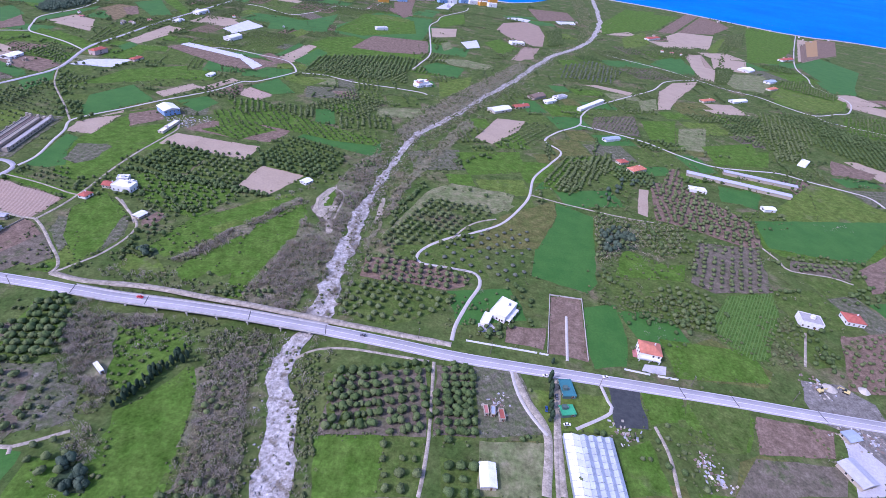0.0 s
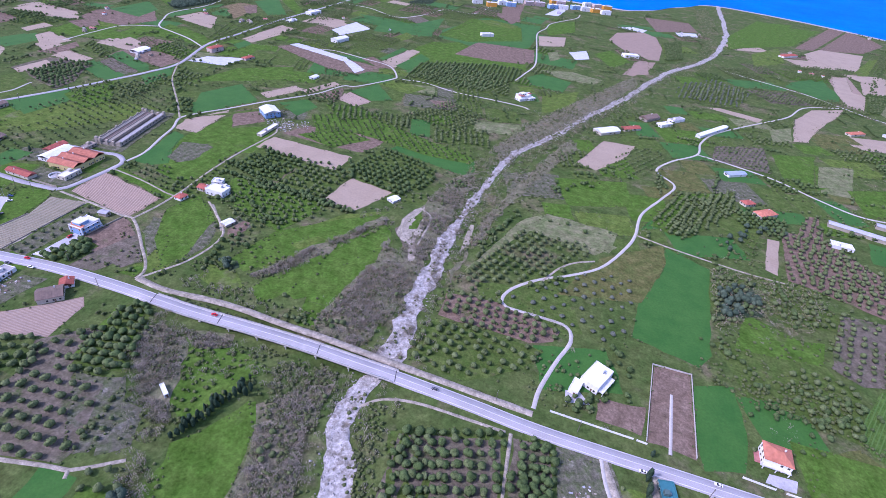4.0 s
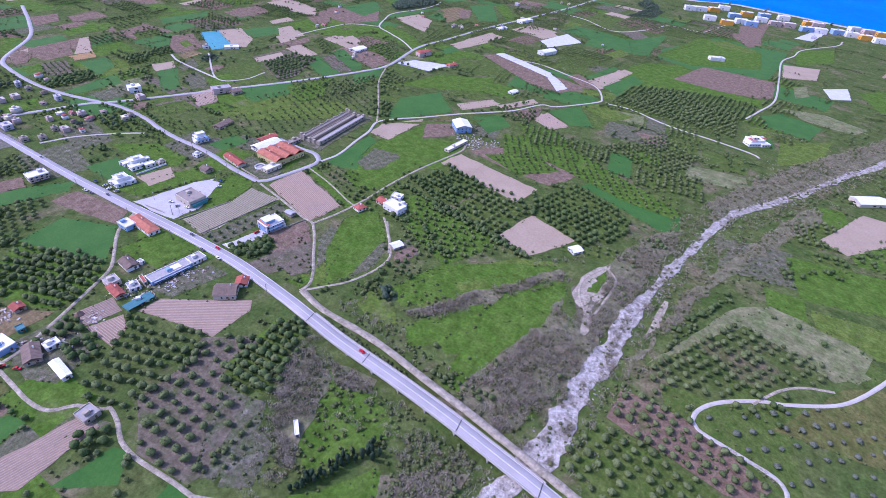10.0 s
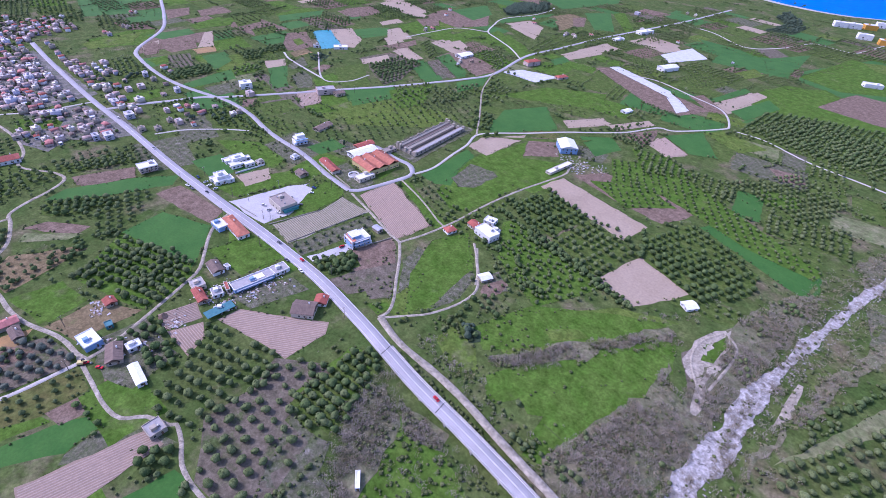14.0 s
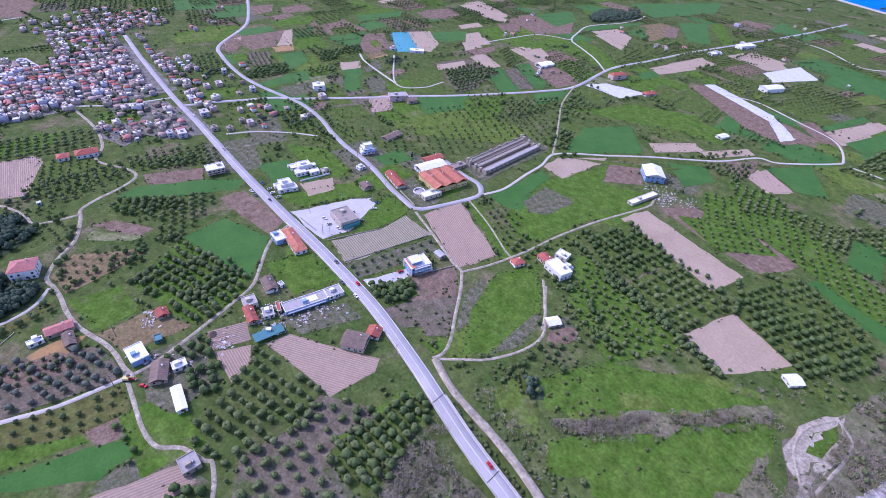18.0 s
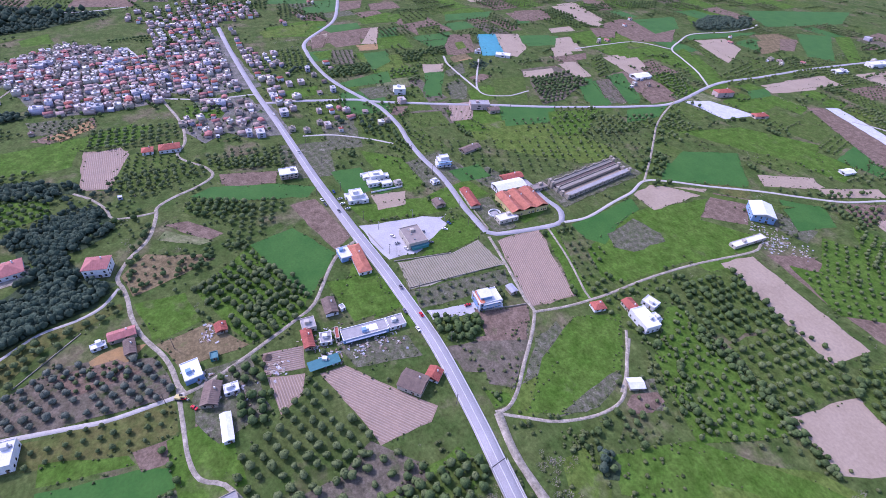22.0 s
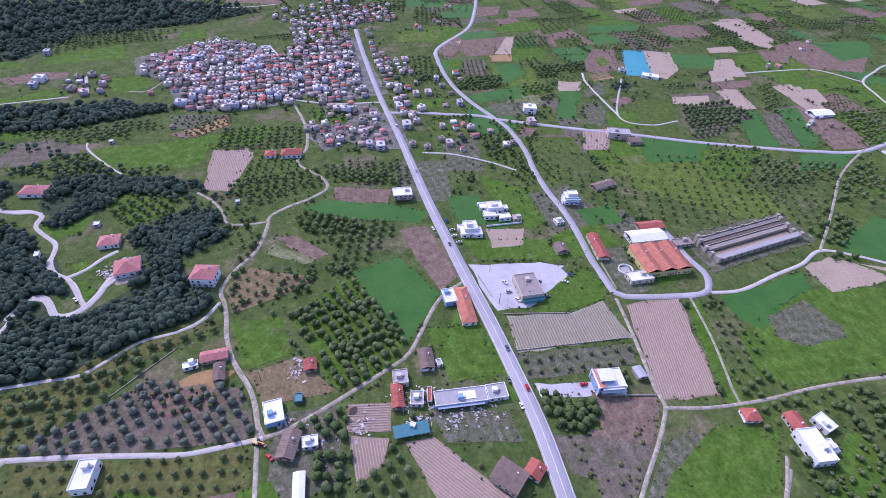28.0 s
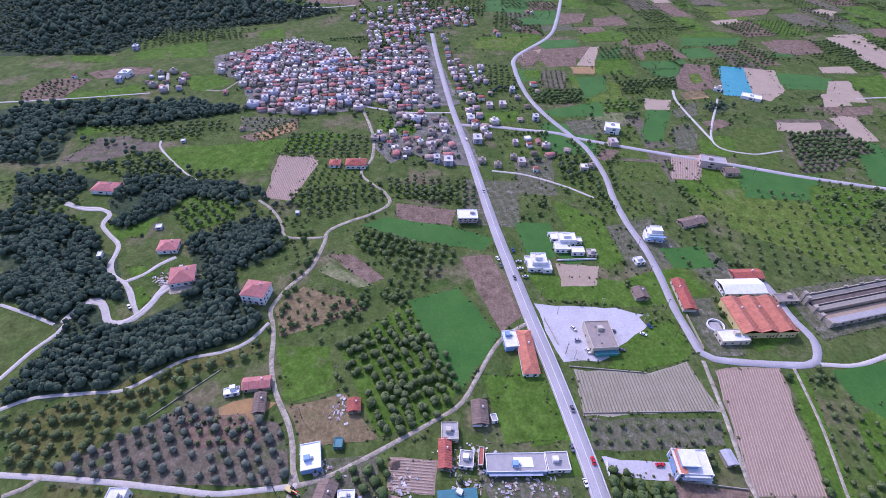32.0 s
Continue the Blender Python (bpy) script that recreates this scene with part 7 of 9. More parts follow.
building(-280, 241, 43, 14.1, 12, 5, 'gable', 'cream', 'tile_brown', 'farmhouse with weathered brown gabled roof')
building(-281, 254, 43, 7.9, 8, 3.5, 'gable', 'white', 'tile_red', 'small red and white outbuilding by the road')
building(-267, 397, -4, 17.7, 11, 6, 'flat', 'white', 'flat_white', 'white two-storey farmhouse with flat roof')
building(-281, 398, -4, 10.1, 8, 4, 'gable', 'cream', 'tile_red', 'small red-roofed farm outbuilding')
building(-278, 413, 16, 9.5, 8, 4, 'flat', 'white', 'flat_white', 'cream farm outbuilding with flat roof')
building(-289, 377, 80, 8.4, 7, 3.5, 'hip', 'white', 'tile_red', 'small white cottage with a red roof')
building(-231, 358, 71, 8.5, 7, 3, 'gable', 'stone', 'sheet_white', 'small shed with pale blue metal roof')
building(-121, 452, 61, 9.3, 8, 3, 'gable', 'white', 'sheet_white', 'small white shed beside a field')
building(-325, 581, 49, 18, 22, 7, 'gable', 'bluewall', 'sheet_white', 'blue agricultural barn with pale metal roof')
building(-302, 538, 89, 35.1, 6, 3, 'flat', 'cream', 'flat_white', 'low pale stable along a lane')
building(69, 296, -28, 12.2, 20, 6, 'flat', 'white', 'flat_white', 'large white villa with flat roof beside the highway')
building(57, 285, -18, 5.9, 11, 4, 'flat', 'white', 'flat_white', 'white garage annexe with flat roof')
building(168, 272, -7, 14.2, 12, 7, 'hip', 'white', 'tile_orange', 'white villa with orange tiled roof and terraces')
building(309, 330, -12, 16, 12, 6, 'flat', 'white', 'flat_grey', 'unfinished white house with grey flat roof')
building(349, 340, -5, 14, 12, 5, 'hip', 'white', 'tile_red', 'white house with red hip roof')
building(58, 166, 4, 8, 13, 4, 'gable', 'cream', 'sheet_white', 'silver metal-roofed store in a weedy plot')
building(107, 231, 9, 8.2, 13, 3, 'flat', 'netwall', 'sheet_teal', 'shade house covered with teal netting')
building(105, 214, 14, 8.8, 7, 3, 'flat', 'netwall', 'sheet_green', 'shed with bright green metal roof')
building(66, 205, 9, 3.3, 7, 3, 'flat', 'stone', 'tile_red', 'red shipping container in a rubble yard')
building(57, 207, 9, 2.6, 6, 3, 'flat', 'stone', 'tile_pink', 'faded pink container in a rubble yard')
building(61, 207, 0, 2.6, 6, 3, 'flat', 'stone', 'sheet_blue', 'slate blue container in a rubble yard')
building(265, 196, 20, 11.7, 16, 4, 'gable', 'stone', 'sheet_grey', 'store with faded blue metal roof')
building(222, 822, 53, 78.5, 7, 5, 'gable', 'white', 'sheet_white', 'long white shed beside a lane')
building(75, 743, 41, 33.6, 16, 5, 'gable', 'cream', 'sheet_white', 'low farm shed with white roof')
building(107, 771, 37, 27.7, 10, 4, 'gable', 'cream', 'tile_red', 'small farmhouse with red roof')
building(136, 831, 49, 30.5, 14, 5, 'gable', 'stone', 'tile_brown', 'grey stone ruin near the river')
building(156, 814, 42, 22.6, 10, 5, 'flat', 'white', 'flat_white', 'white farmhouse near the river')
building(175, 844, 46, 27.3, 10, 5, 'flat', 'white', 'flat_grey', 'pale farm building near the river')
building(224, 605, 31, 13.2, 9, 4, 'hip', 'cream', 'tile_red', 'small cottage with red roof')
building(237, 586, 35, 23.3, 11, 5, 'hip', 'cream', 'tile_orange', 'cottage with orange tiled roof')
building(226, 681, 32, 25.8, 9, 4, 'gable', 'white', 'sheet_blue', 'shed with blue-grey metal roof')
building(356, 580, -16, 115.5, 9, 5, 'gable', 'stone', 'sheet_grey', 'long grey-roofed livestock shed')
building(393, 604, -14, 83.7, 8, 5, 'gable', 'stone', 'sheet_grey', 'long grey-roofed livestock shed')
building(298, 551, -5, 18.8, 10, 4, 'flat', 'white', 'flat_white', 'white farm office with flat roof')
building(367, 524, 10, 13.6, 8, 4, 'gable', 'white', 'sheet_white', 'small white building of a farm')
building(-176, 1183, 33, 26.5, 12, 6, 'flat', 'white', 'flat_white', 'white house among green fields')
building(122, 1211, 21, 31.7, 16, 6, 'flat', 'white', 'flat_white', 'white block house in ploughed field')
building(503, 1496, 44, 57, 14, 5, 'hip', 'white', 'tile_red', 'white house with small outbuildings beside it')
building(650, 1245, 47, 35.7, 26, 4, 'gable', 'white', 'sheet_white', 'narrow white greenhouse beside a field')
building(662, 1153, 39, 30.1, 14, 5, 'gable', 'white', 'sheet_blue', 'white barn with pale blue roof')
building(637, 1091, 37, 29.4, 10, 4, 'hip', 'cream', 'tile_orange', 'small house with orange roof')
building(835, 1436, 38, 59.7, 14, 5, 'hip', 'white', 'tile_red', 'white houses with red roofs near the coast')
building(450, 939, 33, 31.4, 10, 4, 'hip', 'cream', 'tile_orange', 'small cottage with an orange roof')
building(515, 963, 31, 38.5, 12, 4, 'gable', 'white', 'sheet_white', 'pale metal-roofed farm shed')
building(489, 683, 51, 24.9, 10, 4, 'flat', 'white', 'flat_white', 'small white building of a farm')
building(-531, 769, 79, 23.8, 11, 7, 'hip', 'pinkwall', 'tile_red', 'two-storey house with red roof beside the crossroads')
building(-469, 761, 79, 18.4, 9, 4, 'hip', 'pinkwall', 'tile_red', 'small house with red roof beside greenhouses')
building(-403, 948, 75, 32, 15, 6, 'gable', 'white', 'sheet_white', 'white two-storey barn house in a field')
building(-541, 1024, 77, 21.3, 10, 4, 'gable', 'white', 'flat_white', 'white house beside the road')
building(-541, 1117, 80, 34.9, 14, 6, 'flat', 'white', 'flat_white', 'white house beside the road')
building(-345, 734, 83, 13.6, 8, 3, 'gable', 'white', 'sheet_white', 'small white hut in a meadow')
building(-592, 450, 72, 21.5, 12, 7, 'flat', 'pinkwall', 'flat_grey', 'pink-grey apartment block on open ground')
building(-657, 379, 76, 13.3, 12, 7, 'flat', 'white', 'flat_white', 'white house at the village edge')
building(-578, 460, 88, 11.9, 9, 5, 'gable', 'stone', 'tile_brown', 'small barn beside a side lane')
building(-509, 395, 106, 20.9, 9, 3, 'gable', 'stone', 'tile_brown', 'collapsed stone hut in a meadow')
building(-612, 705, 90, 25.7, 14, 4, 'gable', 'white', 'flat_white', 'cluster of white farm buildings')
building(-733, 563, 58, 20.3, 12, 4, 'flat', 'white', 'flat_white', 'pump station beside a reservoir')
building(-755, 535, 58, 8.4, 8, 4, 'flat', 'white', 'flat_white', 'small white building beside a reservoir')
building(-791, -136, 84, 9.7, 12, 6, 'flat', 'white', 'flat_white', 'white house on the hill slope')
building(-314, 51, 87, 8.1, 14, 6, 'flat', 'white', 'flat_white', 'white two-storey house in a grassy orchard')
building(-324, 331, 94, 4.9, 7, 4, 'gable', 'stone', 'sheet_grey', 'small grey-roofed hut beside a ploughed field')
building(-812, -36, 98, 7, 8, 6, 'flat', 'pinkwall', 'flat_white', 'row house with pale terrace roof')
building(277, 222, 18, 8.9, 7, 3.5, 'gable', 'stone', 'sheet_blue', 'faded blue-roofed workshop in a building yard')
building(-427, 421, 92, 14.4, 7, 3.5, 'flat', 'stone', 'flat_brown', 'ruined stone outbuilding beside a track')
building(-482, -29, 99, 2.7, 5, 3, 'flat', 'white', 'sheet_white', 'small white hut in the woods')
building(-329, 205, 80, 6.8, 8, 3.5, 'flat', 'white', 'flat_grey', 'small white block in a cluttered shop yard')
building(-330, 212, 80, 2.4, 9, 3.5, 'flat', 'cream', 'tile_red', 'narrow red-roofed lean-to beside the shop')
building(-313, 201, 61, 9.4, 3, 2.5, 'flat', 'white', 'sheet_white', 'low white container beside a ploughed field')
building(-350, 221, 100, 3, 4, 3, 'flat', 'white', 'flat_grey', 'tiny white outhouse beside a cottage')
building(-266, 405, 89, 6.6, 7, 4, 'flat', 'white', 'flat_white', 'small white annexe of the farmhouse')
building(-475, 307, 88, 6.4, 6, 3, 'flat', 'cream', 'flat_grey', 'grey garden store beside a villa')
building(-167, 204, 54, 2.3, 9, 3, 'flat', 'white', 'sheet_white', 'pale narrow container among reeds')

# ---- flat-roofed villas built of stepped blocks ----
def villa(x, y, turn, wall, label, *blocks):
    """Each block: x0, x1, y0, y1, foot, height. A roof slab, a parapet, window openings and a terrace rail for each."""
    base = thing("villa", pose(x, y, lie(x, y) + 0.1, 0, 0, turn), label, "house")
    for k, (x0, x1, y0, y1, foot, top) in enumerate(blocks):
        part("wall", box(x0, x1, y0, y1, foot - (0.4 if foot == 0 else 0.0), top), wall, base)
        part("roof", box(x0 + 0.25, x1 - 0.25, y0 + 0.25, y1 - 0.25, top - 0.1, top + 0.12), "flat_white", base)
        bm = bmesh.new()
        for r in ((x0 - 0.06, x1 + 0.06, y0 - 0.06, y0 + 0.24), (x0 - 0.06, x1 + 0.06, y1 - 0.24, y1 + 0.06), (x0 - 0.06, x0 + 0.24, y0 + 0.24, y1 - 0.24), (x1 - 0.24, x1 + 0.06, y0 + 0.24, y1 - 0.24)):
            block(bm, *r, top - 0.1, top + 0.6)
        part("parapet", bm, "white", base)
        if top - foot > 2.4:
            n = max(1, int((x1 - x0) / 3.4))
            for i in range(n):
                u = x0 + (x1 - x0) * (i + 0.5) / n
                for yy in (y0, y1):
                    ob = part("window", box(u - 0.8, u + 0.8, yy - 0.08, yy + 0.08, foot + 0.9, foot + 2.2), "glass_dark", base)
                    part("sill", box(u - 0.95, u + 0.95, yy - 0.16, yy + 0.16, foot + 0.78, foot + 0.9), "white", ob)
            n = max(1, int((y1 - y0) / 3.4))
            for i in range(n):
                v = y0 + (y1 - y0) * (i + 0.5) / n
                for xx in (x0, x1):
                    ob = part("window", box(xx - 0.08, xx + 0.08, v - 0.8, v + 0.8, foot + 0.9, foot + 2.2), "glass_dark", base)
                    part("sill", box(xx - 0.16, xx + 0.16, v - 0.95, v + 0.95, foot + 0.78, foot + 0.9), "white", ob)
    part("door", box(-0.5, 0.5, blocks[0][2] - 0.1, blocks[0][2] + 0.1, 0, 2.1), "wood_door", base)
    return base


villa(-464, 266, 88, "white", "white modern two-storey villa with stepped roof terraces", (-7, 3, -6, 5, 0, 3.1), (-4, 6, -3, 7, 0, 5.6), (3, 9, -7, -1, 0, 2.9), (-8, -4, 2, 7, 0, 2.7), (-2, 2, 0, 4, 5.6, 7.4), (6, 9, -1, 3, 0, 2.5))
villa(-485, 292, 88, "white", "large white modern villa with wings round a court", (-10, 1, -8, 0, 0, 3.3), (-6, 6, -1, 8, 0, 5.4), (1, 10, -11, -5, 0, 3.0), (6, 11, 1, 6, 0, 2.8), (-11, -6, 4, 11, 0, 2.6), (-3, 2, 2, 6, 5.4, 6.6), (-12, 2, 10, 12, 0, 2.4))
tower_house = villa(-492, 358, 83, "white", "white three-storey villa with pale blue balconies", (-6, 6, -5, 5, 0, 3.0), (-5, 5, -4, 5, 3.0, 5.8), (-3, 5, -2, 4, 5.8, 8.0), (-7, -5, -4, 2, 0, 2.4))
for z in (3.05, 5.85):
    part("balcony", box(-6.6, 6.6, -6.4, -4.9, z - 0.2, z), "bluewall", tower_house, "pale blue balcony slab")
villa(-517, 223, 89, "pinkwall", "two-storey block with pale pink walls and open ground floor", (-7, 7, -4, 5, 0, 2.7), (-7.5, 7.5, -5.5, 5.5, 2.7, 5.4), (2, 5, 0, 3, 5.4, 7.2))
seaward = villa(-48, 816, 47, "white", "large white villa with red-tiled upper floors and a walled garden", (-13, 3, -8, 4, 0, 3.2), (-9, 9, -5, 8, 0, 6.0), (3, 15, -10, -2, 0, 3.0), (9, 16, 1, 8, 0, 5.6), (-5, 3, -2, 5, 6.0, 8.4))
part("tiled_roof", box(-9.4, -1, -5.4, 3, 6.0, 6.5), "tile_red", seaward, "red tiled roof slab")
part("tiled_roof", box(9.2, 16.4, 0.6, 4.5, 5.7, 6.2), "tile_red", seaward, "red tiled roof slab")

# ---- greenhouse beside the highway ----
material("glaze", (0.42, 0.46, 0.52), (0.34, 0.38, 0.44), 3, rough=0.3, fine=0.8, bump=0, per_object=0.3)


def greenhouse(x, y, turn, long, bays):
    base = thing("greenhouse", pose(x, y, 0.1, 0, 0, turn), "large glazed greenhouse with one whitewashed bay", "greenhouse")
    at, pane_mesh = 0.0, None
    for k, wide in enumerate(bays):
        bm = bmesh.new()
        for xx in (at, at + wide - 0.12):
            block(bm, xx, xx + 0.12, -long, 0, -0.2, 2.8)
        part("side_wall", bm, "glaze", base)
        n = int(long / 4)
        for s in (0, 1):
            for i in range(n):
                if k == 0:
                    cover = "sheet_white"
                else:
                    cover = "glaze"
                x0, x1 = at + wide / 2 * s + 0.06, at + wide / 2 * (s + 1) - 0.06
                z0, z1 = (2.8, 4.0) if s == 0 else (4.0, 2.8)
                key = (cover, s, round(wide, 1))
                if PANELS.get(key) is None:
                    bm = bmesh.new()
                    lo = [bm.verts.new(v) for v in ((x0 - at, -3.9, z0), (x1 - at, -3.9, z1), (x1 - at, -0.1, z1), (x0 - at, -0.1, z0))]
                    hi = [bm.verts.new(v.co + Vector((0, 0, 0.08))) for v in lo]
                    bm.faces.new(hi)
                    bm.faces.new(lo[::-1])
                    for q in range(4):
                        bm.faces.new((lo[q], lo[(q + 1) % 4], hi[(q + 1) % 4], hi[q]))
                    ob = part("roof_panel", bm, cover, base)
                    PANELS[key] = ob.data
                else:
                    ob = new("roof_panel", PANELS[key])
                    ob.parent = base
                ob.location = (at, -4.0 * i, 0.02 * ((i * 7 + k) % 3))
        at += wide
    part("ridge_beam", box(0, at, -0.1, 0.1, 2.6, 2.8), "metal_grey", base)
    part("end_wall", box(0, at, -0.06, 0.06, -0.2, 2.8), "glaze", base)


PANELS = {}
greenhouse(100.4, 197, 2, 64, [9.0, 4.7, 4.7, 4.7, 4.7])


# ---- roofless old factory beside the oil mill ----
def ruin():
    m = pose(-402.8, 436.2, 0, 0, 0, 101)
    base = thing("ruined_factory", m, "roofless stone factory with long low sheds and end towers", "ruin")
    L, W = 87, 25
    rng = random.Random(4)
    part("yard", box(4, L - 6, 5.5, 11, -0.2, 0.25), "tan", base)
    bm = block(bmesh.new(), 0, L - 2, 0.3, 5.0, -0.3, 3.6)
    part("south_shed", bm, "stone", base)
    part("south_roof", box(0.4, L - 2.4, 0.6, 4.7, 3.5, 3.8), "flat_grey", base)
    for i in range(13):
        x = 1.5 + i * 6.4
        # near-black block on the solid wall, painting the shade inside an empty window
        part("window_opening", box(x, x + 1.7, 0.2, 0.5, 1.2, 2.7), "joint_dark", base)
        part("buttress", box(x + 3.2, x + 3.9, -0.1, 0.5, -0.3, 4.3 + rng.uniform(-0.5, 0.5)), "stone", base)
    for k in range(3):
        y = 12 + 4.2 * k
        part("north_wall", box(1, L - 4, y, y + 0.5, -0.3, 3.0 + 0.5 * k), "stone", base)
        bm = bmesh.new()
        vs = [bm.verts.new(c) for c in ((1, y + 0.5, 2.6), (L - 4, y + 0.5, 2.6), (L - 4, y + 2.9, 3.3 + 0.4 * k), (1, y + 2.9, 3.3 + 0.4 * k))]
        up = [bm.verts.new(v.co + Vector((0, 0, 0.25))) for v in vs]
        bm.faces.new(up)
        bm.faces.new(vs[::-1])
        for q in range(4):
            bm.faces.new((vs[q], vs[(q + 1) % 4], up[(q + 1) % 4], up[q]))
        part("north_roof", bm, "tile_brown" if k == 1 else "stone", base)
    part("back_wall", box(0, L - 3, W - 0.6, W, -0.3, 4.6), "stone", base)
    for i in range(6):
        part("gable_stub", box(6 + 13 * i, 9 + 13 * i, W - 0.7, W + 0.1, 4.5, 5.6 + rng.uniform(-0.4, 0.5)), "stone", base)
    for x in (-1.0, L - 5):
        for y, h in ((0.2, 5.2), (7, 4.5), (13, 5.0), (20, 6.2), (W - 2, 7.2)):
            h += rng.uniform(-0.6, 0.8)
            part("tower", box(x, x + 2.6, y, y + 2.4, -0.3, h), "stone", base)
        part("end_wall", box(x + 0.8, x + 1.4, 2.4, W - 2, -0.3, 2.6), "stone", base)


ruin()
field("scrub", (-394, 425), (-415, 530), (-452, 528), (-436, 424))
field("scrub", (-384, 353), (-430, 353), (-430, 372), (-386, 374), label="rubble-strewn work yard beside the oil mill")

# round tank
bm = bmesh.new()
for r0, r1, z0, z1 in ((4.6, 5.2, 0.0, 1.3),):
    rings = [[bm.verts.new((r * math.cos(k * math.pi / 14), r * math.sin(k * math.pi / 14), z)) for k in range(28)] for r, z in ((r1, z0), (r1, z1), (r0, z1), (r0, z0))]
    for a, b in zip(rings, rings[1:]):
        for k in range(28):
            bm.faces.new((a[k], a[(k + 1) % 28], b[(k + 1) % 28], b[k]))
tank = thing("basin", pose(-407, 365, 0.1), "round white concrete settling basin in a yard", "basin")
part("rim", bm, "flat_white", tank)
part("basin_floor", box(-3.2, 3.2, -3.2, 3.2, -0.1, 0.2), "flat_grey", tank)


# ---- cars ----
def car(paint):
    base = tagged(new("car"), paint.split("_")[1] + " saloon car standing on the asphalt", "car", "cars")
    bm = box(-2.1, 2.1, -0.85, 0.85, 0.35, 0.95)
    bmesh.ops.bevel(bm, geom=bm.edges[:], offset=0.15, segments=1, affect="EDGES")
    part("body", bm, paint, base)
    bm = bmesh.new()
    lo = [bm.verts.new(v) for v in ((-1.5, -0.78, 0.94), (1.0, -0.78, 0.94), (1.0, 0.78, 0.94), (-1.5, 0.78, 0.94))]
    hi = [bm.verts.new(v) for v in ((-1.0, -0.62, 1.42), (0.35, -0.62, 1.42), (0.35, 0.62, 1.42), (-1.0, 0.62, 1.42))]
    for q in range(4):
        bm.faces.new((lo[q], lo[(q + 1) % 4], hi[(q + 1) % 4], hi[q]))
    bm.faces.new(hi)
    part("window_band", bm, "glass_dark", base)
    part("car_roof", box(-0.95, 0.3, -0.6, 0.6, 1.41, 1.47), paint, base)
    first = None
    for x in (-1.3, 1.3):
        for y in (-0.8, 0.8):
            if first is None:
                bm = bmesh.new()
                bmesh.ops.create_cone(bm, cap_ends=True, segments=12, radius1=0.33, radius2=0.33, depth=0.22, matrix=pose(0, 0, 0, 90, 0, 0))
                first = part("wheel", bm, "tyre", base)
                ob = first
            else:
                ob = new("wheel", first.data)
                ob.parent = base
            ob.location = (x, y, 0.33)
    return base


FLEET = [car("car_" + c) for c in ("white", "red", "grey", "silver", "blue")]
fresh = list(FLEET)
for k, x, y, z, turn in ((0, -472, 240, 0.3, 20), (2, -465, 241, 0.3, 10), (3, -468, 254, 0.8, 94), (0, -461, 254, 0.8, 96), (2, -452, 248.5, 0.8, 5), (3, -453, 256, 0.8, 95), (4, -480, 252, 0.8, 3), (0, -408, 277, 0.3, 30), (3, -399, 277, 0.3, 100), (0, -391, 281, 0.3, 20), (2, -405, 300, 0.3, 95), (0, -402, 318, 0.3, 60), (4, -408, 324, 0.3, 20), (2, -391, 301, 0.3, 80), (2, -354, 262.5, 0.8, 4), (1, -323, 297, 0.3, 90), (1, -326, 265.5, 0.8, 184), (0, -316, 259, 0.5, 5), (2, -333, 257, 0.5, 5), (1, -318, 126, 0.5, 70), (1, -310, 131, 0.3, 40), (0, 134, 245, 0.8, 178), (0, 95, 240, 0.5, 178), (2, 100, 224, 0.5, 88), (0, 104, 205, 0.3, 10), (4, 93, 214, 0.3, 85), (3, -434, 9, 0.5, 40), (0, -453, 32, 0.5, 30), (1, -176, 262.5, 0.8, 177), (2, -24, 254, 0.8, 176), (3, -554, 240, 0.8, 4), (0, -640, 234, 0.8, 184)):
    m = pose(x, y, z, 0, 0, turn)
    if FLEET[k] in fresh:
        fresh.remove(FLEET[k])
        FLEET[k].matrix_basis = m
    else:
        copy_thing(FLEET[k], m)


# ---- utility poles ----
pole = tagged(new("utility_pole"), "weathered wooden utility pole with a cross arm", "pole", "roadside poles")
bm = bmesh.new()
bmesh.ops.create_cone(bm, cap_ends=True, segments=8, radius1=0.2, radius2=0.13, depth=9.5, matrix=Matrix.Translation((0, 0, 4.5)))
part("mast", bm, "pole_wood", pole)
part("cross_arm", box(-0.9, 0.9, -0.07, 0.07, 8.6, 8.75), "pole_wood", pole)
for x in (-0.75, 0.0, 0.75):
    part("insulator", box(x - 0.07, x + 0.07, -0.06, 0.06, 8.75, 8.98), "white", pole)
pole.matrix_basis = pose(-300, 274, 0, 0, 0, 90)
for x, y in ((-345, 272), (-390, 268), (-435, 263), (-480, 258), (-525, 254), (-570, 250), (-620, 246), (-260, 258), (12, 258.5), (60, 254), (128, 236), (190, 248), (255, 246), (-360, 250), (-410, 244), (-480, 238), (-422, 340), (-452, 340), (-480, 342), (-520, 338), (-400, 337), (-540, 560), (-575, 480), (-318, 118), (-355, 124)):
    copy_thing(pole, pose(x, y, lie(x, y), 0, 0, 90 + 10 * math.sin(x)))


# ---- boundary walls ----
def garden_wall(a, b, high=1.1, cover="white", name="boundary_wall", label="low white-painted boundary wall beside a plot"):
    l = math.hypot(b[0] - a[0], b[1] - a[1])
    base = thing(name, pose(a[0], a[1], 0.1, 0, 0, math.degrees(math.atan2(b[1] - a[1], b[0] - a[0]))), label, "wall", "boundary walls")
    part("wall_run", box(0, l, -0.12, 0.12, -0.2, high), cover, base)
    part("coping", box(-0.05, l + 0.05, -0.17, 0.17, high, high + 0.1), cover, base)
    for k in range(int(l / 8) + 1):
        part("pier", box(8 * k - 0.2, 8 * k + 0.2, -0.2, 0.2, -0.2, high + 0.3), cover, base)


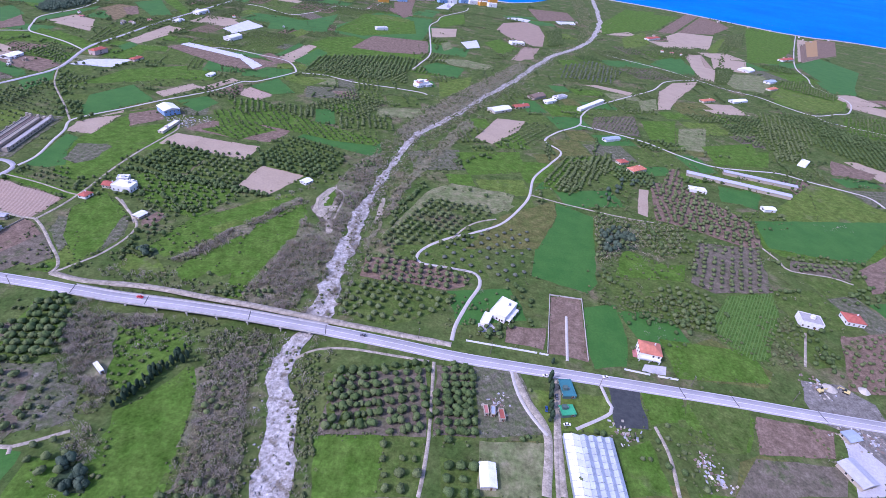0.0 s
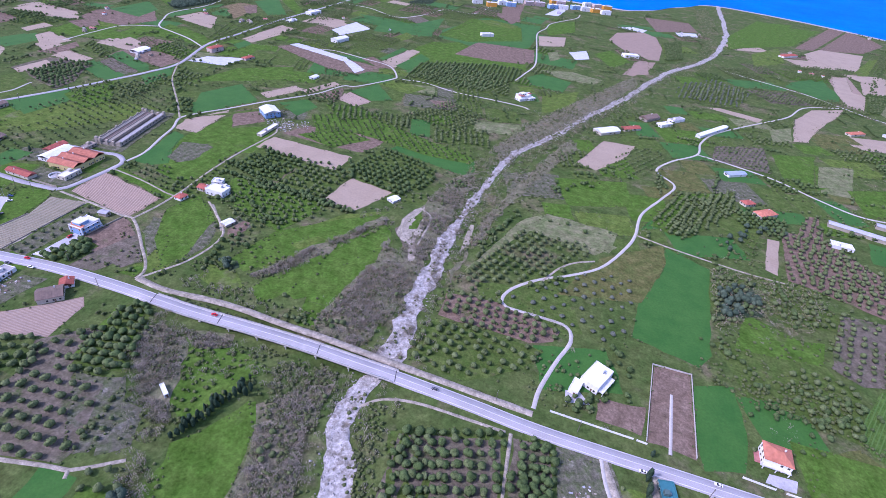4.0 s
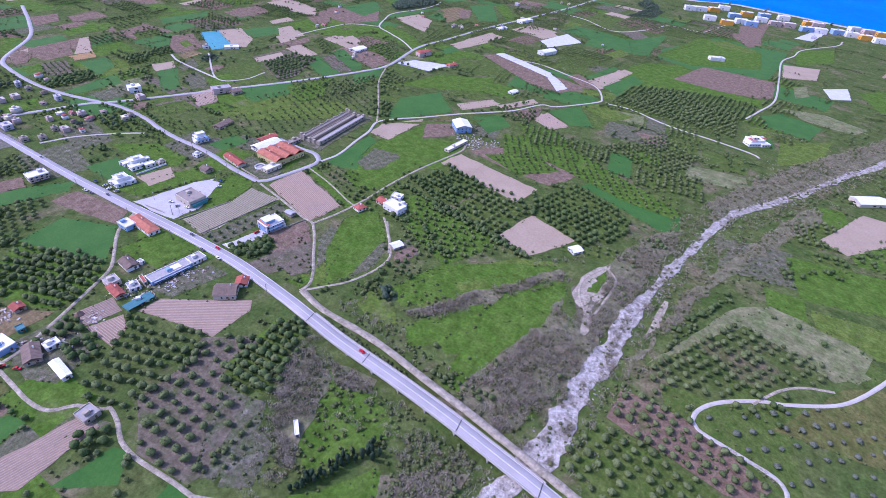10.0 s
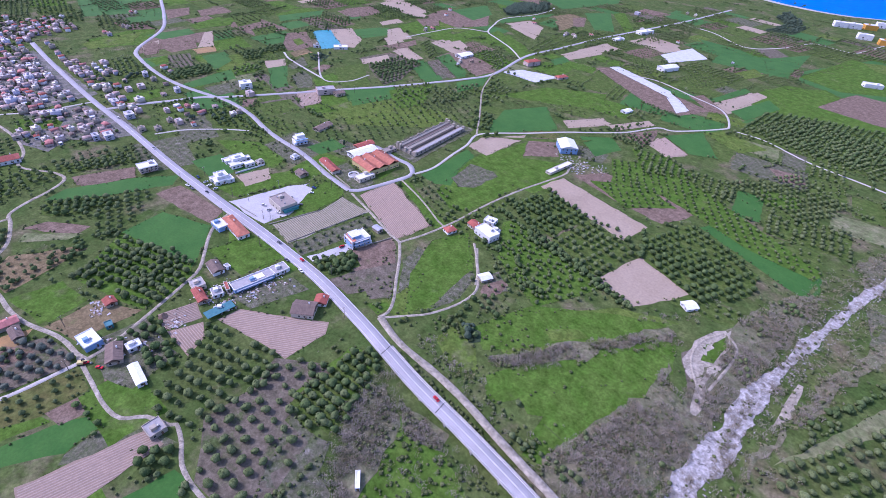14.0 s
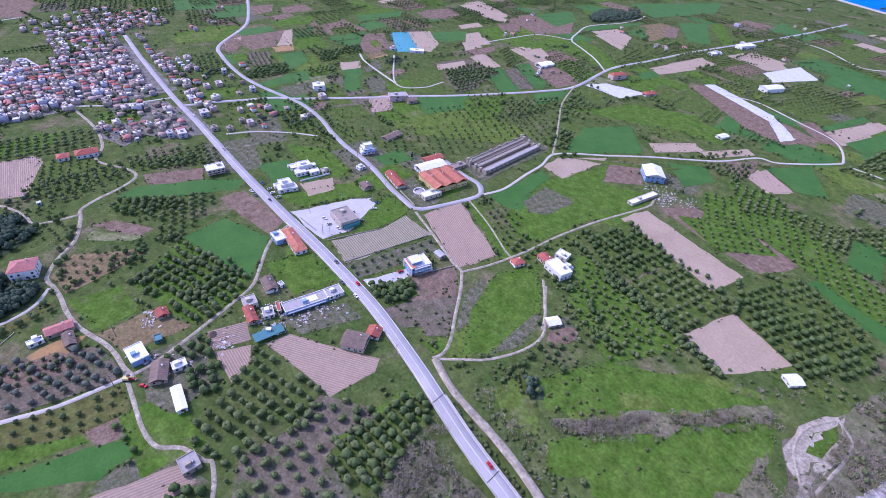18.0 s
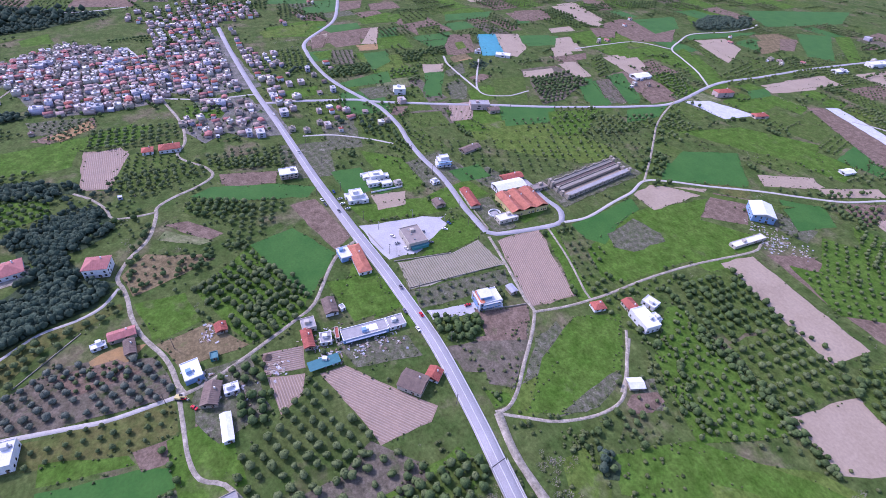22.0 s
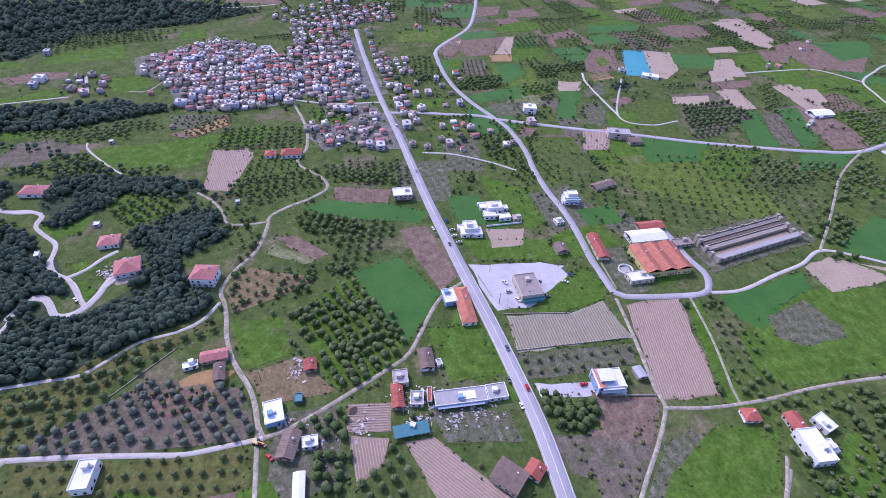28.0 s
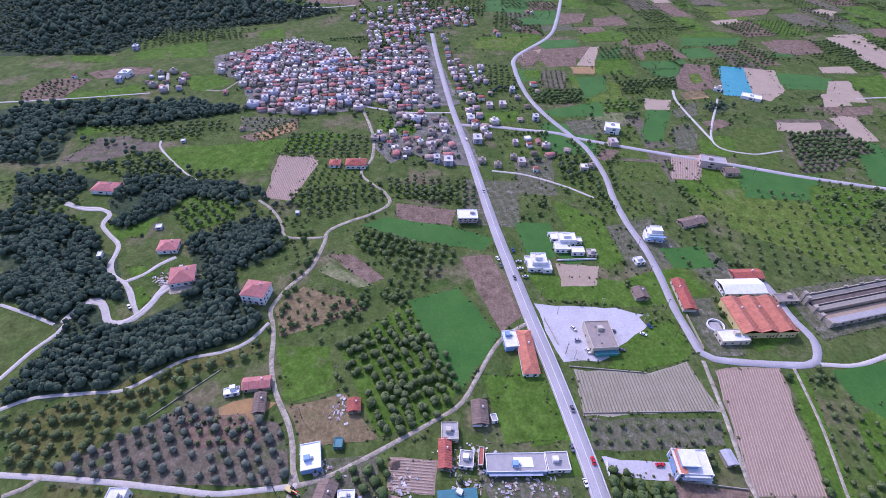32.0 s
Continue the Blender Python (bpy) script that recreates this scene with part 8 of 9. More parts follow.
garden_wall((43.7, 262.3), (91, 259.3))
garden_wall((92.9, 259.2), (98.5, 258.6))
garden_wall((106, 323.6), (130.6, 323.1), 0.9, "concrete", label="pale concrete wall round a bare plot")
garden_wall((130.6, 323), (125.2, 258.5), 0.9, "concrete", label="pale concrete wall round a bare plot")
garden_wall((106, 323), (98.3, 261), 0.9, "concrete", label="pale concrete wall round a bare plot")
garden_wall((148.5, 254.8), (164.7, 252.9))
garden_wall((170, 252.4), (182.8, 251.6))
garden_wall((-416.5, 261), (-396.7, 265), 1.2, "concrete", label="grey concrete wall along a forecourt")
garden_wall((-318, 271), (-326, 272), 1.4)
garden_wall((-415.8, 350.5), (-389.6, 349.5), 1.6, "stone", label="stone wall along the oil mill yard")
garden_wall((-469, 281), (-469.5, 309), 1.2)
garden_wall((-315, 304), (-309.7, 334), 0.8, "stone", label="dry stone wall beside a ploughed field")
garden_wall((-386, 76), (-357, 47), 0.35, "stone", label="tumbled dry stone wall between orchards")
garden_wall((-352, 268), (-350, 338), 0.5, "stone", label="low stone wall below a vineyard")
garden_wall((-381, 268), (-375, 310), 0.5, "stone", label="low stone wall above a vineyard")


# ---- seaside hotel blocks ----
BLOCKS = {c: house_type(27, 15, 10, "flat", c, "flat_white", 90 + i, True, "seaside hotel block in a strong painted colour", "hotel", "hotel blocks", True) for i, c in enumerate(("white", "orange", "bluewall", "pinkwall"))}
fresh = list(BLOCKS.values())
for x, y, c in ((-344, 1634, "white"), (-320, 1651, "white"), (-295, 1678, "orange"), (-282, 1734, "white"), (-276, 1553, "white"), (-234, 1540, "orange"), (-239, 1648, "bluewall"), (-221, 1708, "orange"), (-212, 1591, "white"), (-189, 1589, "bluewall"), (-184, 1732, "bluewall"), (-180, 1667, "white"), (-146, 1652, "pinkwall"), (-117, 1667, "pinkwall"), (-141, 1756, "white"), (-79, 1660, "bluewall"), (-82, 1746, "orange"), (-51, 1675, "white"), (-63, 1746, "pinkwall"), (-17, 1705, "bluewall"), (12, 1705, "white"), (40, 1705, "orange"), (69, 1697, "white"), (14, 1793, "white"), (43, 1790, "pinkwall"), (72, 1790, "orange")):
    m = pose(x, y, 0.1, 0, 0, 24 + (x % 3) * 6)
    ob = BLOCKS[c]
    ob.name = "hotel_block"
    if ob in fresh:
        fresh.remove(ob)
        ob.matrix_basis = m
    else:
        copy_thing(ob, m)


# ---- junk heaps, rubble and plant ----
def junk(x, y, r, n, seed, label="heap of scrap timber, sheeting and rubble"):
    rng = np.random.default_rng(seed)
    base = thing("scrap_heap", pose(x, y, 0.1), label, "scrap heap", "scrap heaps", "stuff")
    for cover in ("flat_pale", "stone", "sheet_grey", "tile_brown"):
        bm = bmesh.new()
        for _ in range(n if cover != "flat_pale" else n // 3):
            a, b, h = rng.uniform(0.2, 1.1), rng.uniform(0.15, 0.7), rng.uniform(0.15, 0.6)
            m = pose(rng.normal(0, r / 2), rng.normal(0, r / 2), h * 0.3, rng.uniform(-12, 12), rng.uniform(-12, 12), rng.uniform(0, 180))
            bmesh.ops.create_cube(bm, size=1, matrix=m @ Matrix.Diagonal((2 * a, 2 * b, h, 1)))
        tagged(part("scrap_" + dict(flat_pale="panels", stone="rubble", sheet_grey="sheets", tile_brown="timber")[cover], bm, cover, base), kind="stuff")


for k, (x, y, r) in enumerate(((-312, 153, 8), (-318, 175, 7), (-328, 199, 8), (-317, 205, 9), (-331, 212, 9), (-314, 239, 10), (-316, 222, 9), (-330, 136, 6), (180, 192, 7), (183, 180, 8), (278, 225, 10), (292, 222, 12), (280, 262, 9), (-295, 565, 10), (-278, 568, 12), (-292, 552, 8), (64, 214, 7), (139, 204, 8), (-359, 142, 6), (-458, 20, 6), (-310, 565, 10), (300, 208, 10))):
    junk(x, y, r, 14, k)


def digger(x, y, turn, paint="orange"):
    base = thing("excavator", pose(x, y, 0.2, 0, 0, turn), "yellow tracked excavator in a gravel yard", "excavator", "excavators")
    for s in (-1, 1):
        bm = box(-1.9, 1.9, s * 1.2 - 0.35, s * 1.2 + 0.35, 0, 0.8)
        bmesh.ops.bevel(bm, geom=bm.edges[:], offset=0.2, segments=1, affect="EDGES")
        part("track", bm, "tyre", base)
    part("engine_house", box(-2.0, 1.2, -1.2, 1.2, 0.9, 2.1), "yellow", base)
    part("cab", box(0.2, 1.6, 0.1, 1.2, 2.0, 3.1), "glass_dark", base)
    part("boom", box(0.8, 4.8, -0.3, 0.1, 2.2, 2.7), "yellow", base)
    part("stick", box(4.4, 4.9, -0.3, 0.1, 0.6, 2.7), "yellow", base)
    part("bucket", box(4.0, 5.1, -0.6, 0.4, 0.0, 0.7), "metal_grey", base)


digger(279, 258, 20)
digger(297, 260, 150)
digger(-318.8, 124.5, 60)
field("yard", (264, 248), (270, 266), (298, 266), (312, 252), (310, 205), (292, 200), (276, 226), (264, 232), label="dusty grey gravel yard beside the highway")
# heaps of sand
for x, y, r, cover in ((288, 262, 5, "beach"), (312, 264, 4, "beach"), (-329, 171, 3, "brown")):
    bm = bmesh.new()
    bmesh.ops.create_cone(bm, cap_ends=True, segments=14, radius1=r, radius2=0.6, depth=2.6, matrix=Matrix.Translation((x, y, 1.2)))
    for v in bm.verts:
        v.co += noise.noise_vector(v.co * 0.5) * 0.6
    tagged(part("sand_heap", bm, cover), "pale heap of sand in a yard", "heap", "sand heaps")
# shade roof over the restaurant forecourt and its side lean-to
canopy = thing("shade_roof", pose(-311.7, 199.4, 0, 0, 0, 92), "dark teal netting canopy over a yard", "canopy")
part("net", box(-9, 9, -3.5, 3.5, 2.6, 2.75), "sheet_teal", canopy)
for x in (-8.5, 0, 8.5):
    for y in (-3.2, 3.2):
        part("post", box(x - 0.08, x + 0.08, y - 0.08, y + 0.08, -0.3, 2.6), "pole_wood", canopy)


# ---- details of the best-seen buildings ----
def labelled(words):
    return next(o for o in scene.objects if str(o.get("label", "")).startswith(words))


villa = labelled("two-storey villa with pale blue")
bm = bmesh.new()
vs = [bm.verts.new(c) for c in ((-8.1, -6.2, 5.4), (-4.2, -6.2, 7.2), (-4.2, 6.2, 7.2), (-8.1, 6.2, 5.4))]
up = [bm.verts.new(v.co + Vector((0, 0, 0.3))) for v in vs]
bm.faces.new(up)
bm.faces.new(vs[::-1])
for q in range(4):
    bm.faces.new((vs[q], vs[(q + 1) % 4], up[(q + 1) % 4], up[q]))
part("tiled_pent_roof", bm, "tile_orange", villa, "orange tiled pent roof")
for x in (-7.7, 7.7):
    for y in (-6.1, 6.1):
        part("corner_pilaster", box(x - 0.35, x + 0.35, y - 0.3, y + 0.3, -0.3, 6.9), "white", villa)
for z in (3.0, 5.9):
    part("balcony", box(-5.5, 6.5, -7.3, -5.9, z - 0.15, z + 0.1), "white", villa)

inn = labelled("roadside restaurant")
part("front_canopy", box(-5.5, 7.2, -12.0, -9.9, 0.2, 2.9), "teal", inn, "teal glazed front")
part("awning", box(-6.5, 7.8, -12.6, -9.9, 2.9, 3.1), "sheet_teal", inn)
part("glass_side", box(7.5, 8.4, -8, 8, 0.4, 2.7), "glass_dark", inn)
for y in (-6, 0, 6):
    part("roof_vent", box(-2.0, -1.0, y - 0.6, y + 0.6, 5.3, 6.0), "metal_grey", inn)

mills = [o for o in scene.objects if str(o.get("label", "")).startswith("oil mill hall")]
for o in mills:
    part("valley_gutter", box(5.2, 6.0, -14.3, 14.3, 4.6, 5.35), "flat_white", o, "white valley gutter")
    part("roof_light", box(-0.35, 0.35, -14.2, 14.2, 7.55, 7.75), "tile_pink", o)

shop = labelled("long low blue-walled shop")
part("skylight", box(-1, 8, -2.5, 2.5, 2.95, 3.25), "sheet_white", shop, "pale blue plastic skylight")
part("front_awning", box(-13, 12, -6.2, -4.4, 2.3, 2.5), "sheet_blue", shop)
for x in (-9, -3, 3, 9):
    part("shop_window", box(x - 1.8, x + 1.8, -4.62, -4.4, 0.5, 2.1), "glass_dark", shop)

near_villa = labelled("white villa with orange tiled")
part("terrace", box(-10, -6, -5, 3, -0.3, 0.3), "tile_pink", near_villa, "pink paved terrace")
part("balcony", box(-7, 7, -8.2, -5.9, 2.7, 2.95), "white", near_villa)
for x in (-6.5, 0, 6.5):
    part("column", box(x - 0.2, x + 0.2, -8.0, -7.6, -0.3, 2.7), "white", near_villa)
field("paving", (160, 256), (176, 254), (178, 262), (163, 263), label="pale paved drive before a villa")
field("paving", (52, 272), (66, 276), (60, 284), (50, 282), label="pale paved yard beside a villa")

big_villa = labelled("large white villa with flat roof")
part("veranda", box(6.1, 9.4, -9, 7, 2.7, 2.95), "flat_white", big_villa, "white veranda roof")
for y in (-8.5, -3, 2.5, 6.7):
    part("column", box(9.0, 9.3, y - 0.15, y + 0.15, -0.3, 2.7), "white", big_villa)
# smoke-grey gravel apron and lamp posts on the forecourt
lamp = tagged(new("lamp_post"), "tall grey steel lamp post on a forecourt", "lamp post", "lamp posts")
bm = bmesh.new()
bmesh.ops.create_cone(bm, cap_ends=True, segments=8, radius1=0.16, radius2=0.09, depth=8, matrix=Matrix.Translation((0, 0, 3.8)))
part("mast", bm, "metal_grey", lamp)
part("arm", box(0, 1.6, -0.05, 0.05, 7.7, 7.8), "metal_grey", lamp)
part("lamp_head", box(1.2, 1.9, -0.15, 0.15, 7.6, 7.72), "white", lamp)
lamp.matrix_basis = pose(-420, 270, 0.1)
for x, y in ((-386, 272), (-425, 300), (-412, 322), (-388, 296)):
    copy_thing(lamp, pose(x, y, 0.1, 0, 0, x * 7))

 
# ---- village ----
TYPES = []
for i, (w, d, h, roof, wall, cover, label) in enumerate((
        (8.6, 7.7, 5.2, "flat", "cream", "flat_white", "two-storey village house with whitewashed flat roof"),
        (7.7, 6.9, 3.0, "hip", "cream", "tile_rose", "single-storey village house with faded tiled roof"),
        (10.3, 7.7, 5.2, "flat", "pinkwall", "flat_pale", "pale pink village block with grey flat roof"),
        (6.9, 6.9, 4.6, "hip", "white", "tile_red", "white village house with red hip roof"),
        (9.5, 6.9, 3.1, "gable", "pinkwall", "tile_pink", "low village house with pink tiled gable roof"),
        (7.7, 8.6, 4.8, "flat", "stone", "flat_brown", "unrendered village house with brown terrace roof"),
        (6.9, 6.0, 2.9, "gable", "stone", "tile_brown", "old stone village house with brown roof"),
        (11.2, 8.6, 6.8, "flat", "lilac", "flat_pale", "three-storey village building with pale roof"),
        (7.7, 6.9, 4.8, "hip", "lilac", "tile_rose", "village house with weathered rose tiles"),
        (6.0, 6.0, 2.9, "flat", "lilac", "flat_white", "small flat-roofed village house with pale lilac walls"))):
    TYPES.append(house_type(w, d, h, roof, wall, cover, 40 + i, True, label, "house", "village houses", True))
FREE = list(TYPES)
TAKEN = []
CROWDED = {}


def plant_house(k, x, y, turn):
    ob = TYPES[k]
    size = 0.80 + 0.16 * math.sin(x * 3.1 + y * 1.7)
    m = pose(x, y, 0.1, 0, 0, turn) @ Matrix.Diagonal((size, size, 0.85, 1))
    if ob in FREE:
        FREE.remove(ob)
        ob.matrix_basis = m
    elif len(TAKEN) < 192:
        copy_thing(ob, m)
    else:
        CROWDED.setdefault(k, []).append(m)
    TAKEN.append((x, y))


def quarter(gap, turn, *poly, keep=0.9, seed=1):
    """Houses on uneven rows over one quarter of the village."""
    rng = random.Random(seed)
    poly = list(poly)
    xs, ys = [p[0] for p in poly], [p[1] for p in poly]
    cx, cy = sum(xs) / len(xs), sum(ys) / len(ys)
    c, s = math.cos(radians(turn)), math.sin(radians(turn))
    for i in range(-34, 35):
        for j in range(-34, 35):
            u, v = gap * 0.95 * i + rng.uniform(-2, 2) + (3 if j % 2 else 0), gap * 1.06 * j + rng.uniform(-2, 2)
            x, y = cx + u * c - v * s, cy + u * s + v * c
            if rng.random() < keep and inside(x, y, poly) and min((abs(p.y - y) for p in main_line if abs(p.x - x) < 5), default=99) > 13:
                if all(math.hypot(x - a, y - b) > gap * 0.74 for a, b in TAKEN):
                    plant_house(rng.choice((0, 0, 1, 1, 2, 2, 3, 4, 4, 5, 6, 6, 7, 8, 9, 9, 5, 1, 2)), x, y, turn + rng.choice((0, 90, 180, 270)) + rng.uniform(-14, 14))


# single houses outside the heart of the village
plant_house(5, 517, 1534, 10)
plant_house(3, 483, 1335, 10)
plant_house(4, 505, 1331, 10)
plant_house(3, 527, 1327, 15)
plant_house(0, 871, 1997, 20)
plant_house(5, 959, 1952, 20)
plant_house(0, 1029, 1937, 20)
plant_house(3, 1097, 1880, 5)
plant_house(0, 1080, 1822, 5)
plant_house(5, 1022, 1722, 5)
plant_house(1, 1099, 1811, 5)
plant_house(3, 1205, 1897, 5)
plant_house(3, 841, 1459, 8)
plant_house(9, 848, 1442, 8)
plant_house(9, 267, 1588, 0)
plant_house(5, 312, 1595, 0)
plant_house(7, -55, 1587, 0)
plant_house(1, -601, 971, 0)
plant_house(9, -607, 951, 0)
plant_house(5, -544, 1030, 0)
plant_house(0, -556, 1133, 0)
plant_house(3, -533, 1126, 0)
plant_house(4, -689, 966, 0)
plant_house(6, -586, 695, 0)
plant_house(4, -584, 1002, 0)
plant_house(9, -359, 1089, 0)
plant_house(9, -757, 752, 0)
plant_house(4, -750, 762, 0)
plant_house(3, -710, 990, 0)
plant_house(5, -610, 962, 0)
plant_house(0, -589, 959, 0)
plant_house(7, -635, 1248, 0)
plant_house(7, -540, 1123, 0)
plant_house(7, -539, 1026, 0)
plant_house(3, -473, 1118, 0)
plant_house(5, -582, 1374, 0)
plant_house(0, -563, 1374, 0)
plant_house(7, -652, 1576, 0)
plant_house(9, -604, 699, 0)
plant_house(3, -837, 884, 0)
plant_house(7, -750, 295, -4)
plant_house(5, -731, 298, -4)
plant_house(7, -682, 308, 0)
plant_house(5, -655, 379, 0)
plant_house(2, -631, 372, 0)
plant_house(0, -587, 332, -8)
plant_house(5, -590, 340, -8)
plant_house(1, -618, 325, -8)
plant_house(4, -634, 301, 0)
plant_house(2, -632, 279, 0)
plant_house(5, -606, 273, 0)
plant_house(2, -598, 279, 0)
plant_house(3, -585, 289, 0)
plant_house(5, -593, 257, 0)
plant_house(5, -600, 244, 0)
plant_house(7, -679, 242, 0)
plant_house(7, -638, 244, 0)
plant_house(7, -599, 214, 0)
plant_house(7, -603, 204, 0)
plant_house(1, -680, 292, 0)
plant_house(2, -714, 279, 0)
plant_house(2, -712, 265, 0)
plant_house(4, -1048, 368, 0)
plant_house(5, -970, 334, 0)
plant_house(4, -951, 304, 0)
plant_house(3, -632, 162, 0)
plant_house(5, -642, 148, 0)
plant_house(9, -608, 176, 0)
plant_house(0, -1040, 373, 0)
plant_house(5, -961, 338, 0)
plant_house(8, -936, 306, 0)
plant_house(3, -809, 848, 0)
plant_house(5, -746, 742, 0)
plant_house(0, -593, 678, 0)
plant_house(9, -588, 669, 0)
plant_house(5, -756, 536, 0)
plant_house(7, -875, -158, 5)
plant_house(7, -775, -137, 5)
plant_house(3, -785, -189, 5)
plant_house(6, -662, 22, 5)
plant_house(9, -639, -25, 5)
plant_house(9, -527, 95, 5)
plant_house(9, -512, -1, 5)
plant_house(4, -744, -15, 5)
plant_house(3, -750, 8, 5)

field("village_ground", (-844, -44), (-884, -2), (-916, 28), (-906, 59), (-837, 123), (-725, 139), (-705, 132), (-694, 87), (-698, 30), (-725, 13), (-784, -13), name="pavement", label="trodden pale ground between village houses")
quarter(8.2, 5, (-844, -44), (-884, -2), (-916, 28), (-906, 59), (-837, 123), (-725, 139), (-705, 132), (-694, 87), (-698, 30), (-725, 13), (-784, -13), keep=0.95, seed=1)
field("village_ground", (-866, 121), (-910, 209), (-820, 223), (-718, 235), (-705, 178), (-728, 139), (-801, 125), name="pavement", label="trodden pale ground between village houses")
quarter(9, 2, (-866, 121), (-910, 209), (-820, 223), (-718, 235), (-705, 178), (-728, 139), (-801, 125), keep=0.8, seed=2)
field("village_ground", (-656, 148), (-650, 183), (-679, 200), (-667, 236), (-593, 242), (-597, 202), (-616, 185), (-599, 163), (-624, 150), name="pavement", label="trodden pale ground between village houses")
quarter(11, 2, (-656, 148), (-650, 183), (-679, 200), (-667, 236), (-593, 242), (-597, 202), (-616, 185), (-599, 163), (-624, 150), keep=0.75, seed=3)
field("village_ground", (-705, 161), (-692, 218), (-667, 222), (-679, 200), (-667, 167), name="pavement", label="trodden pale ground between village houses")
quarter(11, 2, (-705, 161), (-692, 218), (-667, 222), (-679, 200), (-667, 167), keep=0.6, seed=4)
quarter(13, 2, (-1045, 75), (-1097, 216), (-969, 211), (-953, 116), keep=0.55, seed=5)
field("village_ground", (-853, -57), (-873, -28), (-784, -13), (-800, -42), name="pavement", label="trodden pale ground between village houses")
quarter(15, 2, (-853, -57), (-873, -28), (-784, -13), (-800, -42), keep=0.6, seed=6)
quarter(10.5, 2, (-944, 218), (-945, 234), (-858, 236), (-821, 268), (-711, 273), (-704, 243), (-770, 229), keep=0.6, seed=7)
quarter(12, 4, (-942, 116), (-1034, 162), (-1084, 279), (-983, 278), (-956, 211), (-910, 209), (-876, 149), keep=0.6, seed=8)
quarter(11, 4, (-698, 239), (-679, 266), (-649, 265), (-639, 244), keep=0.8, seed=9)
quarter(11, 4, (-603, 243), (-602, 268), (-597, 283), (-592, 302), (-579, 294), (-589, 251), keep=0.8, seed=10)
quarter(14, 4, (-649, 270), (-649, 309), (-617, 323), (-597, 288), (-617, 270), keep=0.7, seed=11)
quarter(17, 4, (-791, -117), (-808, -73), (-745, -56), (-745, -97), keep=0.8, seed=12)
quarter(22, 4, (-1004, 88), (-1079, 161), (-1098, 234), (-1036, 222), (-942, 116), keep=0.6, seed=13)
quarter(20, 4, (-754, 292), (-770, 327), (-698, 319), (-698, 283), keep=0.7, seed=14)
quarter(9.5, 4, (-932, 127), (-1014, 181), (-1068, 255), (-1022, 273), (-955, 213), (-898, 135), keep=0.8, seed=15)
quarter(9.5, 4, (-927, 129), (-931, 203), (-806, 208), (-664, 223), (-647, 197), (-720, 152), (-791, 138), keep=0.85, seed=16)
quarter(10, 4, (-885, 218), (-808, 263), (-663, 246), (-663, 235), (-755, 227), keep=0.8, seed=17)
quarter(10, 4, (-643, 146), (-645, 197), (-622, 239), (-589, 236), (-598, 205), (-608, 169), keep=0.8, seed=18)
quarter(11, 4, (-800, -114), (-803, -97), (-745, -77), (-746, -96), keep=0.9, seed=19)
quarter(11, 4, (-800, -89), (-799, -68), (-749, -57), (-745, -74), keep=0.9, seed=20)


for k, poses in CROWDED.items():
    for o in TYPES[k].children:
        if o.name.split(".")[0] in ("wall", "roof", "parapet", "stair_head"):
            o.data.calc_loop_triangles()
            v = np.array([tuple(p.co) for p in o.data.vertices])
            f = np.array([tuple(t.vertices) for t in o.data.loop_triangles])
            V = [v @ np.array(m.to_3x3()).T + tuple(m.translation) for m in poses]
            F = [f + len(v) * i for i in range(len(poses))]
            tagged(mesh_of("village_" + o.name.split(".")[0] + "s", np.concatenate(V), np.concatenate(F), o.data.materials[0].name), "crowded houses in the far heart of the village", "houses", "village heart", "stuff")


HOUSES = [(ob.location.x, ob.location.y) for ob in scene.objects if ob.parent is None and ob.name.startswith(("house", "farm_shed"))]

BOUNDS = [(min(p[0] for p in z), max(p[0] for p in z), min(p[1] for p in z), max(p[1] for p in z), z) for z in OPEN_FIELDS]


def taken(x, y):
    return any(a < x < b and c < y < d and inside(x, y, z) for a, b, c, d, z in BOUNDS)


# ---- far parcels that the plan leaves open ----
GREENS = ("meadow", "yellowmeadow", "grove", "meadow", "yellowgrass", "pale", "wheat", "scrub", "grove")


LAYER[:2] = [0.012, 0.00006]


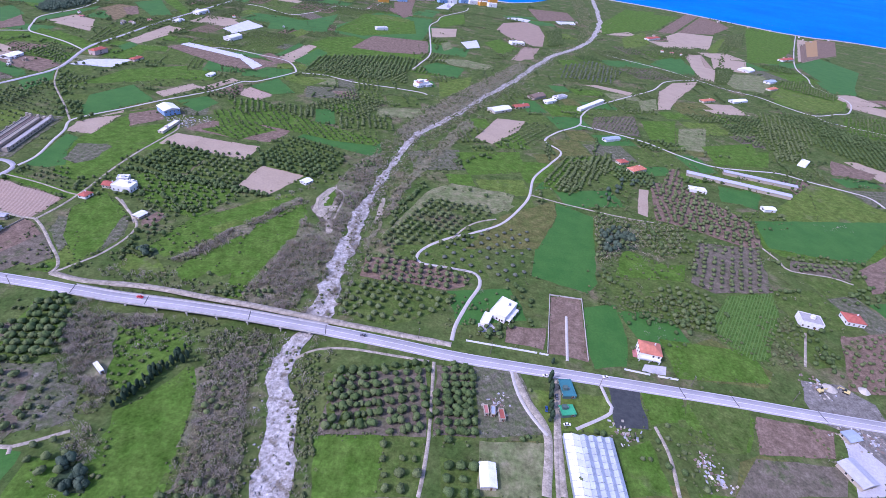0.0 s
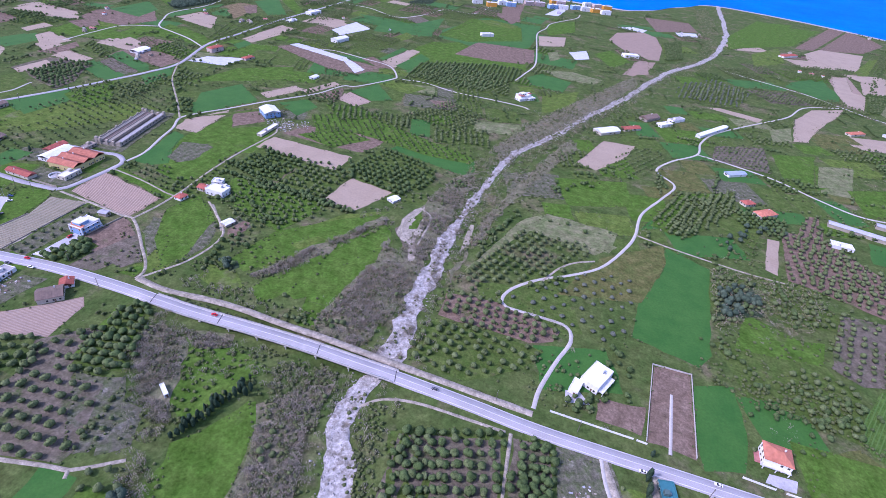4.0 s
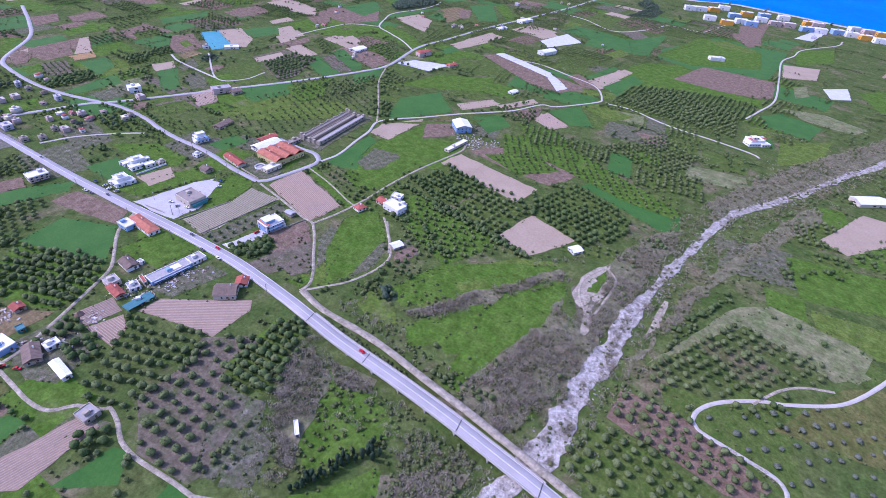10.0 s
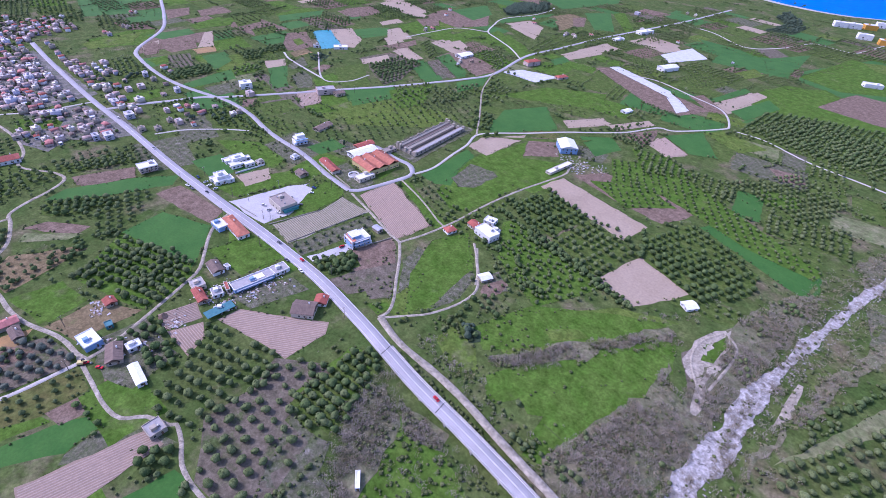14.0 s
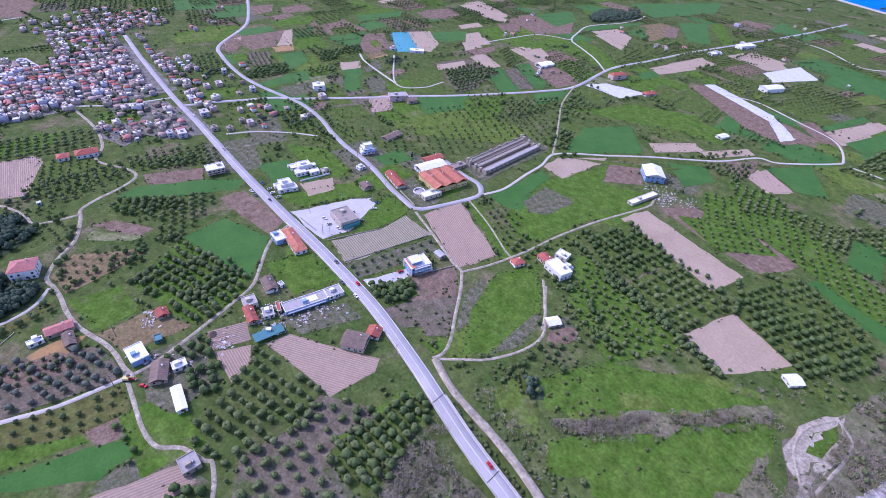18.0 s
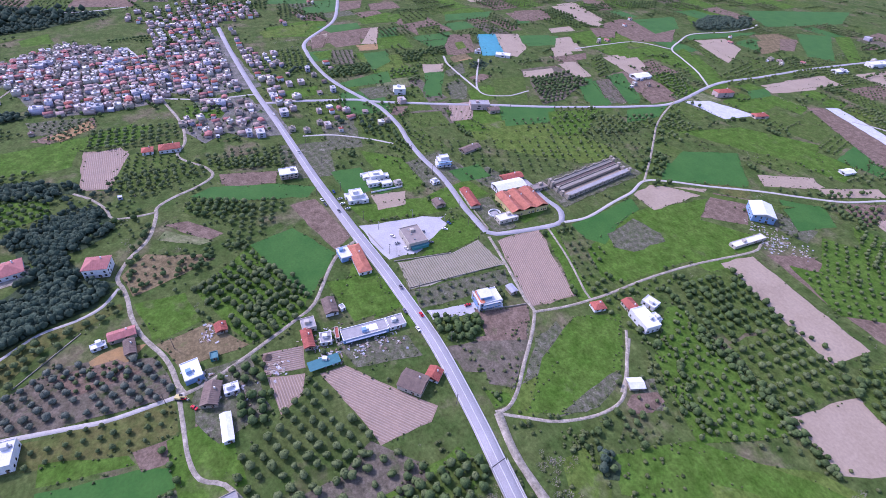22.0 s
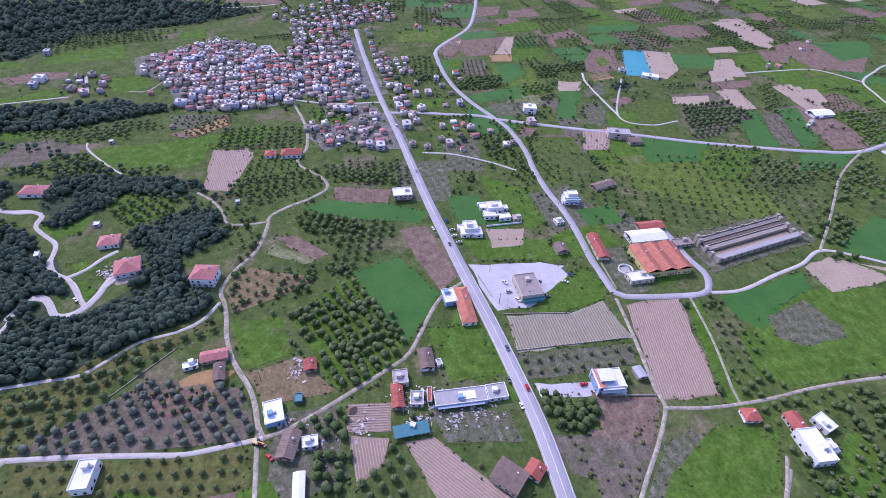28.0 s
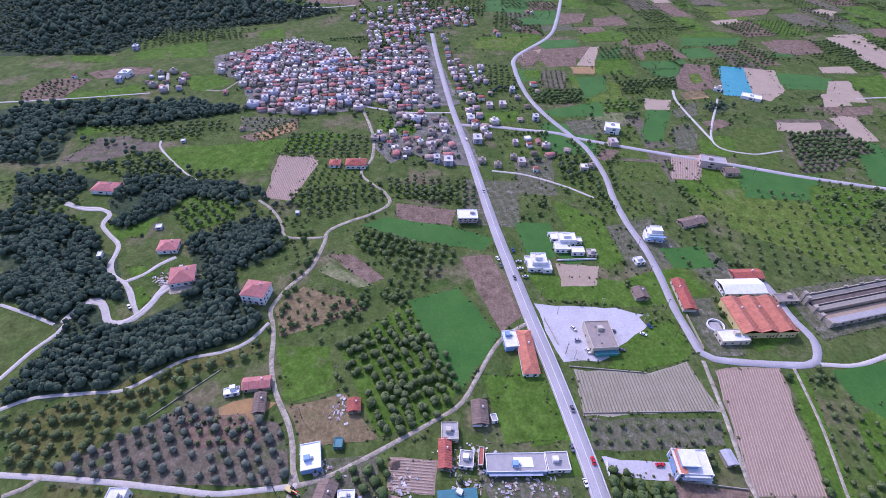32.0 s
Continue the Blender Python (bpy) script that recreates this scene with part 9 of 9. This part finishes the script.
def patchwork(x0, x1, y0, y1, gap, turn, seed, covers=None, groves=0.5):
    rng = random.Random(seed)
    c, s = math.cos(radians(turn)), math.sin(radians(turn))
    y = y0
    while y < y1:
        dy = gap * rng.uniform(0.5, 1.2)
        x = x0
        while x < x1:
            dx = gap * rng.uniform(0.5, 1.6)
            roll = rng.random()
            mid = (x + dx / 2, y + dy / 2)
            if not any(inside(*mid, z) for z in (KEEP_OUT if covers is None else KEEP_OUT[:1])) and not taken(*mid) and roll < 0.9 and river_far(*mid) > 0.7 * gap:
                e = gap * 0.04
                q = [(x + e + rng.uniform(0, e), y + e), (x + dx - e, y + e + rng.uniform(0, e)), (x + dx - e - rng.uniform(0, e), y + dy - e), (x + e, y + dy - e)]
                q = [(mid[0] + (a - mid[0]) * c - (b - mid[1]) * s, mid[1] + (a - mid[0]) * s + (b - mid[1]) * c) for a, b in q]
                for i in range(int(dx / 5)):
                    if rng.random() < 0.6:
                        spot(rng.choice(("bush", "bush", "smallolive", "darkolive")), q[0][0] + (q[1][0] - q[0][0]) * i * 5 / dx + rng.uniform(-2, 2), q[0][1] + (q[1][1] - q[0][1]) * i * 5 / dx + rng.uniform(-2, 2), rng.uniform(0.5, 1.1), rng.uniform(0, 6))
                if roll < 0.9 * (1 - groves):
                    field(rng.choice(covers or ("meadow", "wheat", "grove", "meadow", "grove", "brown", "tan", "wheat", "greysoil", "scrub", "yellowmeadow", "brown")), *q)
                else:
                    kind = rng.choice(("olive", "darkolive", "smallolive", "olive"))
                    count = len(SPOTS.setdefault(kind, []))
                    orchard(kind, 7.0, rng.choice(("grove", "greysoil", "none", "meadow", "none", "brownsoil")) if covers is None else "grove", *q, keep=0.85)
                    SPOTS[kind][count:] = [s for s in SPOTS[kind][count:] if not taken(s[0], s[1])]
            x += dx
        y += dy


KEEP_OUT = [[(-760, -20), (-700, -60), (-560, 60), (-560, 260), (-960, 300), (-1080, 60)], [(-560, -120), (-160, -120), (-130, 250), (-560, 250)], [(-560, 250), (420, 200), (420, 700), (-420, 700)], [(-700, 1560), (700, 1600), (700, 2600), (-700, 2600)], [(-760, 460), (-600, 460), (-600, 620), (-760, 620)]]
patchwork(-1500, -600, 330, 1350, 60, 8, 3)
patchwork(-600, -60, 880, 1500, 66, -6, 4)
patchwork(100, 900, 1050, 1700, 72, 20, 6)
patchwork(420, 900, 330, 900, 60, 12, 8)
patchwork(-1500, -960, -420, 330, 85, -10, 9)
patchwork(330, 620, 60, 230, 55, 4, 11)
patchwork(-560, 420, 280, 880, 50, 14, 12, GREENS, 0.28)
patchwork(-300, 330, 90, 225, 46, 4, 14, GREENS, 0.2)
patchwork(-900, -560, 100, 440, 52, -8, 15, GREENS, 0.35)


# ---- loose trees and scrub over the open ground ----
rng = np.random.default_rng(21)
for _ in range(15000):
    x, y = rng.uniform(-1100, 650), rng.uniform(60, 1300)
    d = river_far(x, y)
    if noise.noise((x * 0.012, y * 0.012, 9.0)) > -0.06 and d > 14 and not taken(x, y) and min((abs(p.y - y) for p in main_line[::3] if abs(p.x - x) < 9), default=99) > 14:
        spot(["bush", "bush", "smallolive", "olive", "bare"][int(rng.integers(0, 5))], x, y, rng.uniform(0.3, 0.95), rng.uniform(0, 6))
# hedgerow fragments and clumps of trees
for _ in range(1500):
    x, y = rng.uniform(-1300, 1000), rng.uniform(60, 1850)
    a = rng.choice((0.1, 1.65)) + rng.normal(0, 0.2)
    kind = ("darkolive", "olive", "bush", "bare", "smallolive", "darkolive")[int(rng.integers(0, 6))]
    thin = rng.random() < 0.7
    for i in range(int(rng.integers(4, 15))):
        u, v = (i * 4.2, rng.normal(0, 1.2)) if thin else (rng.normal(0, 9), rng.normal(0, 6))
        px, py = x + u * math.cos(a) - v * math.sin(a), y + u * math.sin(a) + v * math.cos(a)
        if river_far(px, py) > 12 and not (-1000 < px < 620 and abs(py - 240) < 34) and not taken(px, py):
            spot(kind, px, py, rng.uniform(0.6, 1.15), rng.uniform(0, 6))
# gardens between the village houses
for x, y in TAKEN:
    if rng.random() < 0.95:
        spot(("darkolive", "bush", "darkolive")[int(rng.integers(0, 3))], x + rng.choice((-9, 9)) + rng.normal(0, 1), y + rng.choice((-9, 9)) + rng.normal(0, 1), rng.uniform(0.6, 1.0), rng.uniform(0, 6))
# field-edge scrub
for poly in OPEN_FIELDS:
    for (ax, ay), (bx, by) in zip(poly, poly[1:] + poly[:1]):
        l = math.hypot(bx - ax, by - ay)
        if rng.random() < 0.6 and l < 150:
            for i in range(int(l / 3)):
                if rng.random() < 0.5:
                    spot("bush", ax + (bx - ax) * i * 3 / l + rng.normal(0, 0.9), ay + (by - ay) * i * 3 / l + rng.normal(0, 0.9), rng.uniform(0.25, 0.75), rng.uniform(0, 6))


# ---- plants into the scene ----
LABELS = dict(olive="grey-green olive tree in an orchard row", darkolive="dense dark green orchard tree", smallolive="young olive tree", greyolive="silvery grey olive tree", shrub="grey-blue shrub on rough grass", woods="dark evergreen woodland tree", bush="low green bush", cypress="dark narrow cypress tree", reed="tall dry reed clump", bare="bare grey-brown winter tree")
NEAR = {"olive": 150, "darkolive": 40, "greyolive": 30, "shrub": 30, "cypress": 20, "woods": 20, "bare": 10}


CELLS = {}
for x, y, r in WAYS + [(p.x, p.y, 6.5) for p in main_line if not -222 < p.x < -46]:
    CELLS.setdefault((int(x // 8), int(y // 8)), []).append((x, y, r))


def too_close(x, y):
    """On a road or inside a house."""
    if any(abs(x - a) < 7 and abs(y - b) < 7 for a, b in HOUSES):
        return True
    i, j = int(x // 8), int(y // 8)
    return any((x - a) ** 2 + (y - b) ** 2 < r * r for u in (i - 1, i, i + 1) for v in (j - 1, j, j + 1) for a, b, r in CELLS.get((u, v), ()))


def cleared(spots):
    """The plants that no later parcel has replaced."""
    a = np.array(spots)
    keep = np.ones(len(a), bool)
    for k, poly in enumerate(CLEARED):
        p = np.array(poly)
        some = np.nonzero(keep & (a[:, 5] <= k) & (a[:, 0] > p[:, 0].min()) & (a[:, 0] < p[:, 0].max()) & (a[:, 1] > p[:, 1].min()) & (a[:, 1] < p[:, 1].max()))[0]
        for i in some:
            keep[i] = not inside(a[i, 0], a[i, 1], poly)
    return [tuple(v[:5]) for v in a[keep]]


for kind, spots in SPOTS.items():
    leaf = KINDS[kind][6]
    spots = [s for s in cleared(spots) if not too_close(s[0], s[1])]
    spots.sort(key=lambda s: math.hypot(s[0] + 190, s[1] - 235))
    near, rest = spots[:NEAR.get(kind, 0)], spots[NEAR.get(kind, 0):]
    if near:
        sv, sf = STEMS[kind]
        crowns = []
        for x, y, z, s, r in near:
            tree = thing("tree" if kind not in ("shrub",) else "shrub", pose(x, y, z, 0, 0, math.degrees(r)) @ Matrix.Diagonal((s, s, s, 1)), LABELS[kind], "tree" if kind != "shrub" else "shrub", kind + " trees")
            if len(crowns) < 4:
                v, f = CROWNS[kind][len(crowns)]
                c = mesh_of("crown", v, f, leaf, tree)
                t = mesh_of("trunk", sv, sf, "bark", tree)
                crowns.append((c.data, t.data))
            else:
                a, b = crowns[len(tree.name) % 4 if r < 3 else int(r) % 4]
                new("crown", a).parent = tree
                new("trunk", b).parent = tree
    # the rest in tiles of joined plants
    tiles = {}
    for s in rest:
        tiles.setdefault((int(s[0] // 320), int(s[1] // 320)), []).append(s)
    for some in tiles.values():
        V, F, base = [], [], 0
        for x, y, z, s, r in some:
            away = math.hypot(x + 150, y - 230)
            away += 160 if kind == "bush" else -60 if kind == "woods" else 0
            v, f = (CROWNS if away < 270 else MIDWAY if away < 480 else DISTANT if away < 800 else SPECKS)[kind][int(r * 10) % 6]
            c, d = math.cos(r) * s, math.sin(r) * s
            V.append(v @ np.array([[c, d, 0], [-d, c, 0], [0, 0, s]]) + (x, y, z))
            F.append(f + base)
            base += len(v)
            if away < 240:
                sv, sf = STEMS[kind]
                V.append(sv * s + (x, y, z))
                F.append(sf + base)
                base += len(sv)
        ob = mesh_of(kind + "_plants" if kind in ("reed", "bush") else "orchard_trees", np.concatenate(V), np.concatenate(F), leaf)
        tagged(ob, "many a " + LABELS[kind] + " over open ground", "trees", kind + " groves", "stuff")
